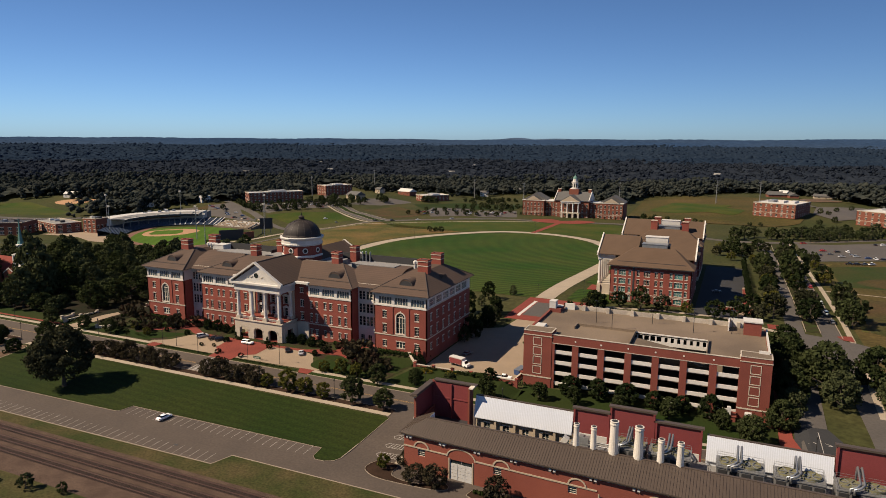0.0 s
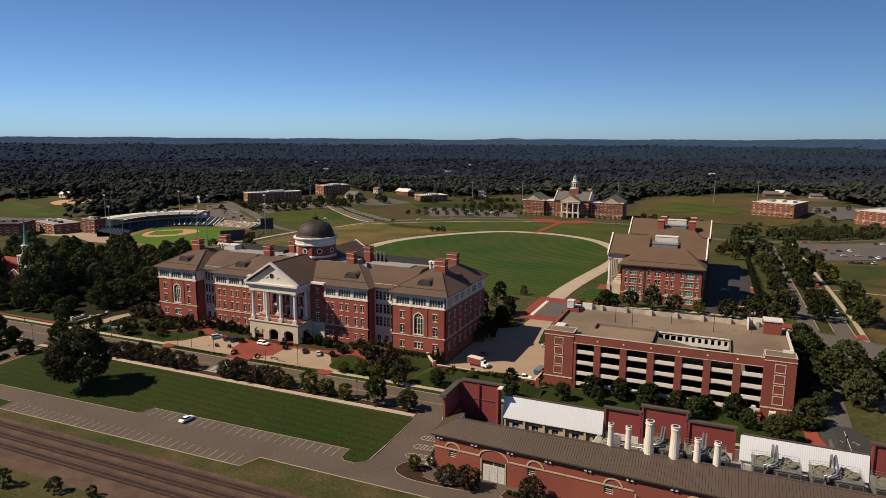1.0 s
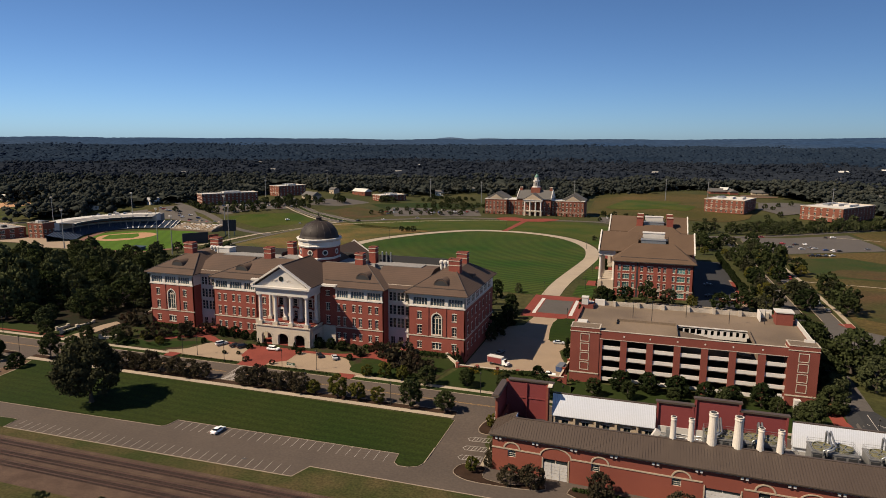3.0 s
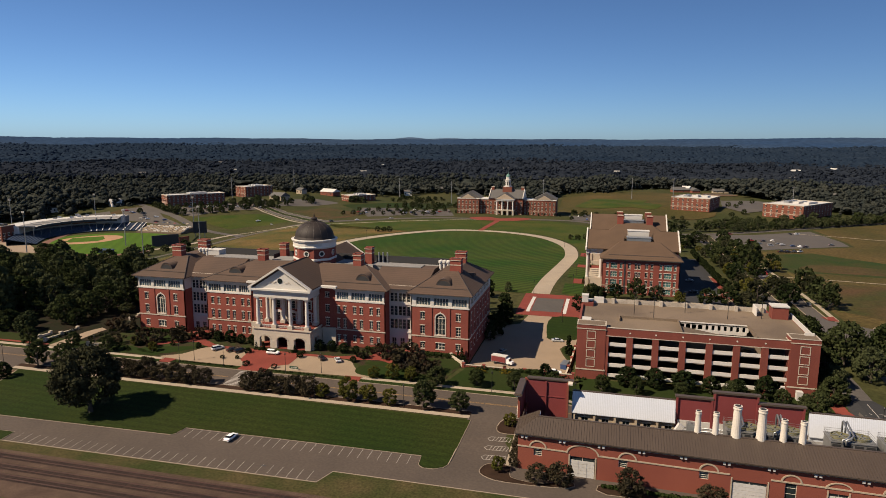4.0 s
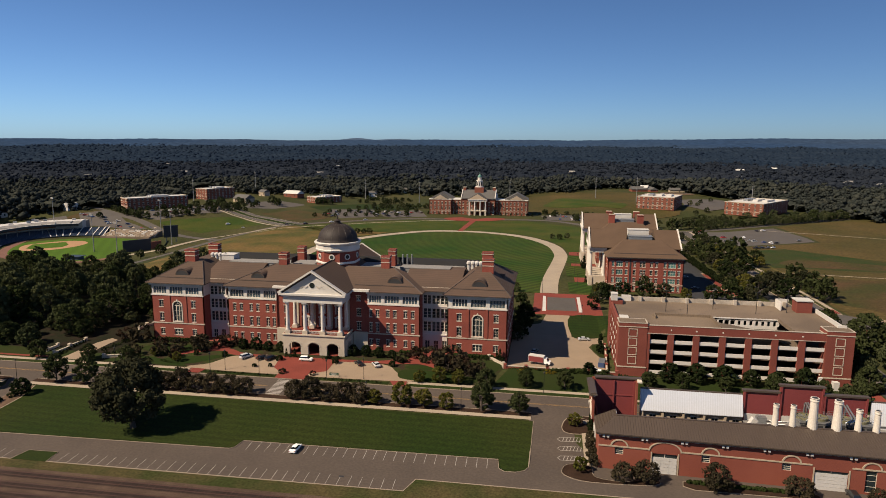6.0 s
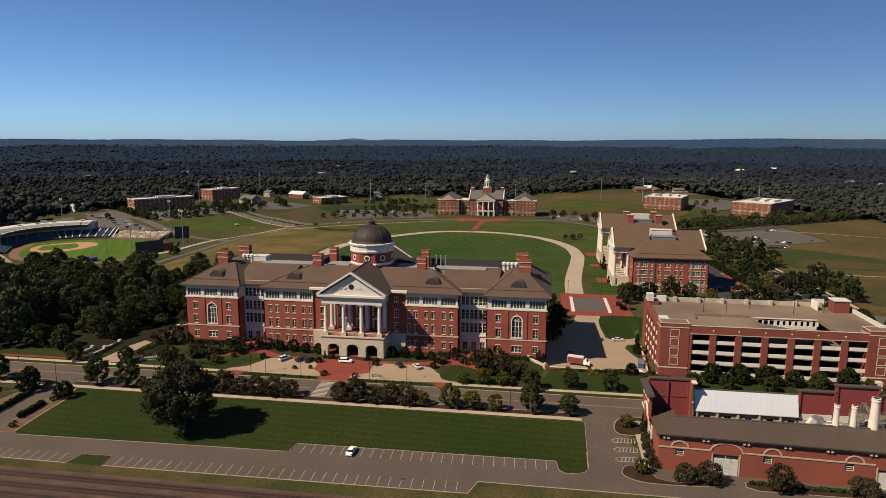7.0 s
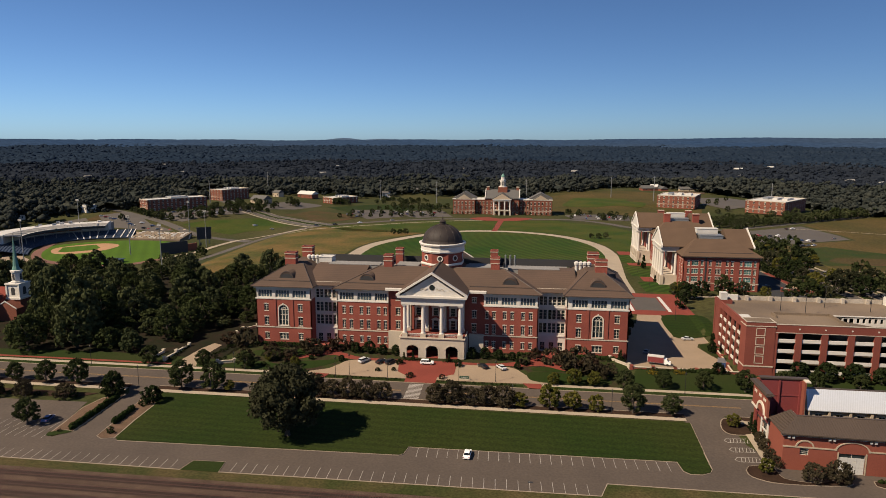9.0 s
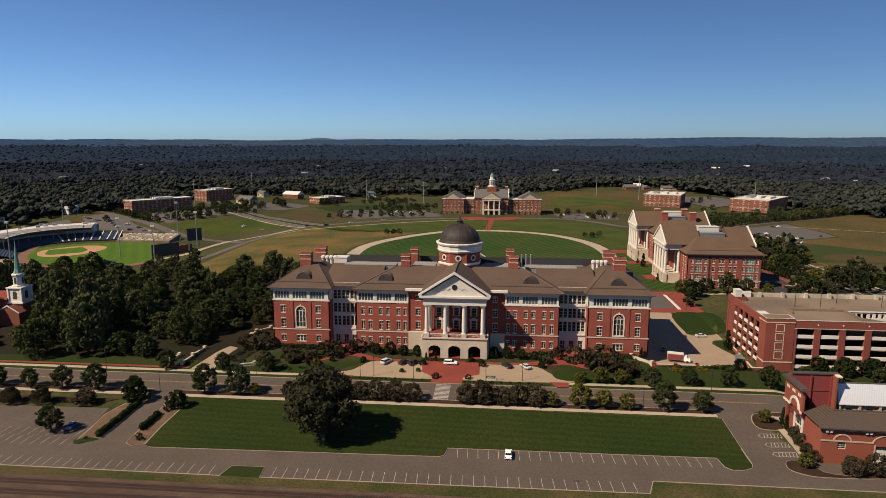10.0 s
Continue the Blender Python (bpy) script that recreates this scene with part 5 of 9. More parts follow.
    part("rear_block", boxes((-10.5, 10.5, 42.4, 54, 0, 23.4)), BRICK, root)
    # drum and dome
    cx, cy = -0.3, 21.8
    turn = math.pi / 8
    drum = bmesh.new()
    lathe(drum, [(8.6, 26.0), (8.6, 35.0)], 8, cx, cy, turn)
    dr = part("drum", drum, BRICK, root)
    for prof in ([(8.9, 29.6), (9.0, 30.1), (8.8, 30.5)], [(8.75, 34.6), (9.0, 35.2), (8.8, 35.5), (8.8, 37.0), (9.3, 37.3), (9.55, 37.9), (9.4, 38.2)]):
        c = bmesh.new()
        lathe(c, prof, 8 if prof[0][0] > 8.8 else 16, cx, cy, turn)
        part("cornice", c, WHITE, dr)
    for k in range(8):
        a = math.pi / 4 * k
        rr = 8.6 * math.cos(math.pi / 8)
        m = pose(cx + rr * math.cos(a), cy + rr * math.sin(a), 32.5, 0, 0, math.degrees(a) + 90)
        w = bmesh.new()
        for j in range(20):
            t0, t1 = 2 * math.pi * j / 20, 2 * math.pi * (j + 1) / 20
            v = [w.verts.new((r * math.cos(t), y, r * math.sin(t))) for y in (0.05, -0.22) for r, t in ((0.8, t0), (1.2, t0), (1.2, t1), (0.8, t1))]
            for idx in ((4, 5, 6, 7), (1, 5, 6, 2), (0, 3, 7, 4)):
                w.faces.new([v[i] for i in idx])
        bmesh.ops.recalc_face_normals(w, faces=w.faces)
        o = part("oculus", w, WHITE, dr, "round window with white surround", at=m)
        g = bmesh.new()
        prism(g, [(0.82 * math.cos(2 * math.pi * j / 20), 0.82 * math.sin(2 * math.pi * j / 20)) for j in range(20)], "y", -0.06, -0.02)
        part("pane", g, GLASS, o)
    dome = bmesh.new()
    lathe(dome, [(8.5, 38.1), (8.3, 38.5)] + [(7.9 * math.cos(t), 38.6 + 6.6 * math.sin(t)) for t in [math.pi / 2 * k / 14 for k in range(14)]], 32, cx, cy)
    dm = part("dome", dome, DOME, root, smooth=True)
    ribs = bmesh.new()
    for k in range(16):
        a = 2 * math.pi * k / 16
        tube(ribs, [(cx + 7.95 * math.cos(t) * math.cos(a), cy + 7.95 * math.cos(t) * math.sin(a), 38.6 + 6.65 * math.sin(t)) for t in [math.pi / 2 * j / 10 for j in range(10)]], 0.055, 4)
    part("rib", ribs, RIDGE, dm)
    fin = bmesh.new()
    lathe(fin, [(1.7, 45.0), (1.7, 45.3), (1.2, 45.4), (1.2, 46.2), (1.5, 46.3), (0.9, 46.7), (0.3, 47.0), (0.08, 48.4)], 12, cx, cy)
    part("finial", fin, DOME, dm)


main_building()
# ---------------- parking building ----------------
def parking_building():
    X0, Y0, Z0 = -61, 204.5, 0.8
    root = thing("parking_building", X0, Y0, Z0, "red brick parking building with pale spandrels and open roof deck", "parking garage")
    W, D, T = 75.2, 40.0, 17.6
    cols = [(9.5, 10.6), (16.4, 18.5), (24.7, 26.8), (33.2, 35.3), (41.5, 43.6), (49.8, 51.9), (58.2, 60.4), (66.4, 67.2)]
    # corner towers with framed panels
    for x0, x1, h in ((0, 9.6, 19.4), (66.6, 75.2, 19.6)):
        t = part("tower", boxes((x0, x1, 0, 6, 0, h - 0.3)), DECK_BRICK, root)
        part("coping", boxes((x0 - 0.14, x1 + 0.14, -0.14, 6.14, h - 1.75, h - 1.5)), STONE, t)
        part("parapet_cap", boxes((x0 - 0.1, x1 + 0.1, -0.1, 0.3, h - 0.3, h - 0.15), (x0 - 0.1, x1 + 0.1, 5.7, 6.1, h - 0.3, h - 0.15), (x0 - 0.1, x0 + 0.3, 0.3, 5.7, h - 0.3, h - 0.15), (x1 - 0.3, x1 + 0.1, 0.3, 5.7, h - 0.3, h - 0.15)), PARAPET, t)
        part("tower_roof", boxes((x0 + 0.3, x1 - 0.3, 0.3, 5.7, h - 0.3, h - 0.26)), CONCRETE, t)
        part("string_course", boxes((x0 - 0.12, x1 + 0.12, -0.12, 6.1, 3.2, 3.6)), STONE, t)
        c = (x0 + x1) / 2
        for z in (4.4, 7.7, 11.0, 14.3):
            part("panel_frame", boxes((c - 1.5, c + 1.5, -0.1, 0.01, z, z + 0.22), (c - 1.5, c + 1.5, -0.1, 0.01, z + 2.6, z + 2.82), (c - 1.5, c - 1.28, -0.1, 0.01, z + 0.22, z + 2.6), (c + 1.28, c + 1.5, -0.1, 0.01, z + 0.22, z + 2.6)), STONE, t)
    # front
    part("top_beam", boxes((9.6, 66.6, 0.2, 0.8, T - 1.8, T + 0.9)), DECK_BRICK, root)
    part("coping", boxes((9.6, 66.6, 0.1, 0.9, T + 0.9, T + 1.02), (9.6, 66.6, 0.08, 0.25, T - 1.98, T - 1.78)), PARAPET, root)
    for a, b in cols:
        part("pier", boxes((a, b, 0.15, 1.2, 0, T - 2.0)), DECK_BRICK, root)
        if b - a > 1.5:
            part("lamp_disc", lathe(bmesh.new(), [(0.28, 0), (0.28, 0.1)], 8), WHITE, root, at=pose((a + b) / 2, 0.2, T - 0.5, 90, 0, 0))
    for (a, b), (c, d) in zip(cols, cols[1:]):
        for lv in range(4):
            z = 0.35 + 3.65 * lv
            part("spandrel", boxes((b, c, 0.45, 0.75, z + 0.85, z + 2.05)), PRECAST, root)
    # left side
    for i in range(6):
        y = 6 + i * 5.6
        part("pier", boxes((0.1, 0.9, y + 4.4, y + 5.6, 0, T - 1.6)), DECK_BRICK, root)
        for lv in range(4):
            z = 0.35 + 3.65 * lv
            part("spandrel", boxes((0.35, 0.65, y, y + 4.4, z + 1.0, z + 2.05)), PRECAST, root)
    part("top_beam", boxes((0.1, 0.9, 6, D, T - 1.6, T + 0.9)), DECK_BRICK, root)
    # right side
    for i in range(6):
        y = 6 + i * 5.6
        part("pier", boxes((W - 0.9, W - 0.1, y + 4.4, y + 5.6, 0, T - 1.6)), DECK_BRICK, root)
        for lv in range(4):
            z = 0.35 + 3.65 * lv
            part("spandrel", boxes((W - 0.65, W - 0.35, y, y + 4.4, z + 1.0, z + 2.05)), PRECAST, root)
    part("side_parapet", boxes((W - 0.7, W - 0.3, 6, D - 5, T, T + 1.6)), PALEROOF, root, "bright white side parapet")
    part("top_beam", boxes((W - 0.95, W - 0.05, 6, D, T - 1.6, T - 0.05)), DECK_BRICK, root)
    # floors with an open light well
    wx0, wx1, wy0, wy1 = 34.3, 57.0, 2.2, 17.5
    for lv in range(1, 4):
        z = 0.35 + 3.65 * lv
        part("floor_slab", boxes((0.9, W - 0.9, 3.0, D - 0.6, z - 0.35, z)), CONCRETE, root)
    part("roof_slab", boxes((0.9, W - 0.9, wy1, D - 0.6, T - 0.4, T), (0.9, wx0, 0.8, wy1, T - 0.4, T), (wx1, W - 0.9, 0.8, wy1, T - 0.4, T), (wx0, wx1, 0.8, wy0, T - 0.4, T)), CONCRETE, root)
    # Charcoal sheet added inside the floors to stand in for their shade.
    part("shade_sheet", boxes((2, W - 2, D / 2 - 0.2, D / 2 + 0.2, 0, 14.3)), DARK, root)
    part("ramp", prism(bmesh.new(), [(wx0 + 0.3, T - 0.4), (wx0 + 0.3, T - 0.05), (wx1 - 0.3, T - 3.6), (wx1 - 0.3, T - 4.0)], "y", wy0 + 0.2, wy1 - 5), CONCRETE, root)
    part("well_parapet", boxes((wx0 - 0.3, wx0, wy0, wy1, T, T + 1.0), (wx1, wx1 + 0.3, wy0, wy1, T, T + 1.0), (14, wx0, wy1, wy1 + 0.3, T, T + 0.9), (14, 14.4, wy1 - 4.5, wy1, T, T + 1.0)), CONCRETE, root)
    part("well_beam", boxes((wx0, wx1, wy1, wy1 + 0.4, T - 0.5, T + 0.35)), PRECAST, root)
    part("well_sill", boxes((wx0, wx1, wy1, wy1 + 0.4, T - 3.4, T - 2.2)), PRECAST, root)
    for i in range(12):
        x = wx0 + 0.2 + 2.0 * i
        part("well_pier", boxes((x, x + (0.5 if i < 4 else 1.05), wy1 + 0.02, wy1 + 0.38, T - 2.2, T - 0.5)), PRECAST, root)
    # back wall and its buttresses
    part("back_wall", boxes((8, W - 8, D - 0.6, D - 0.3, 0, T + 1.7)), PARAPET, root)
    for i in range(7):
        x = 12 + 9.0 * i
        part("buttress", boxes((x - 0.6, x + 0.6, D - 1.6, D - 0.6, T, T + 2.0)), PARAPET, root)
    # stair heads
    part("stair_head", boxes((0.2, 4.6, D - 8, D - 2, 0, T + 1.5)), DECK_BRICK, root)
    part("stair_cap", boxes((0.2, 2.6, D - 8, D - 5, T + 1.5, T + 4.0), (0.1, 2.7, D - 8.1, D - 4.9, T + 4.0, T + 4.3)), PALEROOF, root, "white rendered stair head")
    part("stair_roof", boxes((0.3, 4.5, D - 4.8, D - 2.1, T + 1.5, T + 1.75)), PALEROOF, root)
    part("stair_wing", boxes((4.8, 8.5, D - 1.6, D - 1.0, T, T + 2.4)), PRECAST, root)
    part("roof_hatch", boxes((1.2, 4.4, 8, 13, T, T + 0.9)), PALEROOF, root)
    part("stair_head", boxes((W - 7.6, W - 2.2, D - 9.5, D - 4.5, 0, T + 4.4)), DECK_BRICK, root)
    part("stair_roof", boxes((W - 7.9, W - 1.9, D - 9.8, D - 4.2, T + 4.4, T + 4.8)), PALEROOF, root)
    part("stair_wing", boxes((W - 12.5, W - 12.1, D - 7, D - 0.6, T, T + 3.2), (W - 12.5, W - 7.7, D - 0.9, D - 0.6, T, T + 3.2), (W - 3.6, W - 0.7, 5.0, 5.4, T, T + 2.6)), PRECAST, root)
    for x, y in ((19.5, 24), (38, 31), (52, 26), (26, 18.2), (64, 30)):
        p = bmesh.new()
        tube(p, [(x, y, T), (x, y, T + 8)], [0.12, 0.07], 6)
        box(p, x - 0.7, x + 0.7, y - 0.15, y + 0.15, T + 8, T + 8.15)
        part("lamp_post", p, BLACK_STEEL, root)
    part("entrance_step", boxes((64, 66.4, -4, -0.4, 0, 1.8), (74.5, 76.8, -4, -0.4, 0, 1.8), (63.8, 66.6, -4.2, -0.2, 1.8, 2.0), (74.3, 77, -4.2, -0.2, 1.8, 2.0)), DECK_BRICK, root)
    part("entrance_urn", boxes((63.9, 65, -4, -3, 2.0, 4.6), (75.4, 76.5, -4, -3, 2.0, 4.0), (68.8, 70.6, -3.2, -1.4, 0, 3.0)), PALEROOF, root)


parking_building()
# ---------------- energy plant in the foreground ----------------
def plant():
    root = thing("energy_plant", -72, 138, 0, "long brick energy plant with arched doors and brown metal roof", "industrial building")
    ang = math.atan2(-5.0, 117.0)
    L = 128.0
    E = 9.7
    wx = lambda u: u * math.cos(ang)
    wy = lambda u: u * math.sin(ang)
    # u positions of arches and doors along the front
    holes = [(2.6 + 1.4, 2.6 + 3.4, 4.1, 6.1, "vent"), (12.9, 19.0, 0.02, 5.3, "door"), (23.6 + 0.9, 23.6 + 2.9, 4.1, 6.1, "vent"), (41.7 + 1.0, 41.7 + 3.0, 4.1, 6.1, "vent"), (49.8, 57.2, 0.02, 5.0, "door"), (60.8, 63.2, 0.5, 6.2, "vent"), (69.5, 73.5, 0.02, 5.0, "door"), (81, 83, 4.1, 6.1, "vent"), (92, 98, 0.02, 5.3, "door"), (106, 108, 4.1, 6.1, "vent")]
    facade(root, "front_wall", (0, 0), (wx(L), wy(L)), 0, E, holes, PLANT_BRICK)
    along = pose(0, 0, 0, 0, 0, math.degrees(ang))
    part("string_course", boxes((-0.1, 12.3, -0.14, 0.02, 6.05, 6.4), (19.6, 49.2, -0.14, 0.02, 6.05, 6.4), (57.8, L, -0.14, 0.02, 6.05, 6.4)), CREAM, root, at=along)
    for c, r, z in ((5.0, 2.2, 6.3), (15.95, 4.0, 6.0), (26.5, 2.2, 6.3), (44.7, 2.2, 6.3), (62.0, 2.2, 6.3), (71.5, 2.8, 6.0), (82, 2.2, 6.3), (95, 4.0, 6.0), (107, 2.2, 6.3)):
        a = bmesh.new()
        n = 14
        for k in range(n):
            t0, t1 = math.pi * k / n, math.pi * (k + 1) / n
            s = 0.62 if r > 2.5 else 0.85
            v = [a.verts.new((c + rr * math.cos(t), y, z + s * rr * math.sin(t))) for y in (-0.16, 0.02) for rr, t in ((r - 0.38, t0), (r, t0), (r, t1), (r - 0.38, t1))]
            for idx in ((3, 2, 1, 0), (1, 2, 6, 5), (0, 4, 7, 3)):
                a.faces.new([v[i] for i in idx])
        bmesh.ops.recalc_face_normals(a, faces=a.faces)
        part("arch_trim", a, CREAM, root, at=along)
    for a, b in ((12.9, 19.0), (49.8, 57.2), (69.5, 73.5), (92, 98)):
        h = 4.3
        slats = [(a + 0.15, b - 0.15, 0.12, 0.2, 0.05 + h / 5 * i, h / 5 * (i + 1)) for i in range(5)]
        if b - a < 6.5:
            for i in range(1, 3):
                x = a + (b - a) * i / 3
                slats.append((x - 0.06, x + 0.06, 0.06, 0.12, 0.05, h))
        part("roller_door", boxes(*slats), PALEROOF, root, "white panelled roller door", at=along)
        part("door_frame", boxes((a - 0.3, a, -0.12, 0.3, 0, 5.6), (b, b + 0.3, -0.12, 0.3, 0, 5.6)), CREAM, root, at=along)
    # paired gutter brackets
    part("fascia", boxes((-0.9, L, -0.9, -0.1, E - 0.15, E + 0.15), (-0.6, L, -0.5, -0.02, E - 0.5, E - 0.15)), METAL_ROOF, root, at=along)
    part("gutter", boxes((-0.6, L, -0.35, -0.02, E - 0.62, E - 0.5)), PALEROOF, root, at=along)
    for i in range(14):
        u = 1.6 + 9.35 * i
        for d in (-0.5, 0.5):
            part("downspout_head", boxes((u + d - 0.28, u + d + 0.28, -0.5, -0.04, E - 1.15, E - 0.62)), PALEROOF, root, at=along)
    # metal roof with seams
    roof = bmesh.new()
    ty, tz = 4.6, 12.4
    e0, e1 = (-0.9, -0.9), (wx(L), wy(L) - 0.9)
    v = [roof.verts.new(p) for p in ((e0[0], e0[1], E + 0.15), (e1[0], e1[1], E + 0.15), (wx(L), ty, tz), (4.6, ty, tz), (4.6, ty + 0.4, tz - 0.3), (wx(L), ty + 0.4, tz - 0.3), (e1[0], 1.4, E), (0.9, 1.4, E))]
    for idx in ((3, 2, 5, 4), (0, 3, 4, 7), (4, 5, 6, 7), (1, 6, 5, 2), (0, 7, 6, 1)):
        roof.faces.new([v[i] for i in idx])
    low = [v[0]] + [roof.verts.new((x, -0.9 + wy(1) * x, E + 0.15)) for x in [4.6 + (wx(L) - 4.6) * k / 24 for k in range(24)]] + [v[1]]
    high = [v[3], v[3]] + [roof.verts.new((4.6 + (wx(L) - 4.6) * k / 24, ty, tz)) for k in range(1, 24)] + [v[2]]
    roof.faces.new((low[0], low[1], v[3]))
    for k in range(1, 25):
        roof.faces.new((low[k], low[k + 1], high[k + 1], high[k]))
    rf = part("metal_roof", roof, METAL_ROOF, root)
    n = 200
    for i in range(n):
        x = -0.7 + (wx(L) + 0.6) * i / n
        y0 = -0.9 + wy(1) * x
        s = bmesh.new()
        d = Vector((0.0, ty - y0, tz - E - 0.15))
        ln = d.length
        if i == 0:
            box(s, -0.035, 0.035, 0, 1, 0.0, 0.08)
            me = bpy.data.meshes.new("seam")
            s.to_mesh(me)
            me.materials.append(METAL_ROOF)
        s.free()
        o = new("seam", me)
        o.parent = rf
        o.matrix_basis = pose(x, y0, E + 0.15, math.degrees(math.atan2(d.z, d.y)), 0, 0) @ Matrix.Diagonal((1, ln * max(0.04, min(1.0, (x + 0.9) / 5.5)), 1, 1))
    wr = bmesh.new()
    q = [wr.verts.new(p) for p in ((-0.9, -0.9, E + 0.15), (4.6, 4.6, tz), (4.6, 8.6, tz), (-0.9, 8.6, E + 0.15), (0.9, 1.4, E), (4.6, 5.0, tz - 0.3), (4.55, 8.6, E), (0.0, 8.6, E))]
    for idx in ((0, 1, 2, 3), (1, 5, 6, 2), (0, 4, 5, 1), (3, 2, 6, 7), (0, 3, 7, 4), (4, 7, 6, 5)):
        wr.faces.new([q[i] for i in idx])
    wf = part("west_roof", wr, METAL_ROOF, root)
    for i in range(15):
        yy = -0.4 + 0.64 * i
        run = 5.5 * min(1.0, (yy + 0.9) / 5.5)
        part("seam", boxes((0, 1, -0.05, 0.05, 0.0, 0.1)), METAL_ROOF, wf, at=pose(-0.9, yy, E + 0.15, 0, -math.degrees(math.atan2(tz - E - 0.15, 5.5)), 0) @ Matrix.Diagonal((run * 1.073, 1, 1, 1)))
    part("ridge_cap", boxes((4.45, wx(L), ty - 0.15, ty + 0.5, tz - 0.05, tz + 0.12)), METAL_ROOF, root)
    # west end wall with its tall arch, and the corner tower
    facade(root, "end_wall", (0, 19.4), (0, 0), 0, E + 0.3, [(5.0, 8.8, 0.1, 9.0, "door")], PLANT_BRICK)
    ea = bmesh.new()
    for k in range(16):
        t0, t1 = math.pi * k / 16, math.pi * (k + 1) / 16
        v = [ea.verts.new((x, 12.5 + rr * math.cos(t), 9.9 + rr * math.sin(t))) for x in (-1.72, -1.38) for rr, t in ((2.2, t0), (2.9, t0), (2.9, t1), (2.2, t1))]
        for idx in ((3, 2, 1, 0), (1, 2, 6, 5), (0, 4, 7, 3)):
            ea.faces.new([v[i] for i in idx])
    bmesh.ops.recalc_face_normals(ea, faces=ea.faces)
    part("entrance_arch", ea, TRIM, root, "tall cream arch over the end door")
    fl = bmesh.new()
    prism(fl, [(12.5 + 2.2 * math.cos(math.pi * k / 16), 9.9 + 2.2 * math.sin(math.pi * k / 16)) for k in range(17)], "x", -1.52, -1.4)
    part("arch_panel", fl, PLANT_BRICK, root)
    part("end_course", boxes((-1.56, -1.4, 8.4, 9.6, 9.3, 9.9), (-1.56, -1.4, 15.4, 19.6, 9.3, 9.9), (-0.16, 0.02, 1.0, 8.4, 9.3, 9.7)), TRIM, root)
    part("door_surround", boxes((-0.3, -0.02, 14.4, 15.2, 0.1, 9.3), (-0.3, -0.02, 9.8, 10.6, 0.1, 9.3), (-0.25, -0.05, 10.6, 14.4, 4.6, 5.0)), WHITE, root)
    tw = part("corner_tower", boxes((-1.4, -0.8, 8.5, 19.4, E, 15.6), (-0.8, 11.2, 18.8, 19.4, 0, 17.0), (10.7, 11.2, 16.6, 18.8, 0, 16.9)), PLANT_BRICK, root)
    part("red_panel", boxes((-0.8, -0.72, 9, 18.7, 8, 15.5), (-0.6, 4.8, 18.7, 18.78, 6.5, 16.6), (5.2, 10.6, 18.7, 18.78, 6.5, 16.6)), RED_PANEL, tw)
    part("rib", boxes((4.8, 5.2, 18.3, 18.78, 5, 16.6), (-0.6, -0.2, 18.3, 18.7, 5, 16.6), (10.2, 10.65, 18.3, 18.7, 5, 16.6), (-0.6, 10.4, 18.55, 18.7, 12.2, 12.5)), RED_PANEL, tw)
    part("coping", boxes((-2.3, -0.2, 7.6, 20.0, 16.0, 16.35), (-2.0, -0.4, 7.9, 19.7, 16.35, 16.6), (-0.2, 12.4, 18.4, 20.0, 17.0, 17.35)), METAL_ROOF, tw, "brown metal parapet cap")
    part("frieze", boxes((-1.9, -0.7, 8.2, 19.6, 15.6, 16.0), (11.0, 12.2, 16.4, 19.9, 16.9, 17.25)), TRIM, tw, "pale moulded frieze below the cap")
    part("brick_dentil", boxes(*[(-1.56, -1.4, y0, y0 + 0.55, 13.6, 14.3) for y0 in (9.6, 10.6, 13.0, 14.0, 16.4, 17.4)]), TRIM, tw)
    part("low_roof", boxes((-0.2, 11.0, 10.8, 18.6, 6.4, 6.7)), DARK, root)
    part("lean_to", prism(bmesh.new(), [(5.2, 7.0), (5.2, 12.3), (8.5, 12.3), (8.5, 7.0)], "x", 4.62, 4.72), WHITE_METAL, root, "white sheet metal end panel")
    # white sheds along the north wall
    for x0, x1 in ((12.2, 38.8), (70.6, 96.6)):
        sh = part("sheet_roof", prism(bmesh.new(), [(17.4, 8.8), (17.4, 9.0), (19.0, 14.4), (19.5, 14.4), (19.5, 8.8)], "x", x0, x1), WHITE_METAL, root, "white sheet metal lean-to roof, rib shading in its colour")
        part("roof_edge", boxes((x0, x1, 19.2, 19.7, 14.4, 14.7)), METAL_ROOF, sh)
    hb = [(2.6 + 5.4 * i, 4.4 + 5.4 * i, 5.0, 7.6, "plain") for i in range(5)]
    facade(root, "yard_wall", (12.2, 18.2), (38.8, 18.2), 0, 8.9, hb, CREAM)
    part("yard_pier", boxes(*[(12.5 + 5.4 * i, 13.1 + 5.4 * i, 17.6, 18.15, 0, 8.8) for i in range(5)]), CREAM, root)
    part("yard_wall", boxes((70.6, 96.6, 17.8, 18.1, 0, 9.6)), WHITE_METAL, root)
    # red parapets
    for x0, x1, z in ((38.9, 48.0, 15.6), (48.0, 58.8, 17.6), (58.8, 69.6, 15.6), (96.8, 130, 17.2)):
        w = part("parapet_wall", boxes((x0, x1, 19.0, 19.5, 0, z)), PLANT_BRICK, root)
        part("red_panel", boxes((x0 + 0.5, x1 - 0.5, 18.9, 18.99, 9.0, z - 0.6)), RED_PANEL, w)
        part("coping", boxes((x0 - 0.3, x1 + 0.3, 18.5, 19.9, z, z + 0.45)), METAL_ROOF, w)
        part("rib", boxes((x0 + 0.05, x0 + 0.5, 18.5, 18.98, 6, z), (x1 - 0.5, x1 - 0.05, 18.5, 18.98, 6, z)), RED_PANEL, w)
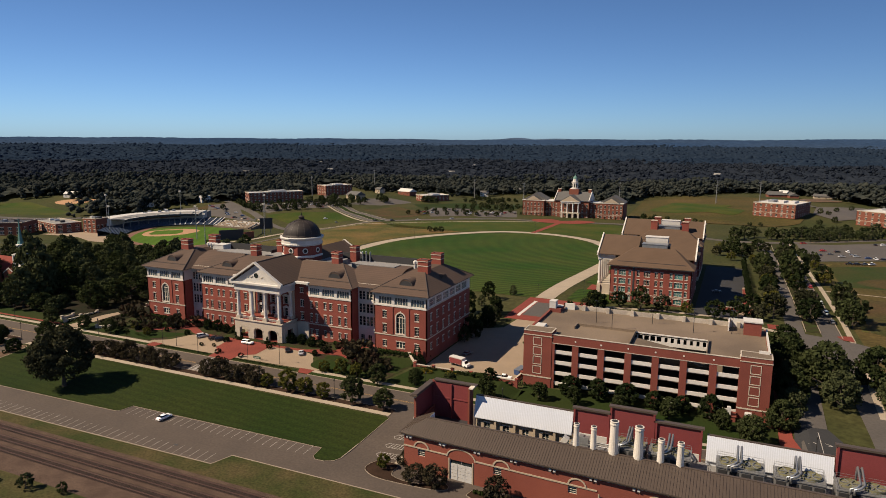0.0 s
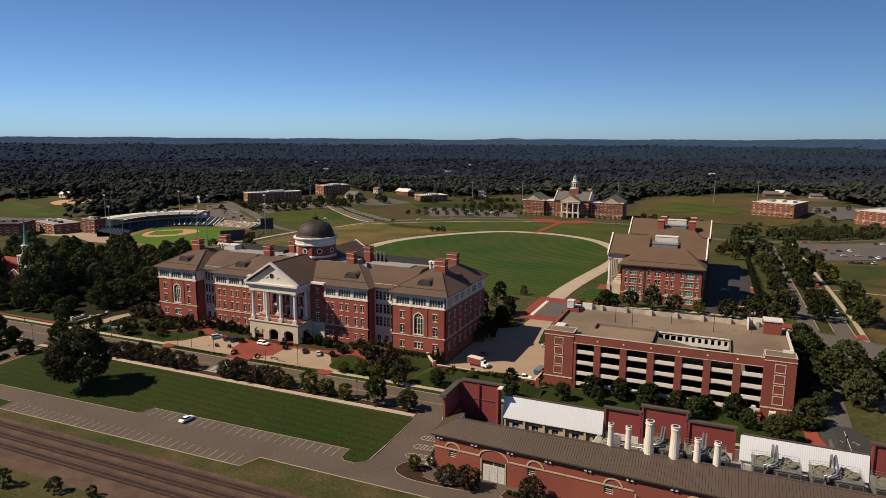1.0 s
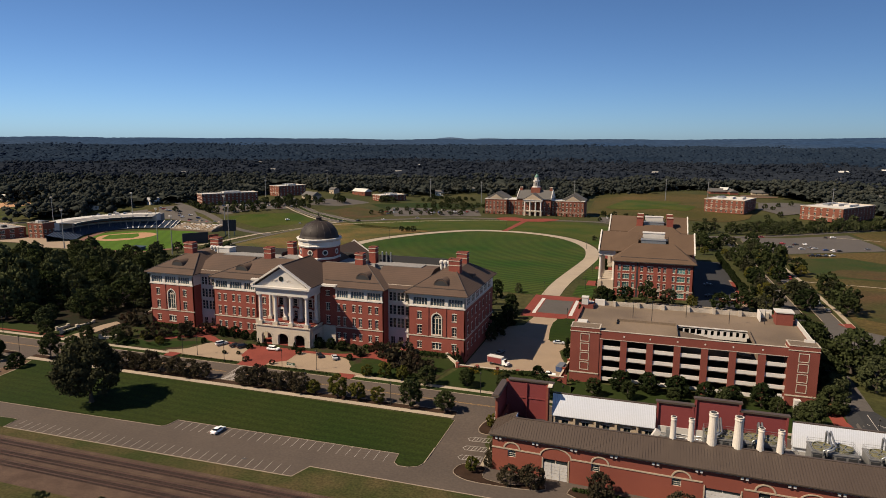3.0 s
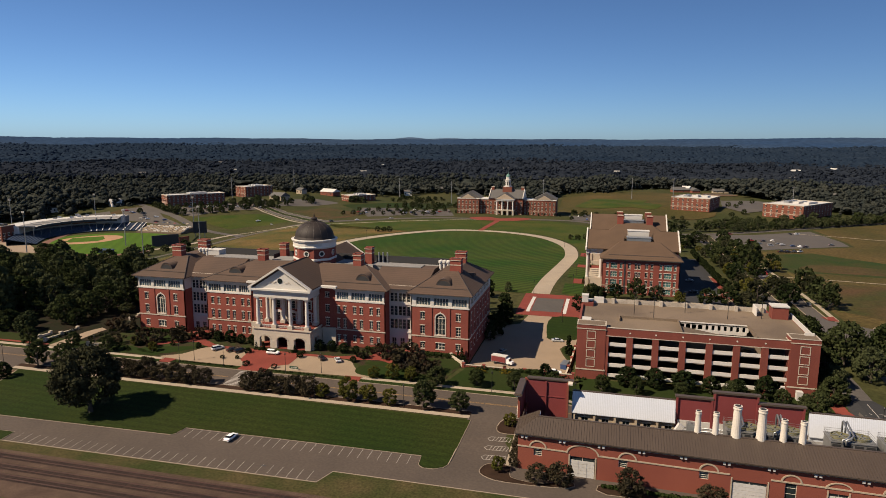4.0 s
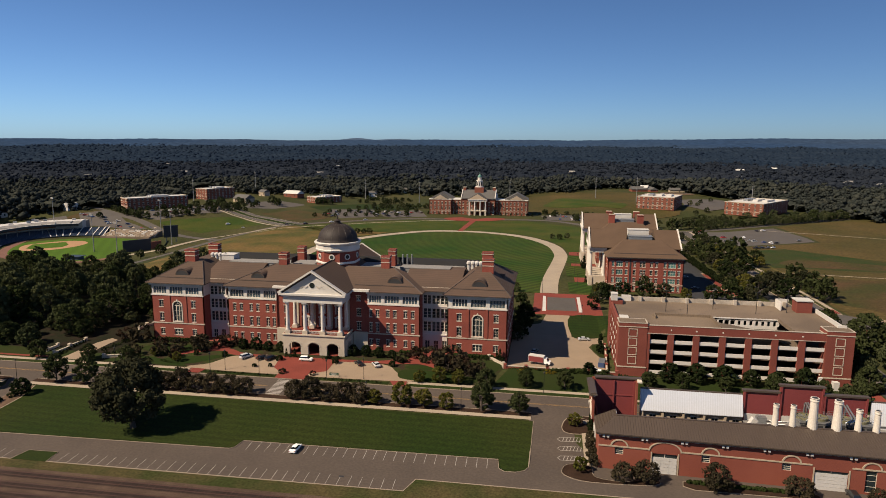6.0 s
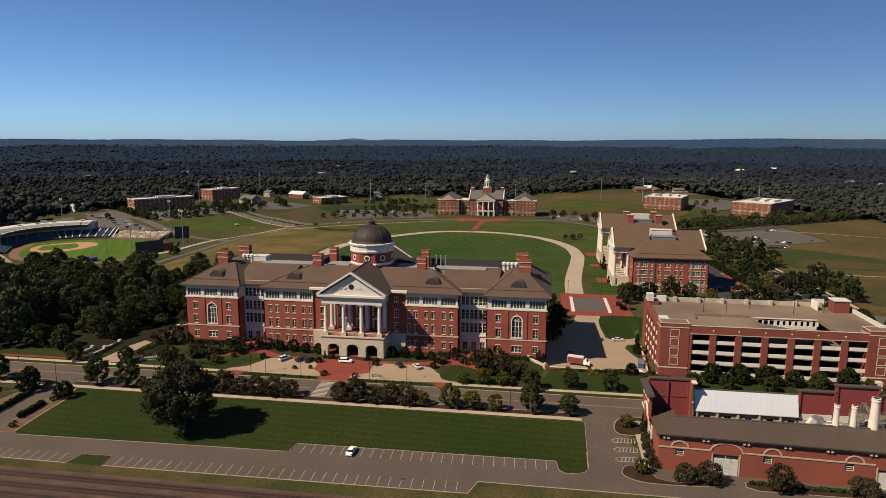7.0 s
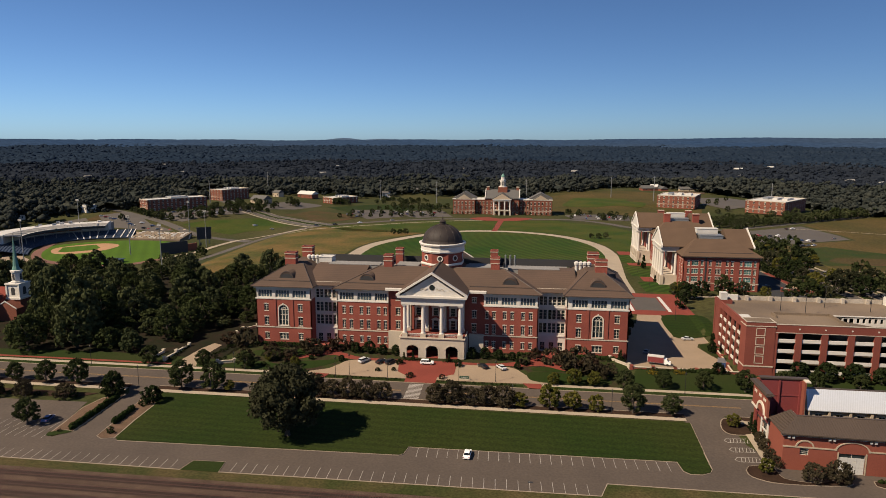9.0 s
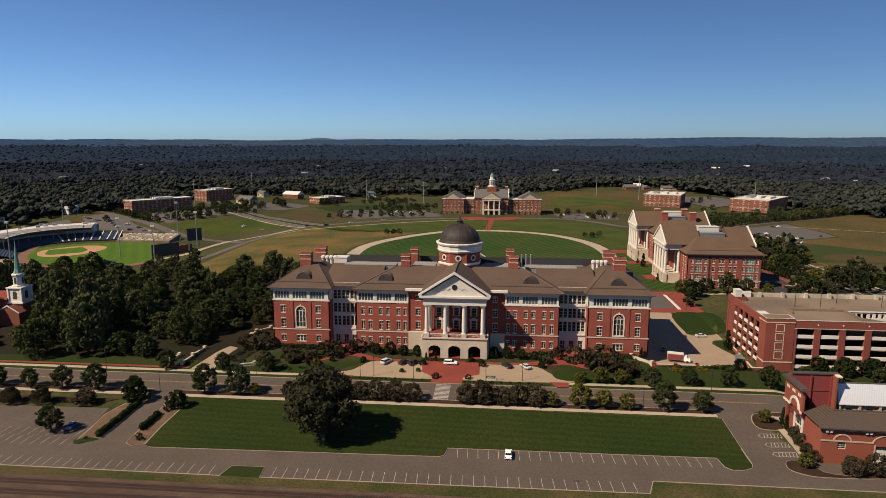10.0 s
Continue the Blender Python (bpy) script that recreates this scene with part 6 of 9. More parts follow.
        part("white_base", boxes((x0 + 0.5, x1 - 0.5, 18.7, 18.88, 5.8, 9.4)), PALEROOF, w)
    part("roof_deck", boxes((39, 130, 5.5, 18.6, 7.4, 7.7)), FLATROOF, root)
    part("yard_floor", boxes((11.0, 38.9, 5.0, 18.1, 0.0, 0.3)), CONCRETE, root)
    # stacks
    for x, h, r in ((42.6, 17.9, 0.55), (46.6, 17.9, 0.55), (51.2, 20.1, 0.78), (56.7, 19.8, 0.78), (61.5, 17.8, 0.58), (65.6, 17.8, 0.58)):
        s = bmesh.new()
        r *= 1.16
        lathe(s, [(r * 1.5, 7.7), (r * 1.05, h - 3), (r * 1.0, h - 0.9), (r * 1.15, h - 0.8), (r * 1.15, h - 0.55), (r * 1.0, h - 0.5), (r * 1.0, h - 0.15), (r * 1.12, h - 0.1), (r * 1.12, h), (r * 0.8, h + 0.02)], 16, x, 5.2 + 0.0)
        st = part("exhaust_chimney", s, STACK, root, "white cylindrical exhaust stack", smooth=False)
        # Dark disc on the closed top, coloured for the shade inside the stack.
        part("mouth", lathe(bmesh.new(), [(r * 0.78, h + 0.03), (r * 0.78, h + 0.06)], 12, x, 5.2), DARK, st)
    # cooling towers with round fans, pipes and rails
    for i, (x0, w) in enumerate(((50.0, 7.5), (58.5, 9.0), (73.0, 9.6), (84.6, 9.6), (96.2, 9.6), (107.6, 9.6))):
        u = part("cooling_tower", boxes((x0, x0 + w, 9.6, 15.0, 7.7, 11.6), (x0 - 0.15, x0 + w + 0.15, 9.45, 15.15, 11.6, 11.85)), MACHINE, root, "grey cooling tower with two round fans")
        part("louvre", boxes(*[(x0 + 0.3 + j * w / 4, x0 + (j + 1) * w / 4 - 0.3, 9.5, 9.58, 8.1, 11.2) for j in range(4)]), DARK, u)
        for j in (0.27, 0.73):
            c = x0 + w * j
            f = bmesh.new()
            lathe(f, [(2.0, 11.85), (2.0, 12.5), (1.9, 12.5), (1.9, 12.2), (0.4, 12.2), (0.4, 12.4)], 20, c, 12.3)
            fan = part("fan", f, FAN, u)
            bl = bmesh.new()
            for k in range(6):
                a = math.pi / 3 * k
                tube(bl, [(c + 0.3 * math.cos(a), 12.3 + 0.3 * math.sin(a), 12.35), (c + 1.8 * math.cos(a), 12.3 + 1.8 * math.sin(a), 12.35)], 0.12, 4)
            part("blade", bl, GREY_METAL, fan)
        rl = bmesh.new()
        for a, b in (((x0, 9.6), (x0 + w, 9.6)), ((x0 + w, 9.6), (x0 + w, 15)), ((x0 + w, 15), (x0, 15)), ((x0, 15), (x0, 9.6))):
            for z in (12.4, 12.95):
                tube(rl, [(*a, z), (*b, z)], 0.04, 4)
            tube(rl, [(*a, 11.8), (*a, 12.95)], 0.04, 4)
        part("railing", rl, GREY_METAL, u)
        for k in (0.44, 0.52):
            pp = bmesh.new()
            xx = x0 + w * k
            tube(pp, [(xx - 2.0, 9.0, 11.4), (xx - 2.0, 9.0, 12.6), (xx - 1.0, 9.4, 12.9), (xx, 10.5, 13.2), (xx, 15.8, 14.6), (xx, 16.2, 14.2), (xx, 16.2, 8)], 0.24, 8)
            part("pipe", pp, GREY_METAL, u, "bent galvanised pipe", smooth=True)
    for i in range(10):
        x = 40 + random.random() * 28
        y = 7 + random.random() * 9
        h = 8.6 + random.random() * 1.8
        part("machine", boxes((x, x + 1.5 + random.random() * 2, y, y + 1.5, 7.7, h), (x + 0.2, x + 1.2, y + 0.2, y + 1.2, h, h + 0.3)), MACHINE if i % 2 else GREY_METAL, root)
    for i in range(6):
        y = 6.8 + 1.9 * i
        pp = bmesh.new()
        tube(pp, [(39.6, y, 8.6), (45 + 3 * i, y, 8.8), (45.6 + 3 * i, y, 9.4), (45.6 + 3 * i, y + 3, 9.6)], 0.2, 7)
        part("pipe", pp, GREY_METAL, root, smooth=True)
    cv = bmesh.new()
    prism(cv, [(36.4, 7.8), (37.6, 7.8), (40.0, 11.5), (38.8, 12.2)], "y", 9.0, 10.5)
    part("conveyor", cv, PALEROOF, root, "white sloping duct")


plant()
# ---------------- laboratory building on the east side of the oval ----------------
def lab_block(name, y, full, label):
    X, Z = -54.0, 2.6
    root = thing(name, X, y, Z, label, "building", "laboratory blocks east of the oval")
    W, D, E = 38.6, 54.0, 18.4
    rows = ((0.9, 3.4), (4.9, 7.5), (9.2, 11.8), (13.5, 16.1))
    holes = []
    for z0, z1 in rows:
        for u in (2.0, 8.9):
            holes.append((u, u + 1.3, z0, z1, "tinted"))
        holes.append((4.3, 7.6, z0, z1, "teal"))
        for u in (13.0, 16.4, 17.9, 21.6, 24.2):
            holes.append((u, u + 1.35, z0, z1, "plain"))
        for u in (28.6, 35.6):
            holes.append((u, u + 1.3, z0, z1, "tinted"))
        holes.append((30.8, 34.6, z0, z1, "teal"))
    facade(root, "wall", (0, 0), (W, 0), 0, E, holes, BRICK)
    wh = [(3 + 4.4 * k, 4.5 + 4.4 * k, z0, z1, "tinted") for k in range(2) for z0, z1 in rows] + [(42 + 4.4 * k, 43.5 + 4.4 * k, z0, z1, "tinted") for k in range(2) for z0, z1 in rows]
    facade(root, "wall", (0, D), (0, 0), 0, E, [(D - b, D - a, *r) for a, b, *r in wh], BRICK)
    facade(root, "wall", (W, 0), (W, D), 0, E, [(3 + 5.6 * k, 4.5 + 5.6 * k, z0, z1, "plain") for k in range(9) for z0, z1 in rows], BRICK)
    part("rear_wall", boxes((0, W, D - 0.5, D, 0, E)), BRICK, root)
    part("foundation", boxes((0.05, W - 0.05, 0.05, D - 0.05, -6, 0)), STONE, root)
    part("podium", boxes((-9.2, 0.0, 13.2, 41.2, -6, -0.01)), STONE, root)
    # Charcoal strip on the wall face, dark in place of a recess's shade.
    part("dark_recess_strip", boxes((11.1, 11.9, -0.12, 0.02, 0, E - 0.3)), DARK, root)
    part("string_course", boxes((-0.12, W + 0.12, -0.12, 0.02, 4.0, 4.35)), STONE, root)
    part("cornice", boxes((-0.5, W + 0.5, -0.5, 0.3, E - 0.5, E + 0.02)), STONE, root)
    rf = bmesh.new()
    frustum(rf, rect(-1.4, W + 1.4, -1.4, D + 1.4), rect(-1.4, W + 1.4, -1.4, D + 1.4), E, E + 0.25)
    frustum(rf, rect(-1.4, W + 1.4, -1.4, 20), rect(9.5, W - 9.5, 16.5, 17), E + 0.25, 25.6)
    frustum(rf, rect(-1.4, W + 1.4, D - 20, D + 1.4), rect(9.5, W - 9.5, D - 17, D - 16.5), E + 0.25, 25.6)
    part("hip_roof", rf, ROOF_B, root)
    part("snow_guard", boxes((3, W - 3, 2.2, 2.4, E + 1.6, E + 1.95)), RIDGE, root)
    # cross gable with open plant well in its middle
    g = (13.2, 41.2)
    c = (g[0] + g[1]) / 2
    for x0, x1 in ((-8.8, 11.0), (26.5, W + 0.4)):
        gr = bmesh.new()
        prism(gr, [(g[0] - 0.9, 21.2), (g[0] - 0.9, 21.6), (c, 30.0), (g[1] + 0.9, 21.6), (g[1] + 0.9, 21.2)], "x", x0, x1)
        part("gable_roof", gr, ROOF_B, root)
    part("gable_wall", prism(bmesh.new(), [(g[0], 0), (g[0], 21.3), (c, 29.3), (g[1], 21.3), (g[1], 0)], "x", W - 0.5, W + 0.2), BRICK, root)
    for x in (-9.3, W + 0.4):
        rk = bmesh.new()
        for s in (-1, 1):
            prism(rk, [(c + s * 15.2, 21.0), (c + s * 15.2, 22.0), (c, 30.8), (c, 29.8)], "x", x, x + 0.7)
        part("raking_cornice", rk, WHITE, root)
    part("plant_floor", boxes((11, 26.5, 17, D - 17, E, 21.5)), DARK, root)
    part("roof_unit", boxes((12.4, 25.0, 20, 26, 21.5, 26.8), (12.2, 25.2, 19.8, 26.2, 26.8, 27.1)), GREY_METAL, root)
    part("roof_unit", boxes((13.0, 24.4, 29, 34, 21.5, 29.4), (12.8, 24.6, 28.8, 34.2, 29.4, 29.7)), PALEROOF, root, "white roof plant housing")
    part("roof_unit", boxes((24.8, 26.3, 22, 33, 21.5, 26)), DARK, root)
    # western portico
    base = boxes((-9.0, 0.2, g[0] + 0.5, g[1] - 0.5, 4.6, 5.2))
    n = 5
    for k in range(n):
        yy = g[0] + 1.0 + (g[1] - g[0] - 2.0) * k / (n - 1)
        box(base, -9.0, -7.2, yy - 1.1, yy + 1.1, 0, 4.6)
    box(base, -7.0, 0.1, g[0] + 0.5, g[0] + 1.6, 0, 4.6)
    part("portico_base", base, STONE, root)
    for k in range(5):
        yy = g[0] + 1.6 + (g[1] - g[0] - 3.2) * k / 4
        for xx in ((-8.0, -0.9) if k in (0, 1, 4) else (-8.0,)):
            col = part("column", lathe(bmesh.new(), [(0.95, 5.2), (0.95, 5.9), (0.8, 6.1), (0.8, 11), (0.66, 17.4), (0.85, 17.8), (0.95, 18.4)], 14, xx, yy), WHITE, root)
    part("balustrade", boxes((-8.2, -8.0, g[0] + 1.6, g[1] - 1.6, 6.1, 6.3), *[(-8.15, -8.05, g[0] + 2 + 0.6 * i, g[0] + 2.15 + 0.6 * i, 5.2, 6.1) for i in range(40)]), WHITE, root)
    part("entablature", boxes((-9.0, 0.2, g[0] + 0.4, g[1] - 0.4, 18.4, 20.4), (-9.5, 0.2, g[0] - 0.4, g[1] + 0.4, 20.4, 21.3)), WHITE, root)
    part("pediment", prism(bmesh.new(), [(g[0] + 0.3, 21.3), (c, 29.3), (g[1] - 0.3, 21.3)], "x", -8.9, -8.3), WHITE, root)
    part("porch_wall", boxes((-0.4, 0.0, g[0] + 1.6, g[1] - 1.6, 5.2, 18.4)), BRICK, root)
    for x, yy in (((8.5, 12), (30, 12)) if not full else ((10.0, 16.5), (28.5, 16.5), (10, 37.5), (28.5, 37.5))):
        if full:
            ch = part("chimney", boxes((x - 2.0, x + 2.0, yy - 1.5, yy + 1.5, 21, 30.0), (x - 2.2, x + 2.2, yy - 1.7, yy + 1.7, 30.0, 30.5)), BRICK, root)
            part("cap", boxes((x - 1.9, x + 1.9, yy - 1.4, yy + 1.4, 30.5, 30.8)), STONE, ch)
    return root


lab_block("laboratory_building", 330, False, "four-storey red brick laboratory with tan roof and white portico")
lab_block("laboratory_building", 410.5, True, "red brick laboratory block with chimneys and tan hipped roof")
_lk = thing("link_building", -50, 384.5, 2.0, "low brick link between two laboratory blocks", "building")
part("wall", boxes((0, 30, 0, 25.5, 0, 17.5)), BRICK, _lk)
part("roof", boxes((-0.6, 30.6, 0.0, 25.4, 17.5, 18.2)), ROOF_B, _lk)


# ---------------- brick hall with cupola across the oval ----------------
def far_hall():
    root = thing("cupola_hall", -167, 735, -4, "red brick hall with grey roof, white portico and tall cupola", "building")
    rows = ((1.0, 3.2), (6.0, 9.4), (11.6, 14.8))

    def block(x0, x1, y0, y1, h, n, rr=rows):
        w = (x1 - x0) / n
        holes = [(w * (k + 0.5) - 0.9, w * (k + 0.5) + 0.9, z0, z1, "far") for k in range(n) for z0, z1 in rr]
        facade(root, "wall", (x0, y0), (x1, y0), 0, h, holes, BRICK_FAR)
        facade(root, "wall", (x1, y0), (x1, y1), 0, h, [], BRICK_FAR)
        facade(root, "wall", (x0, y1), (x0, y0), 0, h, [], BRICK_FAR)
        part("cornice", boxes((x0 - 0.5, x1 + 0.5, y0 - 0.5, y1, h, h + 0.6)), WHITE, root)
        part("string_course", boxes((x0 - 0.1, x1 + 0.1, y0 - 0.12, y0 + 0.02, 4.4, 4.8)), STONE, root)

    for s in (-1, 1):
        x0, x1 = (-57.5, -31.5) if s < 0 else (31.5, 57.5)
        block(x0, x1, -2, 26, 17.4, 6)
        c = (x0 + x1) / 2
        part("gable_roof", prism(bmesh.new(), [(x0 - 0.6, 18.0), (x0 - 0.6, 18.4), (c, 25.6), (x1 + 0.6, 18.4), (x1 + 0.6, 18.0)], "y", 4, 26), ROOF_FAR, root)
        part("pediment", prism(bmesh.new(), [(c - 8.5, 18.0), (c, 23.2), (c + 8.5, 18.0)], "y", -2.6, -2.0), CREAM, root)
        part("gable_roof", prism(bmesh.new(), [(c - 9.2, 17.9), (c - 9.2, 18.3), (c, 24.0), (c + 9.2, 18.3), (c + 9.2, 17.9)], "y", -2.5, 12), ROOF_FAR, root)
        x0, x1 = (-31.5, -20) if s < 0 else (20, 31.5)
        block(x0, x1, 3, 24, 16.8, 3)
        part("flat_roof", boxes((x0, x1, 3, 24, 17.4, 17.7)), PALEROOF, root)
        ch = part("chimney", boxes((s * 17.5 - 1.6, s * 17.5 + 1.6, 12, 16, 20, 31)), BRICK_FAR, root)
        part("cap", boxes((s * 17.5 - 1.9, s * 17.5 + 1.9, 11.7, 16.3, 31, 31.6)), STONE, ch)
    block(-20, 20, -1, 28, 18.4, 8)
    part("main_roof", prism(bmesh.new(), [(-2.2, 19.0), (-2.2, 19.3), (13.5, 28.4), (29, 19.3), (29, 19.0)], "x", -19.4, 19.4), ROOF_FAR, root)
    for x in (-20.2, 19.4):
        part("parapet", prism(bmesh.new(), [(-2.4, 18.8), (-2.4, 20.2), (13.5, 29.4), (29.2, 20.2), (29.2, 18.8)], "x", x, x + 0.8), WHITE, root)
    # portico
    part("portico_base", boxes((-10.5, 10.5, -9, -1, 5.0, 6.0), *[(x - 1.0, x + 1.0, -9, -7.4, 0, 5.0) for x in (-9.3, -3.2, 3.2, 9.3)]), STONE, root)
    for x in (-9.3, -3.2, 3.2, 9.3):
        part("column", lathe(bmesh.new(), [(0.95, 6), (0.8, 6.6), (0.7, 15.6), (0.95, 16.4)], 12, x, -8.2), WHITE, root)
    part("entablature", boxes((-10.6, 10.6, -9.2, -1, 16.4, 18.2), (-11.2, 11.2, -9.8, -1, 18.2, 18.8)), WHITE, root)
    part("pediment", prism(bmesh.new(), [(-10.4, 18.8), (0, 25.0), (10.4, 18.8)], "y", -9.2, -8.6), CREAM, root)
    part("portico_roof", prism(bmesh.new(), [(-11.2, 18.8), (-11.2, 19.2), (0, 25.8), (11.2, 19.2), (11.2, 18.8)], "y", -9.15, 12), ROOF_FAR, root)
    # cupola
    cu = part("cupola_base", boxes((-5.4, 5.4, 8, 19, 24, 31.4)), BRICK_FAR, root)
    part("lantern", lathe(bmesh.new(), [(5.2, 31.4), (5.2, 32.2), (3.6, 32.3), (3.6, 38.6), (4.2, 38.9), (4.2, 39.6), (2.6, 39.8), (2.4, 42.6), (2.7, 43.0)], 8, 0, 13.5, math.pi / 8), WHITE, cu)
    part("spire", lathe(bmesh.new(), [(2.6, 43.0), (2.2, 44.6), (1.0, 46.0), (0.2, 47.2), (0.06, 50)], 10, 0, 13.5), GREEN_COPPER, cu)
    for k in range(8):
        a = math.pi / 4 * k
        m = pose(3.36 * math.cos(a), 13.5 + 3.36 * math.sin(a), 0, 0, 0, math.degrees(a) + 90)
        # Charcoal panel on the solid lantern, dark for the shade of an opening.
        part("opening", boxes((-0.7, 0.7, -0.05, 0.02, 33.2, 37.4)), DARK, cu, at=m)


far_hall()


# ---------------- plain brick blocks further off ----------------
def block_building(x, y, rz, w, d, h, n, side, label, flat=PALEROOF, floors=3):
    root = thing("office_building", x, y, gz(x, y), label, "building", rz=rz)
    st = h / floors
    rows = [(st * k + 1.3, st * k + 1.3 + st * 0.5) for k in range(floors)]
    for a, b, ln, k in (((0, 0), (w, 0), w, n), ((w, 0), (w, d), d, side), ((0, d), (0, 0), d, side)):
        p = ln / k
        facade(root, "wall", a, b, 0, h, [(p * (i + 0.5) - 1.0, p * (i + 0.5) + 1.0, z0, z1, "far") for i in range(k) for z0, z1 in rows], BRICK_FAR)
    part("rear_wall", boxes((0, w, d - 0.4, d, 0, h)), BRICK_FAR, root)
    part("coping", boxes((-0.25, w + 0.25, -0.25, 0.4, h, h + 0.7), (-0.25, w + 0.25, d - 0.4, d + 0.25, h, h + 0.7), (-0.25, 0.4, 0.4, d - 0.4, h, h + 0.7), (w - 0.4, w + 0.25, 0.4, d - 0.4, h, h + 0.7)), STONE, root)
    part("flat_roof", boxes((0.4, w - 0.4, 0.4, d - 0.4, h - 0.3, h)), flat, root)
    part("string_course", boxes((-0.12, w + 0.12, -0.12, 0.02, st - 0.1, st + 0.3)), STONE, root)
    for i in range(3):
        ux = w * (0.2 + 0.25 * i)
        part("roof_unit", boxes((ux, ux + w * 0.13, d * 0.4, d * 0.7, h, h + 2.2)), PALEROOF if i else GREY_METAL, root)
    return root


block_building(-575, 663, -35.7, 21, 70, 13.0, 5, 14, "long three-storey brick office block with white roof")
block_building(-561, 803, -25, 24, 45, 14.0, 4, 8, "three-storey brick office block with pale roof")
block_building(-416, 838, -40, 26, 40, 8.0, 4, 7, "low brick building with white flat roof", floors=2)
block_building(21.5, 811, -21, 44.5, 50, 15.0, 8, 7, "three-storey brick school block with white flat roof")
block_building(118, 785, -37, 44, 76, 14.5, 7, 10, "brick block with white flat roof")


def house(x, y, rz, w, d, h, mat, roof, label):
    root = thing("house", x, y, gz(x, y), label, "house", "houses among the woods", rz)
    part("wall", boxes((-w / 2, w / 2, -d / 2, d / 2, 0, h)), mat, root)
    part("roof", prism(bmesh.new(), [(-d / 2 - 0.6, h), (-d / 2 - 0.6, h + 0.3), (0, h + d * 0.32), (d / 2 + 0.6, h + 0.3), (d / 2 + 0.6, h)], "x", -w / 2 - 0.6, w / 2 + 0.6), roof, root)
    for i in (-0.3, 0.3):
        part("window", boxes((w * i - 0.7, w * i + 0.7, -d / 2 - 0.06, -d / 2 + 0.02, h * 0.35, h * 0.75)), GLASS, root)
    part("door", boxes((-0.6, 0.6, -d / 2 - 0.06, -d / 2 + 0.02, 0, 2.2)), DARK, root)


house(62, 1086, 12, 32, 15, 3.6, BRICK_FAR, ROOF_FAR, "brick hall with grey pitched roof before the woods")
house(80, 1076, 100, 16, 12, 3.8, BRICK_FAR, ROOF_FAR, "gabled brick wing of the hall before the woods")
house(122, 1084, 5, 30, 11, 3.4, CREAM, ROOF_FAR, "low pale building with grey roof")
house(-452, 880, -20, 26, 14, 5.5, BRICK_FAR, PALEROOF, "low brick shop with pale roof")
house(-352, 948, 15, 12, 9, 6, WHITE, ROOF_FAR, "white house with grey roof at the woods edge")
house(-492, 868, -25, 12, 10, 6, CREAM, ROOF_FAR, "small house behind the offices")
house(-478, 775, -20, 22, 16, 5, CREAM, ROOF_FAR, "low pavilion with broad dark grey roof")
house(-693, 589, 20, 20, 12, 5, CREAM, ROOF_FAR, "low grey-roofed house before the woods")
house(-676, 598, 60, 14, 10, 5.5, WHITE, ROOF_FAR, "white house with grey roof before the woods")
house(-622, 640, 70, 12, 9, 6, WHITE, PALEROOF, "small white house before the woods")
house(-845, 622, 10, 22, 12, 5, WHITE, PALEROOF, "low white building beside a bare soil lot")
random.seed(11)
for i in range(40):
    a, r = radians(random.uniform(-34, 50)), random.uniform(860, 1900)
    x, y = -75 - math.sin(a) * r, math.cos(a) * r
    if y < 870 or (-130 < x < 70 and y < 1010):
        continue
    house(x, y, random.uniform(-50, 50), random.uniform(11, 18), random.uniform(9, 12), random.uniform(5, 8) if r < 1150 else random.uniform(9, 12), random.choice((PALEROOF, CREAM, BRICK_FAR, WHITE)), random.choice((ROOF_FAR, FLATROOF, ROOF_FAR, PALEROOF)), "small pitched-roof house among trees")


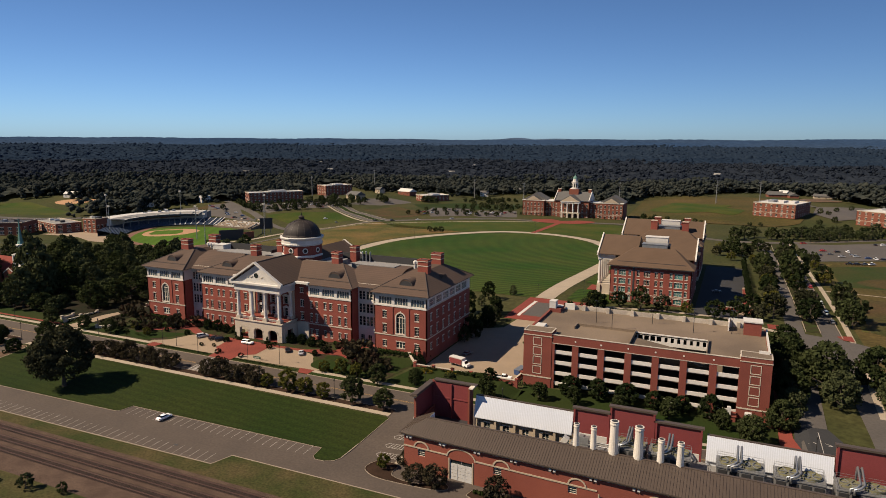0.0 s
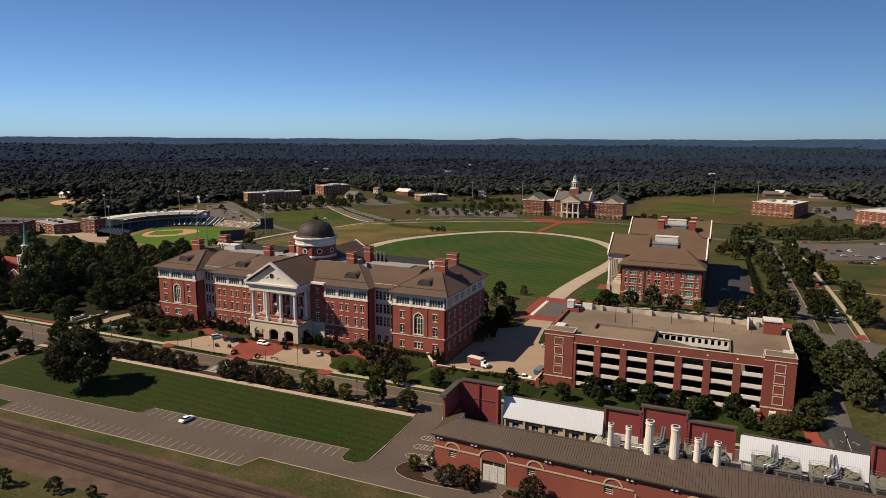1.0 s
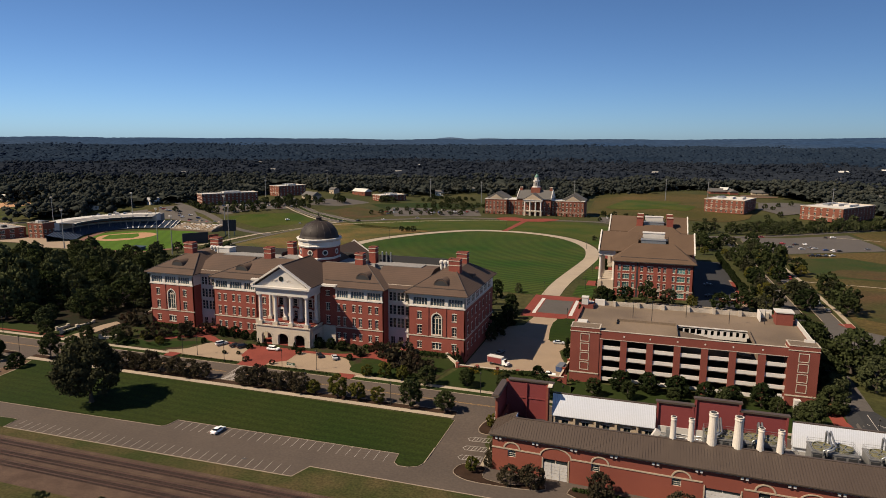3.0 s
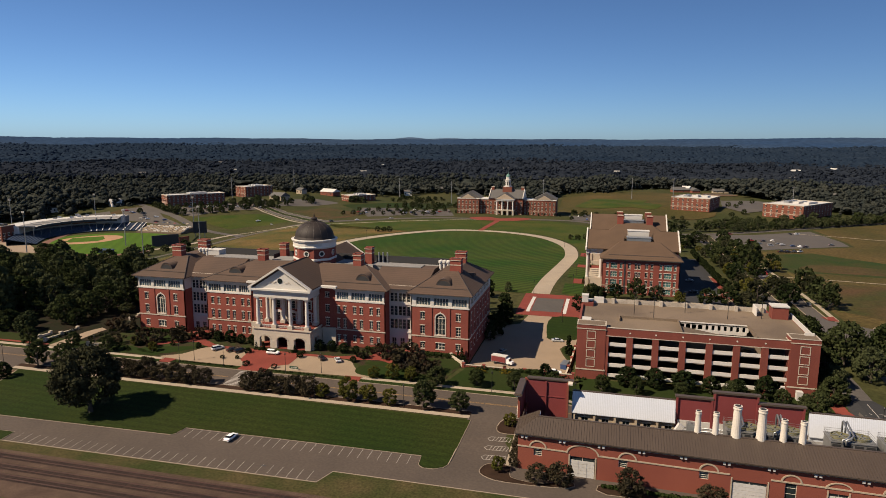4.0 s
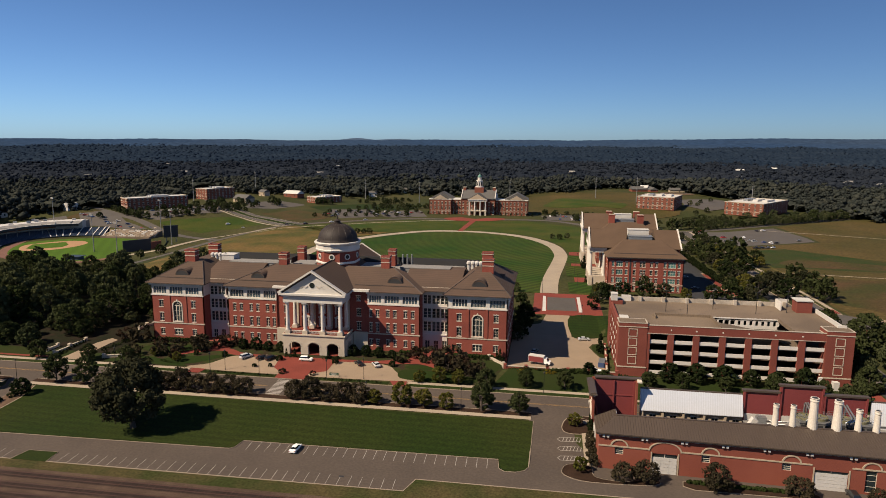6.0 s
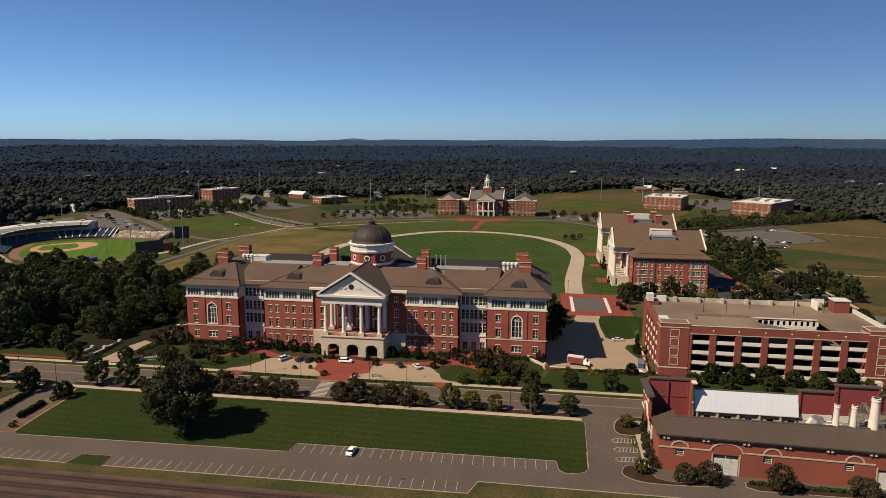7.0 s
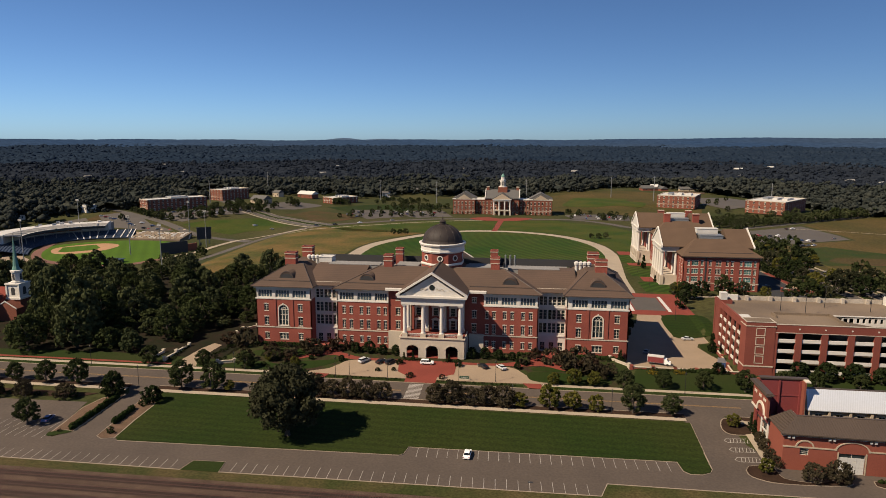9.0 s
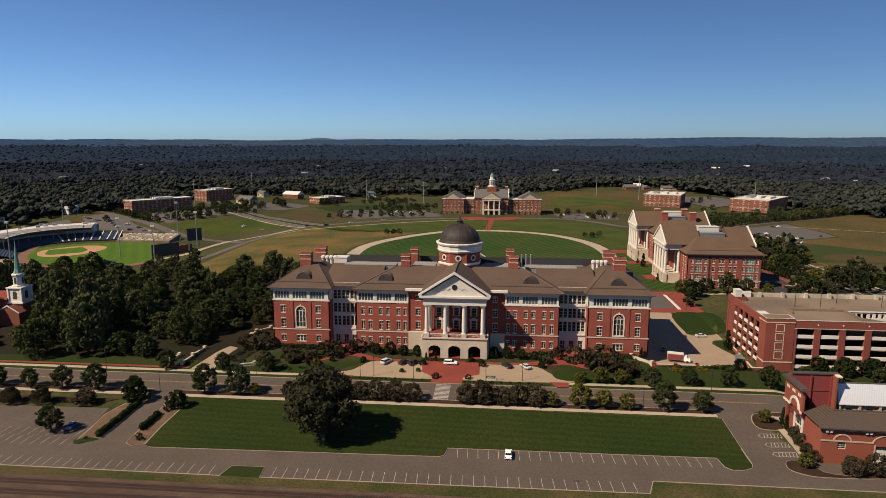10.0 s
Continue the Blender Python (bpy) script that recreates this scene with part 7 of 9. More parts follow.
# ---------------- ballpark ----------------
def ballpark():
    rnd = random.Random(4)
    x, y = -480, 470
    z = gz(x, y)
    lab = "ball field of bright mown turf with dirt infield"
    patch("ball_field", smooth_line([(-464, 411), (-434, 416), (-421, 440), (-428, 462), (-440, 492), (-460, 521), (-495, 523), (-525, 510), (-546, 481), (-530, 448), (-505, 422)], 5, True), FIELD, 0.3, lab, "sports field")
    patch("infield", smooth_line([(-520, 451), (-533, 472), (-522, 495), (-505, 503), (-490, 495), (-486, 475), (-493, 456), (-506, 447)], 5, True), DIRT, 0.34, "orange dirt infield of the ball field", "infield")
    patch("infield_grass", [(-519, 457), (-530, 477), (-512, 495), (-498, 481), (-495, 469), (-512, 455)], FIELD, 0.38, "square of turf inside the dirt infield", "sports field")
    patch("warning_track", band(smooth_line([(-556, 498), (-547, 478), (-530, 446), (-504, 419), (-464, 407), (-432, 411), (-417, 438)], 5), -3, 4), TRACK, 0.32, "orange dirt warning track", "track")
    patch("stadium_plaza", [(-612, 412), (-590, 440), (-566, 456), (-548, 446), (-520, 425), (-494, 404), (-530, 402), (-562, 414)], PAVE, 0.3, "beige paved forecourt of the ballpark", "plaza")
    # stands: curved bowl of seats under a pale roof
    root = thing("grandstand", -545, 490, z, "curved baseball grandstand with navy seats under a pale canopy roof", "grandstand")
    pts = smooth_line([(40, 46), (8, 32), (-8, 10), (-6, -20), (14, -52)], 6)
    rows = []
    for i, p in enumerate(pts):
        d = (Vector(pts[min(i + 1, len(pts) - 1)]) - Vector(pts[max(i - 1, 0)])).normalized()
        rows.append((p, Vector((d.y, -d.x))))

    def swept(prof, part_rows, closed=True):
        bm = bmesh.new()
        rr = [[bm.verts.new((p[0] + n.x * o, p[1] + n.y * o, zz)) for o, zz in prof] for p, n in part_rows]
        for u, v in zip(rr, rr[1:]):
            for k in range(len(prof) - (0 if closed else 1)):
                j = (k + 1) % len(prof)
                bm.faces.new((u[k], u[j], v[j], v[k]))
        if closed:
            bm.faces.new(rr[0]), bm.faces.new(rr[-1][::-1])
            bmesh.ops.recalc_face_normals(bm, faces=bm.faces)
        return bm

    tiers = [(0, 0.6), (0, 1.2)]
    for k in range(11):
        tiers += [(2 * (k + 1), 1.2 + 0.45 * k), (2 * (k + 1), 1.65 + 0.45 * k)]
    part("seating", swept(tiers + [(22, 0)], rows, False), NAVY, root, "navy blue stepped seating")
    roofed = rows[4:-5]
    part("front_canopy", swept([(7, 11.2), (20, 12.4), (20, 12.8), (7, 11.6)], roofed), FLATROOF, root, "pale grey canopy over the upper seats")
    part("fascia", swept([(6.6, 9.6), (6.9, 9.6), (6.9, 11.7), (6.6, 11.7)], roofed), DARK, root, "dark canopy fascia")
    part("canopy_edge", swept([(6.4, 11.7), (7.6, 11.7), (7.6, 11.95), (6.4, 11.95)], roofed), WHITE, root)
    part("roof_deck", swept([(20, 0), (20, 13.0), (33, 13.2), (33, 0)], roofed), PALEROOF, root, "white membrane roof over the concourse")
    part("rear_roof", swept([(33, 0), (33, 11.4), (46, 11.4), (46, 0)], roofed[:-4]), FLATROOF, root, "grey lower roof behind the stand")
    part("press_box", swept([(15, 7.6), (19.9, 7.6), (19.9, 11.0), (15, 11.0)], rows[7:-9]), BRICK_FAR, root, "brick press box")
    part("press_window", swept([(14.8, 8.2), (14.99, 8.2), (14.99, 10.4), (14.8, 10.4)], rows[7:-9]), GLASS, root, "dark press box windows")
    for i in range(1, len(roofed), 2):
        (px, py), n = roofed[i]
        part("roof_rib", boxes((7, 20, -0.15, 0.15, 12.1, 12.9)), STEEL, root, at=pose(px, py, 0, 0, 0, math.degrees(math.atan2(n.y, n.x))))
        part("column", boxes((8.2, 8.6, -0.2, 0.2, 2, 11.4)), STEEL, root, at=pose(px, py, 0, 0, 0, math.degrees(math.atan2(n.y, n.x))))
    for i in range(9):
        (px, py), n = roofed[rnd.randrange(1, len(roofed) - 5)]
        o = rnd.uniform(22, 42)
        part("roof_unit", boxes((-1.6, 1.6, -1.1, 1.1, 11.4, 14.6 + rnd.uniform(-0.5, 0.6))), PALEROOF if i % 2 else GREY_METAL, root, at=pose(px + n.x * o, py + n.y * o, 0, 0, 0, 40))
    for i in range(0, 9):
        (px, py), n = rows[i]
        part("aisle", prism(bmesh.new(), [(0, 1.3), (22, 6.2), (22, 6.35), (0, 1.45)], "y", -0.45, 0.45), PALEROOF, root, at=pose(px, py, 0, 0, 0, math.degrees(math.atan2(n.y, n.x))))
    # picnic terraces beyond the seats
    part("terrace", prism(bmesh.new(), [(36, 0), (36, 1.6), (58, 5.2), (58, 0)], "x", 44, 94), CONCRETE, root, "pale stepped terrace seating")
    for j in range(6):
        for i in range(11):
            if rnd.random() < 0.8:
                ux, uy = 45 + 4.4 * i + rnd.uniform(-0.6, 0.6), 37.5 + 3.5 * j
                part("terrace_table", boxes((ux, ux + rnd.uniform(2.2, 3.6), uy, uy + 0.9, 1.9 + 0.57 * j, 2.7 + 0.57 * j)), rnd.choice((PRECAST, CREAM, CREAM, PALEROOF)), root)
    for i in range(6):
        part("umbrella", lathe(bmesh.new(), [(1.7, 7.6), (0.1, 8.5)], 8, 50 + 7.5 * i, 58 + 2.5 * math.sin(i * 2)), (RED_PANEL, NAVY, CREAM)[i % 3], root)
    part("dugout", boxes((96, 106, -72, -66, 0, 2.6), (95, 107, -73, -65, 2.6, 2.9)), NAVY, root, "low dugout with dark roof")
    # batter's eye wall and scoreboard
    w = thing("outfield_screen", -428, 456, z, "dark green-black outfield screen wall", "wall")
    part("panel", boxes((0, 22, 0, 1.0, 0, 9.5)), DARK, w, at=pose(0, 0, 0, 0, 0, 51))
    part("frame", boxes((0, 34, -1.0, 0, 7.6, 8.4)), BLACK_STEEL, w, at=pose(-7, 62, 0, 0, 0, -64))
    part("brick_panel", boxes((0, 10, 0, 1.2, 0, 6)), BRICK_FAR, w, at=pose(12, 20, 0, 0, 0, 70))
    s = thing("scoreboard", -421, 514, z, "dark scoreboard on steel posts", "scoreboard")
    part("panel", boxes((-6, 6, -0.6, 0.6, 4.5, 14.5)), DARK, s, at=pose(0, 0, 0, 0, 0, 35))
    part("frame", boxes((-6.3, 6.3, -0.7, 0.7, 14.5, 15.2)), BLACK_STEEL, s, at=pose(0, 0, 0, 0, 0, 35))
    for xx in (-4, 4):
        part("post", boxes((xx - 0.3, xx + 0.3, -0.3, 0.3, 0, 4.5)), STEEL, s, at=pose(0, 0, 0, 0, 0, 35))
    # floodlight masts
    for i, (mx, my, h) in enumerate(((-506, 405, 32), (-453, 454, 30), (-460, 560, 32), (-412, 500, 30), (-560, 540, 34), (-590, 470, 34), (-400, 410, 30))):
        m = thing("floodlight_mast", mx, my, gz(mx, my), "tall grey steel floodlight mast", "floodlight", "floodlights of the ballpark")
        part("pole", tube(bmesh.new(), [(0, 0, 0), (0, 0, h)], [0.45, 0.2], 8), STEEL, m)
        part("lamp_rack", boxes((-1.5, 1.5, -0.15, 0.15, h, h + 0.2), (-1.5, 1.5, -0.15, 0.15, h + 0.9, h + 1.1)), STEEL, m)
        part("lamp_head", boxes(*[(-1.45 + 0.6 * k, -1.05 + 0.6 * k, -0.3, 0.2, h + 0.25 + 0.9 * j, h + 0.7 + 0.9 * j) for k in range(5) for j in range(2)]), WHITE, m)
    # entrance buildings at the west of the park
    for ex, ey, w_, d_, h_, rz, flat in ((-622, 438, 52, 24, 9.5, -14, FLATROOF), (-578, 447, 17, 15, 14, 4, FLATROOF), (-646, 402, 44, 30, 12, 30, DARK), (-668, 366, 44, 26, 10, 30, DARK)):
        b = thing("stadium_building", ex, ey, gz(ex, ey), "brick stadium building with flat roof and stone bands", "building", rz=rz)
        n = max(3, int(w_ / 6.5))
        facade(b, "wall", (-w_ / 2, -d_ / 2), (w_ / 2, -d_ / 2), 0, h_, [(w_ * (k + 0.25) / n, w_ * (k + 0.75) / n, z0, z0 + 2.4, "far") for k in range(n) for z0 in ((1.2, 5.4) if h_ < 13 else (1.2, 5.4, 9.6))], BRICK_FAR)
        facade(b, "wall", (w_ / 2, -d_ / 2), (w_ / 2, d_ / 2), 0, h_, [(d_ * (k + 0.25) / 3, d_ * (k + 0.75) / 3, z0, z0 + 2.4, "far") for k in range(3) for z0 in (1.2, 5.4)], BRICK_FAR)
        part("rear_wall", boxes((-w_ / 2, w_ / 2, d_ / 2 - 0.4, d_ / 2, 0, h_), (-w_ / 2, -w_ / 2 + 0.4, -d_ / 2 + 0.4, d_ / 2, 0, h_)), BRICK_FAR, b)
        part("flat_roof", boxes((-w_ / 2 + 0.4, w_ / 2 - 0.4, -d_ / 2 + 0.4, d_ / 2 - 0.4, h_ - 0.6, h_ - 0.2)), flat, b)
        part("coping", boxes((-w_ / 2 - 0.2, w_ / 2 + 0.2, -d_ / 2 - 0.2, -d_ / 2 + 0.4, h_, h_ + 0.5), (-w_ / 2 - 0.2, w_ / 2 + 0.2, d_ / 2 - 0.4, d_ / 2 + 0.2, h_, h_ + 0.5), (w_ / 2 - 0.4, w_ / 2 + 0.2, -d_ / 2 + 0.4, d_ / 2 - 0.4, h_, h_ + 0.5), (-w_ / 2 - 0.2, -w_ / 2 + 0.4, -d_ / 2 + 0.4, d_ / 2 - 0.4, h_, h_ + 0.5)), STONE, b)
        for k in range(3):
            part("roof_unit", boxes((-w_ * 0.3 + w_ * 0.25 * k, -w_ * 0.3 + w_ * 0.25 * k + 3, -2, 2, h_ - 0.2, h_ + 1.8)), (PALEROOF, GREY_METAL, DARK)[k], b)


ballpark()


# ---------------- church ----------------
def church():
    x, y = -360.8, 231.3
    root = thing("church", x, y, gz(x, y), "brick church with white steeple and green copper spire", "church")
    part("tower", boxes((-3.4, 3.4, -3.4, 3.4, 0, 8.6)), BRICK_FAR, root)
    part("tower_cornice", boxes((-3.9, 3.9, -3.9, 3.9, 8.6, 9.3)), WHITE, root)
    bel = part("belfry", boxes((-3.0, 3.0, -3.0, 3.0, 9.3, 15.0), (-3.5, 3.5, -3.5, 3.5, 15.0, 15.6)), WHITE, root)
    part("corner_pier", boxes(*[(sx * 3.0 - 0.35, sx * 3.0 + 0.35, sy * 3.0 - 0.35, sy * 3.0 + 0.35, 9.3, 15.0) for sx in (-1, 1) for sy in (-1, 1)]), WHITE, bel)
    for m in (pose(0, 0, 0), pose(0, 0, 0, 0, 0, 90)):
        lv = boxes((-0.9, 0.9, -3.06, -2.98, 10.4, 13.0))
        arch_fill = [(-0.9 * math.cos(math.pi * k / 8), 13.0 + 0.9 * math.sin(math.pi * k / 8)) for k in range(9)]
        prism(lv, arch_fill, "y", -3.06, -2.98)
        part("louvre", lv, DARK, bel, at=m)
    lan = part("lantern", lathe(bmesh.new(), [(2.6, 15.6), (2.6, 16.2), (2.1, 16.3), (2.1, 20.2), (2.5, 20.4), (2.5, 21.0), (1.6, 21.3)], 8, turn=math.pi / 8), WHITE, root, "white octagonal lantern stage")
    # No hole here: dark panels imitate the shade within the lantern.
    part("opening", boxes((-0.5, 0.5, -2.02, -1.92, 17.0, 19.6), (1.92, 2.02, -0.5, 0.5, 17.0, 19.6)), DARK, lan)
    part("spire", lathe(bmesh.new(), [(1.7, 21.3), (1.15, 23.0), (0.6, 29), (0.12, 35.2), (0.05, 35.4)], 8), GREEN_COPPER, root)
    part("finial", tube(bmesh.new(), [(0, 0, 35.3), (0, 0, 37.6)], 0.07, 6), STEEL, root)
    part("nave", boxes((-28, -3.4, -7, 7, 0, 7.4)), BRICK_FAR, root)
    part("roof", prism(bmesh.new(), [(-7.6, 7.4), (-7.6, 7.8), (0, 13.4), (7.6, 7.8), (7.6, 7.4)], "x", -28.5, -3.2), BRICKPAVE, root, "reddish brown pitched roof")
    part("gable", prism(bmesh.new(), [(-5, 0), (-5, 5.6), (0, 8.6), (5, 5.6), (5, 0)], "y", -8, -3.4), BRICK_FAR, root)
    part("gable_trim", prism(bmesh.new(), [(-5.3, 5.4), (-5.3, 5.9), (0, 9.1), (5.3, 5.9), (5.3, 5.4), (0, 8.6)], "y", -8.2, -7.98), WHITE, root)
    for i in range(4):
        part("window", boxes((-8 - 5.2 * i, -6.4 - 5.2 * i, -7.08, -6.98, 2, 6)), GLASS, root)


church()


# ---------------- pylons behind the campus ----------------
for i, (x, y, h) in enumerate(((-262, 860, 30), (-140, 900, 32), (30, 880, 34), (-20, 930, 30), (152, 800, 34), (-520, 900, 34), (-540, 760, 30), (-350, 900, 30))):
    p = thing("transmission_pole", x, y, gz(x, y), "tall thin grey steel power pole", "power pole", "power poles behind the campus")
    part("shaft", tube(bmesh.new(), [(0, 0, 0), (0, 0, h)], [0.55, 0.25], 7), STEEL, p)
    for z in (h - 2, h - 6):
        part("arm", boxes((-2.2, 2.2, -0.12, 0.12, z, z + 0.25)), STEEL, p)
# ---------------- trees and shrubs ----------------
def leaf_cloud(centres, radii, per, leaf, rng, squash=0.75, scatter=0.55):
    """Quads scattered in soft clumps: vertices and faces as arrays."""
    n = len(centres) * per
    c = np.repeat(np.asarray(centres), per, axis=0)
    r = np.repeat(np.asarray(radii), per)[:, None]
    d = rng.normal(size=(n, 3))
    d /= np.linalg.norm(d, axis=1)[:, None]
    d[:, 2] *= squash
    p = c + d * r * rng.uniform(0.55, 1.05, (n, 1))
    # leaves face mostly outwards from their clump, with scatter
    nrm = d + rng.normal(size=(n, 3)) * scatter
    nrm /= np.linalg.norm(nrm, axis=1)[:, None]
    u = np.cross(nrm, rng.normal(size=(n, 3)))
    u /= np.linalg.norm(u, axis=1)[:, None]
    w = np.cross(nrm, u)
    s = leaf * rng.uniform(0.6, 1.3, (n, 1))
    v = np.stack([p - u * s - w * s * 0.7, p + u * s - w * s * 0.5, p + u * s * 0.8 + w * s * 0.8, p - u * s * 0.7 + w * s * 0.6], axis=1).reshape(-1, 3)
    return v


def cloud_mesh(name, v, mat):
    me = bpy.data.meshes.new(name)
    n = len(v)
    me.vertices.add(n)
    me.vertices.foreach_set("co", v.astype(np.float32).ravel())
    me.loops.add(n)
    me.loops.foreach_set("vertex_index", np.arange(n, dtype=np.int32))
    me.polygons.add(n // 4)
    me.polygons.foreach_set("loop_start", np.arange(0, n, 4, dtype=np.int32))
    me.update(calc_edges=True)
    me.materials.append(mat)
    return me


def crown_points(rng, n, h0, h1, r, shape):
    """Clump centres and sizes for a crown between two heights. shape: 0 round, 1 cone, 2 broad dome."""
    cs, rs = [], []
    lobes = rng.uniform(0.78, 1.15, 9)
    for i in range(n):
        t = rng.uniform(0.03, 1)
        if shape == 1:
            rad = r * (1 - t) ** 0.8 + 0.15
        elif shape == 2:
            rad = r * math.sqrt(max(0.02, 1 - t ** 2.4)) * (0.72 + 0.28 * min(1, t * 4))
        else:
            rad = r * math.sqrt(max(0.02, 1 - (2 * t - 0.85) ** 2 / 1.35))
        a = rng.uniform(0, 2 * math.pi)
        k = lobes[int(a / (2 * math.pi) * 9) % 9] * rng.uniform(0.55, 0.98) ** 0.6
        cs.append((math.cos(a) * rad * k, math.sin(a) * rad * k, h0 + (h1 - h0) * t))
        rs.append(r * rng.uniform(0.17, 0.3))
    return cs, rs


def grow(name, seed, height, r, bare, clumps, per, leaf, mat, shape, label, category, group="", stems=1, scatter=0.4):
    """A tree with tapered trunk, limbs and a crown of leaf clumps."""
    rng = np.random.default_rng(seed)
    root = thing(name, 0, 0, 0, label, category, group)
    cs, rs = crown_points(rng, clumps, bare, height - r * 0.15, r, shape)
    tk = bmesh.new()
    for s in range(stems):
        a = 2 * math.pi * s / stems
        off = 0.0 if stems == 1 else r * 0.12
        lean = 0.0 if stems == 1 else r * 0.35
        base = Vector((math.cos(a) * off, math.sin(a) * off, -0.3))
        top = Vector((math.cos(a) * (off + lean), math.sin(a) * (off + lean), height * 0.72))
        g = height * (0.03 if stems == 1 else 0.012)
        tube(tk, [base, base.lerp(top, 0.12) + Vector((0, 0, 0.1)), base.lerp(top, 0.5), top], [g * 1.5, g, g * 0.75, g * 0.2], 7)
    for i in range(0, min(len(cs), 9 if height < 12 else 16)):
        c = Vector(cs[i])
        st = Vector((c.x * 0.05, c.y * 0.05, max(bare * 0.75, c.z - r * 0.8)))
        tube(tk, [st, st.lerp(c, 0.5) + Vector((0, 0, -0.05 * r)), c], [height * 0.012, height * 0.008, height * 0.003], 5)
    part("trunk", tk, BARK, root)
    crown = new("crown", cloud_mesh("crown", leaf_cloud(cs, rs, per, leaf, rng, 0.75, scatter), mat))
    crown.parent = root
    return root


def stand(ob, x, y, size=1.0, turn=None, tall=1.0):
    m = pose(x, y, gz(x, y) + 0.1, 0, 0, random.uniform(0, 360) if turn is None else turn) @ Matrix.Diagonal((size, size, size * tall, 1))
    return m


def plant_all(protos, spots, spread=0.15, tall=0.1):
    """Puts the prototypes in turn at the spots; the first takes its own spot, the rest are copies."""
    used = set()
    for i, (x, y, *rest) in enumerate(spots):
        p = protos[i % len(protos)]
        m = stand(p, x, y, (rest[0] if rest else 1.0) * random.uniform(1 - spread, 1 + spread), None, random.uniform(1 - tall, 1 + tall))
        if p.name in used:
            copy_thing(p, m)
        else:
            p.matrix_basis = m
            used.add(p.name)


random.seed(5)
oak = grow("oak_tree", 3, 20.6, 10.2, 5.0, 115, 150, 0.34, LONE_OAK, 2, "large spreading dark green oak standing alone on the lawn", "tree")
oak.matrix_basis = stand(oak, -201.6, 139.0, 1.0, 0)

woods = [grow("woodland_tree", 20 + i, 14.0 + 1.9 * i, 7.0 + 0.6 * i, 2.0, 90, 22, 0.6, (OAK, MAPLE, OAK, MAPLE)[i], 2, "tall dense green tree in the wood", "tree", "woodland west of the domed building", 1, 0.25) for i in range(4)]
spots = []
edge = lambda y: lerp(y, [186, 200, 214, 238, 264, 300, 330], [-281, -279, -272, -262, -252, -248, -255])
for j in range(12):
    for i in range(15):
        y = 193 + 12.0 * j + random.uniform(-3.5, 3.5)
        x = edge(y) - 5.5 - 12.2 * i + random.uniform(-4, 4)
        if y > 330 or x < -430 or (math.hypot(x + 359, y - 229) < 9) or (-390 < x < -358 and 219 < y < 239) or (-366 < x < -352 and y < 229 and y > 205 and random.random() < 0.8) or (x < -362 and y < 205):
            continue
        spots.append((x, y, 0.82 if j < 2 else (1.0 if y < 262 else 0.78)))
spots += [(-334, 218, 1.32), (-344, 224, 1.25), (-324, 212, 1.3), (-337, 209, 1.15), (-312, 205, 1.1), (-327, 228, 1.3), (-316, 220, 1.25), (-257, 237, 0.8), (-253, 246, 0.8), (-251, 256, 0.75), (-263, 228, 0.8), (-270, 207, 0.65)]
plant_all(woods, spots, 0.24, 0.2)

street = [grow("street_tree", 40 + i, 7.4, 2.9, 1.1, 74, 38, 0.21, MAPLE, 0, "round-headed green street tree in the planting strip", "tree", "street trees") for i in range(3)]
plant_all(street, [(-306.5, 164, 1.05), (-295, 164, 1.05), (-283.8, 164.4, 1.1), (-268.4, 160.6, 1.15), (-247.3, 164.9, 1.05), (-236.3, 164.9, 1.05), (-318, 164, 1.05), (-330, 164, 1.05), (-278.7, 135.9, 1.0),
                   (-249.4, 183.4, 1.0), (-234, 183.4, 1.0), (-269.4, 182.6, 0.95), (-93.1, 164.8, 0.98), (-104.3, 164.8, 1.0), (-104.4, 181, 0.95), (-91.7, 184.2, 0.88), (-79.3, 184.2, 0.88), (-66.6, 184, 0.85),
                   (-41.2, 193.8, 0.85), (-27.3, 194.5, 0.85), (-12.7, 195, 0.85), (2, 194, 0.85), (-52, 193, 0.8), (9.6, 187, 1.0)])
round_dark = [grow("holly_tree", 60 + i, 7.0, 3.1, 0.6, 84, 26, 0.27, HOLLY, 0, "dense dark evergreen tree with rounded crown", "tree", "dark evergreens") for i in range(2)]
plant_all(round_dark, [(-43.6, 201), (-34.9, 201), (-26.1, 201.3), (-17.8, 201), (-9.6, 201), (-1.6, 200), (-199.2, 203.2, 0.56), (-194, 203, 0.56), (-188.8, 202.4, 0.58), (-183.8, 202, 0.56), (-155.8, 202.6, 0.58), (-151, 203, 0.56), (-145.8, 202, 0.6), (-141.1, 202.3, 0.5), (-251.2, 154.2, 0.95), (-266.2, 156.6, 0.9), (-71, 199, 0.6)])
yellowish = [grow("young_tree", 70 + i, 5.0, 2.2, 0.8, 44, 30, 0.22, YELLOWING, 0, "young tree with yellowing leaves", "tree", "yellowing young trees") for i in range(2)]
plant_all(yellowish, [(-115, 164.8, 0.95), (-121.9, 164.9, 1.2), (-128.9, 164.8, 1.25), (-137.6, 164.9, 0.95), (-120.2, 183.2, 0.95), (-113.9, 183, 0.95), (-127, 182.8, 0.75), (-231, 165, 0.7), (-217, 187, 0.7), (-228, 191, 0.7), (-77.2, 160, 0.9), (-76.6, 135, 0.6)])
myrtle = [grow("crape_myrtle", 80 + i, 7.5, 4.0, 1.0, 76, 24, 0.28, MYRTLE, 0, "spreading multi-stemmed myrtle with purplish brown leaves", "tree", "row of myrtles along the pavement", 4) for i in range(3)]
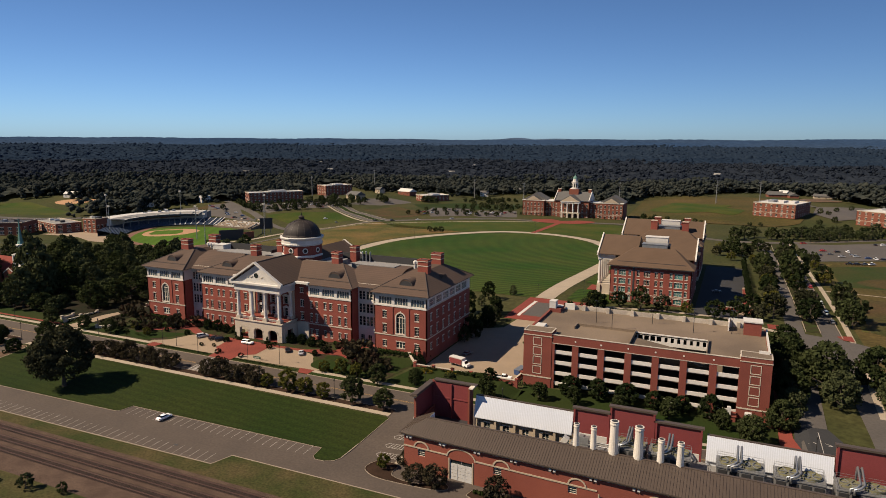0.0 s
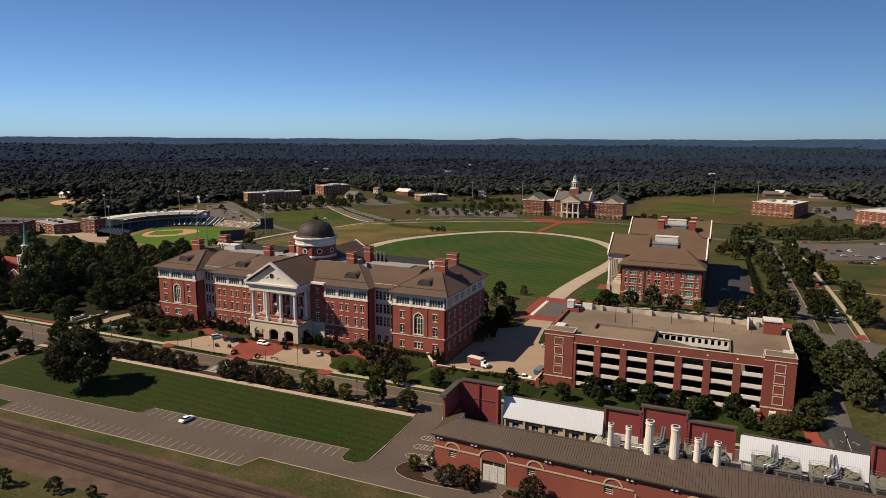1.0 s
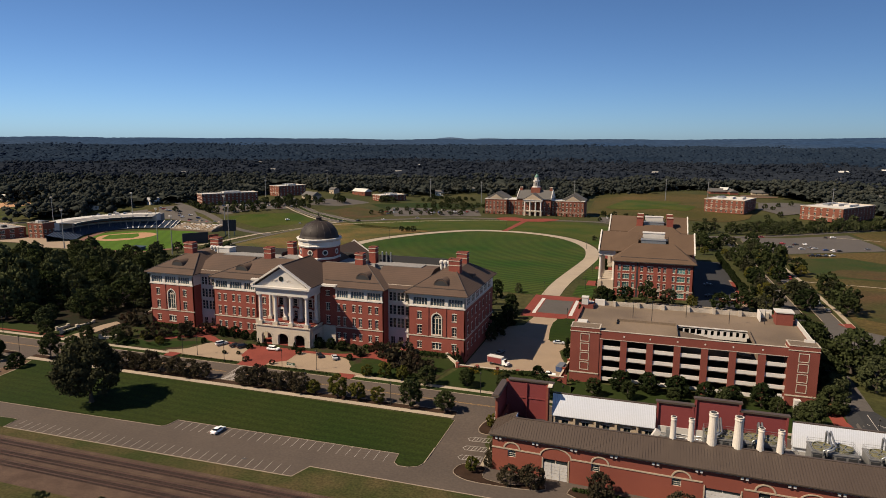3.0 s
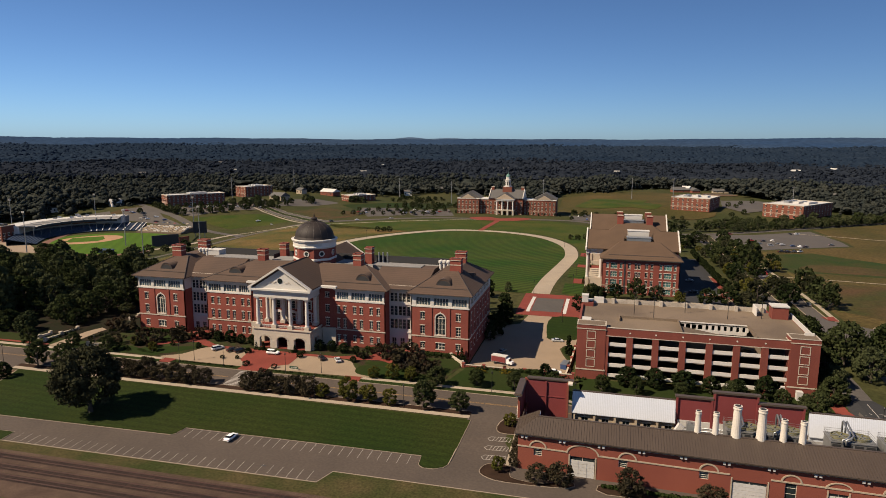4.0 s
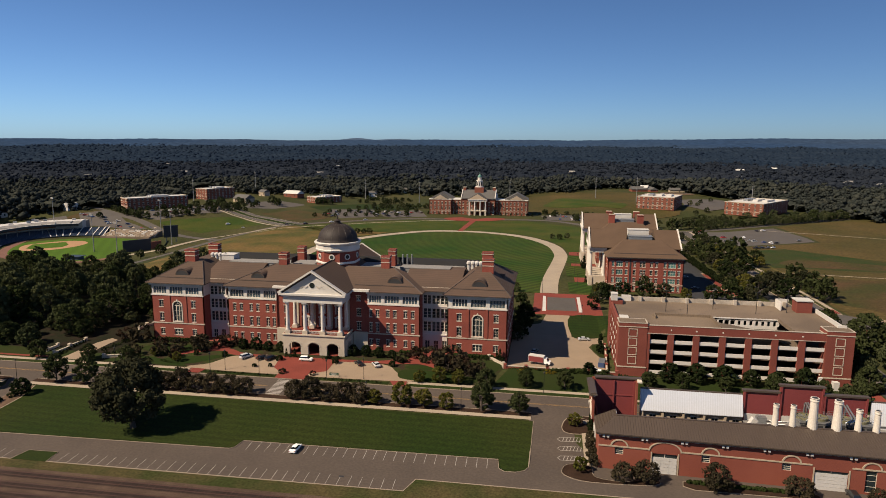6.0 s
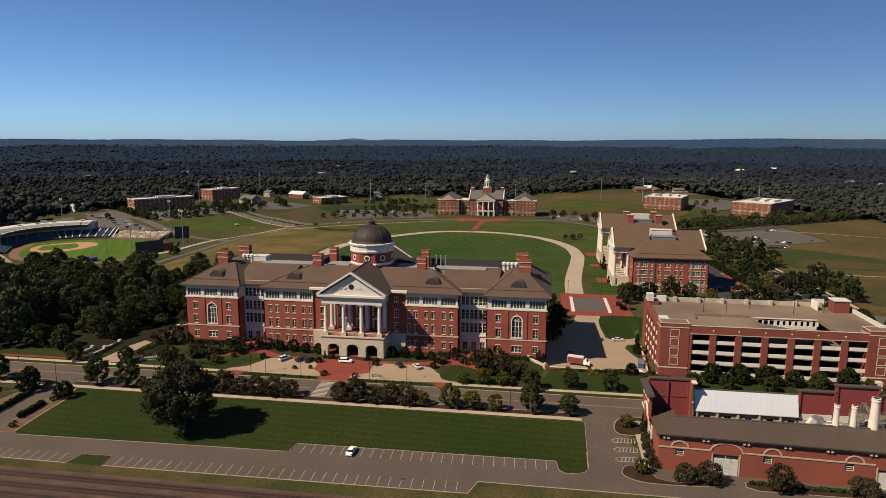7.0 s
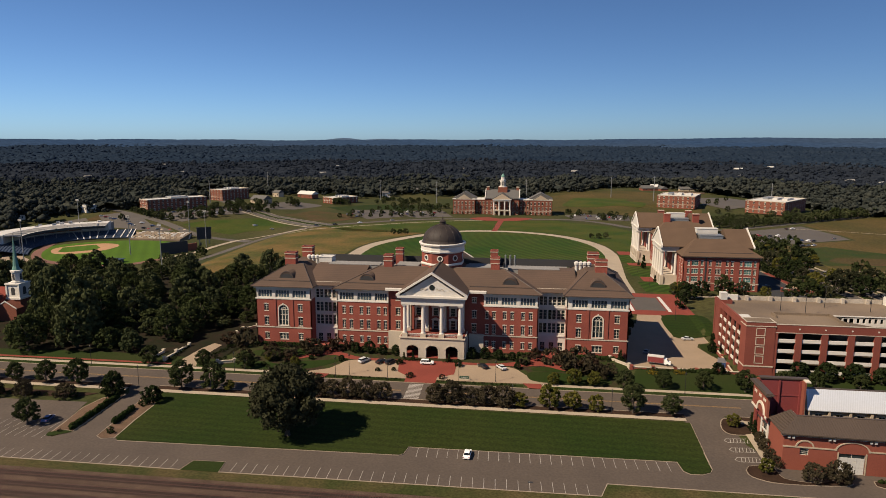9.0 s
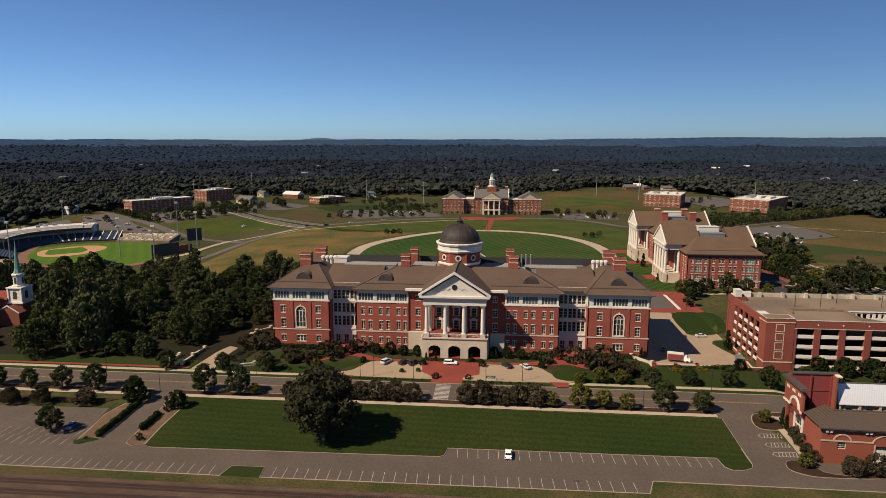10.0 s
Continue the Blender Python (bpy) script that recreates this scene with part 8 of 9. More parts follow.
plant_all(myrtle, [(-303.8, 152.5, 0.75), (-294.2, 153.2, 0.8), (-280.6, 153.7, 0.75), (-313, 152.5, 0.7), (-219, 165.2, 1.0), (-213.5, 165.6, 1.16), (-208, 165.4, 1.18), (-202.5, 165.8, 1.2), (-197, 165.4, 1.18), (-191.5, 165.6, 1.2), (-186, 165.4, 1.18), (-180.8, 165.2, 1.05), (-163.6, 165.4, 1.1), (-158.5, 165.6, 1.2), (-153, 165.4, 1.18), (-147.5, 165.6, 1.2), (-142.5, 165.2, 1.1),
                   (-66.5, 132.6), (-61.0, 132.4), (-44.9, 131.6, 1.05), (-26.9, 131.6, 1.0), (-10, 131.4, 0.8), (8, 130, 1.0), (26, 129, 1.0), (-72.9, 150.2, 0.6), (-72.8, 146.5, 0.68), (-72.9, 142.5, 0.66), (-72.6, 138.8, 0.62)], 0.1)
russet = [grow("garden_shrub", 90 + i, 3.2, 2.2, 0.2, 30, 20, 0.22, RUSSET if i else MYRTLE, 0, "rounded russet garden shrub", "shrub", "russet shrubs before the facade", 3) for i in range(2)]
plant_all(russet, [(-127, 201.2, 1.5), (-123, 197.6, 1.6), (-118.4, 194, 1.55), (-114.2, 193.8, 1.25), (-111.8, 189.2, 0.85), (-121.6, 200.4, 1.3), (-214, 199), (-209, 203.5), (-217.5, 203), (-206, 205), (-222, 196.5, 0.8), (-231, 199.5, 0.8), (-227, 192.5, 0.7), (-220, 190.6, 0.8), (-243.5, 205, 1.3), (-250, 206.5, 1.3), (-236.5, 190, 0.7), (-133, 204, 0.9), (-136.5, 198.6, 0.6), (-201, 205.5, 0.7), (-175, 182.6, 0.35), (-164, 182.6, 0.35), (-108, 192.5, 0.8)], 0.2)
low = [grow("low_shrub", 100 + i, 1.5, 1.3, 0.1, 18, 13, 0.19, HOLLY if i else MAPLE, 0, "low clipped green shrub in a mulch bed", "shrub", "low green shrubs", 3) for i in range(2)]
spots = []
for s in (-1, 1):
    spots += [(-170 + s * (50 + 2.1 * i), 207.2 + random.uniform(-0.4, 0.4), random.uniform(0.6, 0.95)) for i in range(10)]
    spots += [(-170 + s * (21 + 2.2 * i), 207.2 + random.uniform(-0.4, 0.4), random.uniform(0.5, 0.85)) for i in range(8)]
    spots += [(-170 + s * (52 + 2.3 * i), 205.4 + random.uniform(-0.5, 0.5), random.uniform(0.5, 0.85)) for i in range(8)]
    spots += [(-170 + s * (5 + 1.5 * i), 197.2 + 0.4 * math.sin(i), random.uniform(0.7, 1.1)) for i in range(4)]
spots += [(-98 + 2.0 * i, 199 + random.uniform(-0.8, 0.5), random.uniform(0.8, 1.3)) for i in range(18)]
spots += [(-202 + 1.5 * i, 180.2, 0.45) for i in range(17)] + [(-165 + 1.5 * i, 180.2, 0.45) for i in range(18)]
spots += [(-250 + random.uniform(0, 40), 184 + random.uniform(0, 14), random.uniform(0.6, 1.1)) for i in range(16)]
spots += [(-278 + 3.2 * i, 154.6, 1.0) for i in range(-16, 1)] + [(-253, 135.8, 0.95), (-251.2, 133.6, 1.0), (-254, 153.4, 1.1), (-252.6, 151.8, 1.0), (-266, 132.6, 0.8)] + [(-264 - 0.08 * i, 187.5 + 1.9 * i, 0.9) for i in range(8)] + [(-250.5 + 0.6 * i, 193 + 2.2 * i, 0.9) for i in range(6)]
spots += [(-208 + random.uniform(0, 14), 203 + random.uniform(0, 3), random.uniform(0.6, 1.0)) for i in range(7)] + [(-66 + 2 * i, 203.2, random.uniform(0.7, 1.0)) for i in range(5)]
plant_all(low, spots, 0.15, 0.1)
cypress = [grow("cypress", 110, 9.0, 1.9, 0.2, 90, 26, 0.27, HOLLY, 1, "narrow dark conical evergreen", "tree", "conical evergreens")]
plant_all(cypress, [(-64.8, 229.5), (-62.5, 399, 1.0), (-64, 352, 0.5), (-63.5, 412, 0.55), (-72.6, 158.6, 0.6), (-72.6, 156.4, 0.5), (-176.5, 197.6, 0.45), (-163.5, 197.4, 0.45), (-180, 198.4, 0.35), (-139, 199, 0.45)]
          + [(-103 + 0.9 * i, 206 + 2.4 * i, 0.45) for i in range(4)] + [(-96.5, 262 + 4 * i, 0.9) for i in range(6)])
dark_side = [grow("evergreen_tree", 115 + i, 10.5, 4.2, 1.0, 60, 24, 0.36, HOLLY if i else OAK, 0, "dark leafy tree beside the service drive", "tree", "trees beside the service drive") for i in range(2)]
plant_all(dark_side, [(-97, 240, 0.6), (-96.5, 247, 0.8), (-96, 254, 0.9), (-95, 262), (-94, 270, 0.9), (-97, 278), (-108.3, 290), (-109.9, 304.6), (-101.6, 318.8, 0.8), (-109, 275), (-60, 300), (-57.7, 309.2, 1.1), (-61, 318, 0.9), (-64.5, 287, 0.7)])
avenue = [grow("avenue_tree", 120 + i, 10.5, 4.8, 1.8, 50, 18, 0.47, (MAPLE, LONE_OAK, YELLOWING, HOLLY)[i], 0, ("leafy green avenue tree", "dark green avenue tree", "avenue tree with yellowing leaves", "dense dark avenue tree")[i], "tree", "avenue trees") for i in range(4)]
spots = [(x + random.uniform(-0.5, 0.5), y, sz) for x, y, sz in ((21, 326, 1.15), (20.6, 340, 1.1), (21.2, 353, 1.2), (20.8, 366, 0.9), (21.4, 380, 1.0), (21.4, 392, 0.85), (21.4, 404, 1.1), (21.4, 424, 1.0), (21.4, 441, 1.1), (21.4, 454, 0.85), (21.6, 468, 0.95), (22, 488, 1.0))]
spots += [(36 + random.uniform(-0.6, 0.6), 327 + 12.6 * k + random.uniform(-1, 1), 1.04 + 0.14 * (k % 3)) for k in range(16) if k not in (4, 5)]
spots += [(51.6, 323, 1.0), (51.6, 333, 1.05), (52, 343, 1.0), (53, 357, 1.1), (53.6, 370, 1.1), (52.6, 431, 0.85), (52.6, 441, 0.85), (53, 490, 0.8), (52.4, 500, 0.95), (54, 511, 0.9), (49.6, 540, 0.7), (-6.5, 546, 0.95), (3, 546, 0.95), (9, 525, 1.0), (13.4, 527, 0.9), (20.5, 560, 0.8), (26.4, 558, 0.8), (40, 551, 0.95), (16, 505, 0.8), (17, 480, 0.75), (12.8, 345, 0.7)]
random.shuffle(spots)
spots += [(-46.9, 317.6, 0.85), (-36.7, 316, 0.92), (-26.9, 317.5, 0.88), (-16.1, 317.1, 0.85), (-3.8, 315.3, 0.92), (6, 317.5, 0.85), (14, 318, 0.8), (-58.9, 319, 0.9), (-55, 308, 0.85), (0, 530, 0.9), (-8, 524, 0.9), (2, 504, 0.9)]
plant_all(avenue, spots)
big_right = [grow("shade_tree", 130 + i, 15, 7.2, 2.2, 120, 26, 0.46, OAK if i else MAPLE, 2, "broad shade tree beside the parking building", "tree", "shade trees beside the parking building") for i in range(2)]
plant_all(big_right, [(31.6, 236, 1.0), (34.4, 219, 0.85), (47, 243, 0.85), (48.5, 226, 0.9), (58, 248, 0.9), (61, 229, 1.0), (66, 210, 0.9), (73, 240, 1.0), (81, 222, 1.0), (91, 234, 1.0), (22, 272, 0.75), (21.6, 258, 0.7), (21.6, 246, 0.85), (21.4, 234, 0.8), (21.2, 222, 0.82), (20.8, 210, 0.75), (17.5, 199.5, 0.6), (8.4, 192.6, 0.45)])
hedge_tall = grow("tall_hedge", 140, 7.0, 2.0, 0.2, 46, 22, 0.3, HOLLY, 0, "tall dark clipped evergreen hedge plant", "hedge", "tall hedge beside the drive", 2)
plant_all([hedge_tall], [(11.6 - 0.012 * (y - 362), y, 0.85) for y in [362 + 3.9 * i for i in range(34)]], 0.08)
far_tree = [grow("field_tree", 150 + i, 10.5, 5.0, 1.4, 38, 16, 0.6, OAK if i else MAPLE, 0, "round dark green tree along a far road", "tree", "trees along the far road") for i in range(3)]
spots = [(4, 622), (12, 634), (20.5, 648), (33.7, 637), (43, 642), (52, 647), (63, 653), (73, 657), (92, 690), (99, 690), (125, 720), (82, 674), (110, 684), (135, 704), (150, 716), (164, 726), (178, 736), (192, 746), (206, 757), (222, 768), (118, 700), (145, 730), (160, 745), (60, 668), (74, 676)]
spots += [(64 + 8.2 * i, 640 + 6.1 * i, 0.78) for i in range(27)] + [(150 + 9 * i, 700 + 6.6 * i, 0.8) for i in range(16)]
spots += [(46 + 7.5 * i + 9 * k + random.uniform(-2, 2), 668 + 6.5 * i + 16 * k + random.uniform(-3, 3), random.uniform(0.6, 0.8)) for k in (0, 1) for i in range(7)] + [(92, 846, 0.6), (99, 838, 0.55), (112, 880, 0.5), (130, 905, 0.5), (84, 772, 0.6), (100, 790, 0.5), (28, 742, 0.45), (18, 736, 0.45)]
spots += [(random.uniform(-500, -420), random.uniform(690, 800), 0.6) for i in range(16)] + [(random.uniform(-330, -215), random.uniform(775, 800), 0.6) for i in range(16)] + [(-392 + 6 * i, 815 + 2 * (i % 3), 0.8) for i in range(4)]
spots += [(x, y, 0.62) for x, y in ((-574, 648), (-566, 641), (-558, 635), (-551, 630), (-544, 625), (-537, 621), (-530, 617), (-524, 613), (-518, 610), (-506, 607), (-491, 615), (-480, 620), (-471, 628), (-464, 636), (-458, 657), (-471, 709), (-480, 712), (-488, 700), (-506, 709), (-460, 696), (-454, 701))] + [(-493, 620, 0.6), (-483, 623, 0.6), (-474, 631, 0.6), (-470, 684, 0.7), (-462, 690, 0.7), (-462, 722, 0.7), (-448, 748, 0.8), (-440, 776, 0.8), (-490, 739, 0.75), (-495, 718, 0.7), (-505, 700, 0.6), (-512, 680, 0.6), (-522, 664, 0.6), (-478, 704, 0.6), (-455, 730, 0.65), (-430, 770, 0.8), (-500, 755, 0.75), (-482, 768, 0.8)]
spots += [(-344 + 11 * i + 6 * v, 671 + 3 * i + 78 * v, 0.5) for v in (0.02, 0.55) for i in range(10)] + [(-320 + 10 * i, 762 + 1.5 * i, 0.55) for i in range(8)]
spots += [(-545 + 56 * a + 52 * b + random.uniform(-2, 2), 632 - 20 * a + 82 * b + random.uniform(-2, 2), random.uniform(0.45, 0.65)) for a in (0.05, 0.3, 0.55, 0.8, 1.0) for b in (0.02, 0.22, 0.4, 0.6, 0.8, 1.0)]
spots += [(random.uniform(-345, -275), random.uniform(815, 900), random.uniform(0.3, 0.6)) for i in range(34)] + [(random.uniform(-92, -25), random.uniform(690, 760), 0.5) for i in range(18)]
spots += [(-82, 547, 0.45), (-76, 544, 0.45), (-69.4, 548, 0.45), (-257, 546, 0.45), (-251, 547, 0.45), (-246, 547.5, 0.45)]
spots += [(-560 + 22 * i, 610 + random.uniform(-10, 10), 0.7) for i in range(3)] + [(-395, 430, 0.8), (-388, 445, 0.8), (-402, 418, 0.7), (-440, 385, 0.8), (-455, 380, 0.9), (-425, 390, 0.8)]
spots += [(-149.4, 91.0, 0.42), (-139.7, 93.4, 0.2), (-163, 88, 0.4)]
plant_all(far_tree, spots)
cone_small = [grow("young_conifer", 160, 4.2, 1.3, 0.2, 18, 14, 0.3, HOLLY, 1, "small dark conifer before the brick hall", "tree", "conifers before the brick hall")]
plant_all(cone_small, [(-225 + 6.2 * i, 728 + (2 if i % 2 else 0), 0.9) for i in range(6)] + [(-140 + 6.0 * i, 728 + (2 if i % 2 else 0), 0.9) for i in range(7)])


# clipped hedges
def hedge(line, w, h, label):
    rng = np.random.default_rng(7)
    cs, rs = [], []
    for p, q in zip(line, line[1:]):
        k = int(math.dist(p, q) / 0.7)
        for i in range(k):
            x, y = p[0] + (q[0] - p[0]) * i / k, p[1] + (q[1] - p[1]) * i / k
            for zz in (0.35, 0.75):
                cs.append((x + rng.uniform(-0.2, 0.2) * w, y + rng.uniform(-0.2, 0.2) * w, gz(x, y) + h * zz))
                rs.append(w * 0.5)
    ob = new("hedge", cloud_mesh("hedge", leaf_cloud(cs, rs, 60, 0.24, rng, 0.8, 0.2), HEDGE))
    tagged(ob, label, "hedge", "clipped hedges")


hedge([(-263.7, 134.2), (-263.9, 140), (-263.8, 156.5)], 1.7, 1.5, "long clipped dark green hedge beside the entrance road")
hedge([(-254.0, 139.4), (-253.9, 149)], 1.8, 1.5, "short clipped dark green hedge beside the entrance road")
hedge([(-98, 199.4), (-84, 199.0), (-72, 198.2)], 1.9, 1.3, "low clipped hedge below the terrace wall")
hedge([(-139, 207.6), (-131, 207.6)], 1.6, 1.2, "clipped hedge at the foot of the facade")
hedge([(-119, 207.6), (-104, 207.6)], 1.6, 1.2, "clipped hedge at the foot of the facade")
hedge([(-237, 207.4), (-222, 207.4)], 1.6, 1.2, "clipped hedge at the foot of the facade")
hedge([(-209, 207.4), (-201, 207.4)], 1.6, 1.2, "clipped hedge at the foot of the facade")
sunny = grow("flowering_shrub", 171, 1.3, 1.4, 0.1, 18, 14, 0.17, GOLDEN, 0, "low golden-yellow flowering shrub beside the hedge", "shrub", "golden shrubs by the terrace wall", 3)
plant_all([sunny], [(-93.6, 195.4), (-91.4, 195.2, 0.8), (-84.8, 196.6, 0.9), (-82.8, 196.4, 0.7)], 0.1)
ball = grow("ball_shrub", 172, 3.6, 1.9, 0.1, 60, 22, 0.18, HOLLY, 0, "clipped round dark green shrub", "shrub", "clipped ball shrubs", 2)
plant_all([ball], [(-74.2, 200.6), (-187, 186.5, 0.45), (-181.5, 187.4, 0.4), (-159.6, 193.6, 0.62), (-180.6, 193.6, 0.62), (-225.3, 191.3, 0.55), (-221.8, 193.3, 0.5), (-213.4, 194.0, 0.5), (-139.0, 194.4, 0.6), (-136.5, 198.0, 0.6), (-202.1, 194.1, 0.6)], 0.06)
hedge([(-51, 133.6), (-46, 133.4), (-30, 132.8), (-23, 132.4)], 1.0, 0.8, "low clipped hedge at the foot of the brick plant wall")


# ---------------- forest ----------------
ICO = bmesh.new()
bmesh.ops.create_icosphere(ICO, subdivisions=1, radius=1.0)
ICO_V = np.array([v.co[:] for v in ICO.verts])
ICO_F = np.array([[v.index for v in f.verts] for f in ICO.faces])
ICO.free()


def tuft_mesh(name, centres, radii, rng, mat, squash=0.8, rough=0.4):
    """Leafy tufts, each a small uneven lump, joined into one mesh."""
    n, k = len(centres), len(ICO_V)
    turn = rng.uniform(0, 2 * np.pi, n)
    v = ICO_V[None] * (1 + rng.uniform(-rough, rough, (n, k, 1)))
    c, q = np.cos(turn)[:, None], np.sin(turn)[:, None]
    v = np.stack([v[:, :, 0] * c - v[:, :, 1] * q, v[:, :, 0] * q + v[:, :, 1] * c, v[:, :, 2] * squash], axis=2)
    v = (v * np.asarray(radii)[:, None, None] + np.asarray(centres)[:, None]).reshape(-1, 3)
    f = (ICO_F[None] + (np.arange(n) * k)[:, None, None]).reshape(-1, 3)
    me = bpy.data.meshes.new(name)
    me.vertices.add(len(v))
    me.vertices.foreach_set("co", v.astype(np.float32).ravel())
    me.loops.add(f.size)
    me.loops.foreach_set("vertex_index", f.astype(np.int32).ravel())
    me.polygons.add(len(f))
    me.polygons.foreach_set("loop_start", np.arange(0, f.size, 3, dtype=np.int32))
    me.update(calc_edges=True)
    me.materials.append(mat)
    return me


def forest():
    rng = np.random.default_rng(99)

    def allowed(x, y, inner=0.0):
        lim = np.interp(x, [-1800, -1010, -960, -760, -735, -690, -640, -590, -560, -470, -390, -300, -230, -130, -120, 60, 70, 160, 230, 420, 900], [330, 430, 590, 600, 560, 540, 590, 690, 790, 905, 950, 985, 930, 900, 1040, 1130, 1120, 960, 790, 650, 510])
        lim = lim + 28 * np.sin(x * 0.021) + 22 * np.sin(x * 0.057 + 1.3) + inner
        return y > lim

    def clear(x, y):
        return (np.sin(x * 0.009 + 0.7) * np.sin(y * 0.0075 + 1.1) + 0.55 * np.sin(x * 0.023 + y * 0.017) > 1.18) & (np.hypot(x + 75, y) < 1230)

    def scatter(r0, r1, n):
        a = np.radians(rng.uniform(-40, 66, n))
        r = np.sqrt(rng.uniform(r0 ** 2, r1 ** 2, n))
        x, y = -75 - np.sin(a) * r, np.cos(a) * r
        ok = allowed(x, y) & ~clear(x, y)
        return x[ok], y[ok]

    def swell(x, y):
        """Taller and lower stands of woods."""
        return 1.0 + 0.22 * np.sin(x * 0.0071 + 0.4) * np.sin(y * 0.011 + 2) + 0.14 * np.sin(x * 0.019 - y * 0.013)

    def heights(x, y):
        return np.array([gz(a, b) for a, b in zip(x, y)])

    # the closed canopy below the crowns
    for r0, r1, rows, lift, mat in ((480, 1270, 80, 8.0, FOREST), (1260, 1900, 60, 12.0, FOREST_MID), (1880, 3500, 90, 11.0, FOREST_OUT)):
        cols = 300
        rad, ang = np.meshgrid(np.linspace(r0, r1, rows), np.radians(np.linspace(-41, 67, cols)), indexing="ij")
        rad = rad + rng.uniform(-4, 4, rad.shape)
        px, py = (-75 - np.sin(ang) * rad).ravel(), (np.cos(ang) * rad).ravel()
        pz = heights(px, py) + lift * swell(px, py) + rng.uniform(-2.5, 3.5, len(px))
        keep = allowed(px, py, 22.0) & ~clear(px, py)
        faces = [q for j in range(rows - 1) for i in range(cols - 1) for q in [(j * cols + i, j * cols + i + 1, (j + 1) * cols + i + 1, (j + 1) * cols + i)] if all(keep[k] for k in q)]
        me = bpy.data.meshes.new("woods_canopy")
        me.from_pydata(np.stack([px, py, pz], axis=1).tolist(), [], faces)
        me.materials.append(mat)
        tagged(new("woods_canopy", me), "closed leafy canopy of the distant woods", "woods", kind="stuff")
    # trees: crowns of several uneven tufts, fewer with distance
    for r0, r1, n, tufts, wide, mat, lab in ((380, 1300, 7600, 9, 0.145, FOREST, "mixed green woods behind the campus"), (1230, 1950, 11000, 5, 0.145, FOREST_MID, "haze-tinted dark woods beyond the town"), (1850, 3700, 30000, 1, 0.42, FOREST_OUT, "haze-tinted blue woods stretching to the horizon")):
        x, y = scatter(r0, r1, n)
        z = heights(x, y)
        h = (14 + 6 * rng.uniform(0, 1, len(x)) ** 1.3) * swell(x, y)
        cs, rs = [], []
        for k in range(tufts):
            a = rng.uniform(0, 2 * np.pi, len(x))
            d = h * rng.uniform(0.05, 0.3, len(x)) * (tufts > 1)
            top = 0.9 - 0.8 * rng.uniform(0, 1, len(x)) if k else np.full(len(x), 0.8 if tufts > 1 else 0.5)
            cs.append(np.stack([x + np.cos(a) * d * (k > 0), y + np.sin(a) * d * (k > 0), z + h * top], axis=1))
            rs.append(h * wide * rng.uniform(0.7, 1.25, len(x)))
        name = "near_woods" if r0 < 1000 else "far_woods"
        tagged(new(name, tuft_mesh(name, np.concatenate(cs), np.concatenate(rs), rng, mat)), lab, "woods", kind="stuff")
        if r0 < 1800:
            v = leaf_cloud(np.concatenate(cs), np.concatenate(rs) * 1.3, 7 if r0 < 1000 else 3, 0.85 if r0 < 1000 else 1.2, rng, 0.85, 0.3)
            tagged(new(name, cloud_mesh(name, v, mat)), "loose leaf sprays on the tree crowns of the woods", "woods", kind="stuff")


forest()


def far_canopy():
    """The closed canopy of the furthest woods, raised to fit the camera's horizon line."""
    rng = np.random.default_rng(5)
    rows, cols = 90, 420
    rad = np.linspace(3350, 4880, rows)
    ang = np.radians(np.linspace(-46, 72, cols))
    verts = []
    for j, r in enumerate(rad):
        for i, a in enumerate(ang):
            x, y = -75 - math.sin(a) * r, math.cos(a) * r
            hill = 7 * math.sin(x * 0.0031 + 1) * math.sin(y * 0.0024) + 4 * math.sin(x * 0.0083 + y * 0.006)
            verts.append((x, y, gz(x, y) + 11 + 0.5 * hill + 24 * lerp(x / y, [-0.2, 0.5], [0, 1]) * (r - 3350) / 1530 + rng.uniform(0, 4) + 9 * max(0, (r - 3600) / 1280) - 20 * max(0, 1 - (r - 3350) / 300)))
    faces = [(j * cols + i, j * cols + i + 1, (j + 1) * cols + i + 1, (j + 1) * cols + i) for j in range(rows - 1) for i in range(cols - 1)]
    me = bpy.data.meshes.new("backdrop")
    me.from_pydata(verts, [], faces)
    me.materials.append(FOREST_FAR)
    tagged(new("backdrop", me), "hazy blue wooded distance at the horizon", "distance", kind="structure")


far_canopy()


def far_hills():
    """Two low blue hills on the horizon."""
    bm = bmesh.new()
    for k, (ang, wide, high) in enumerate(((16.8, 170, 13), (13.4, 230, 8), (-31, 400, 4))):
        a = radians(ang)
        c = Vector((-75 - math.sin(a) * 4885, math.cos(a) * 4885))
        d = Vector((math.cos(a), math.sin(a)))
        lo, hi = [], []
        for i in range(25):
            t = i / 12 - 1
            p = c + d * wide * t
            lo.append(bm.verts.new((p.x, p.y, 60)))
            hi.append(bm.verts.new((p.x, p.y, 84 + high * math.cos(t * math.pi / 2) ** 2)))
        for i in range(24):
            bm.faces.new((lo[i], lo[i + 1], hi[i + 1], hi[i]))
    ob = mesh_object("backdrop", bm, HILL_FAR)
    tagged(ob, "low hazy blue hills on the horizon", "hills", kind="structure")


far_hills()
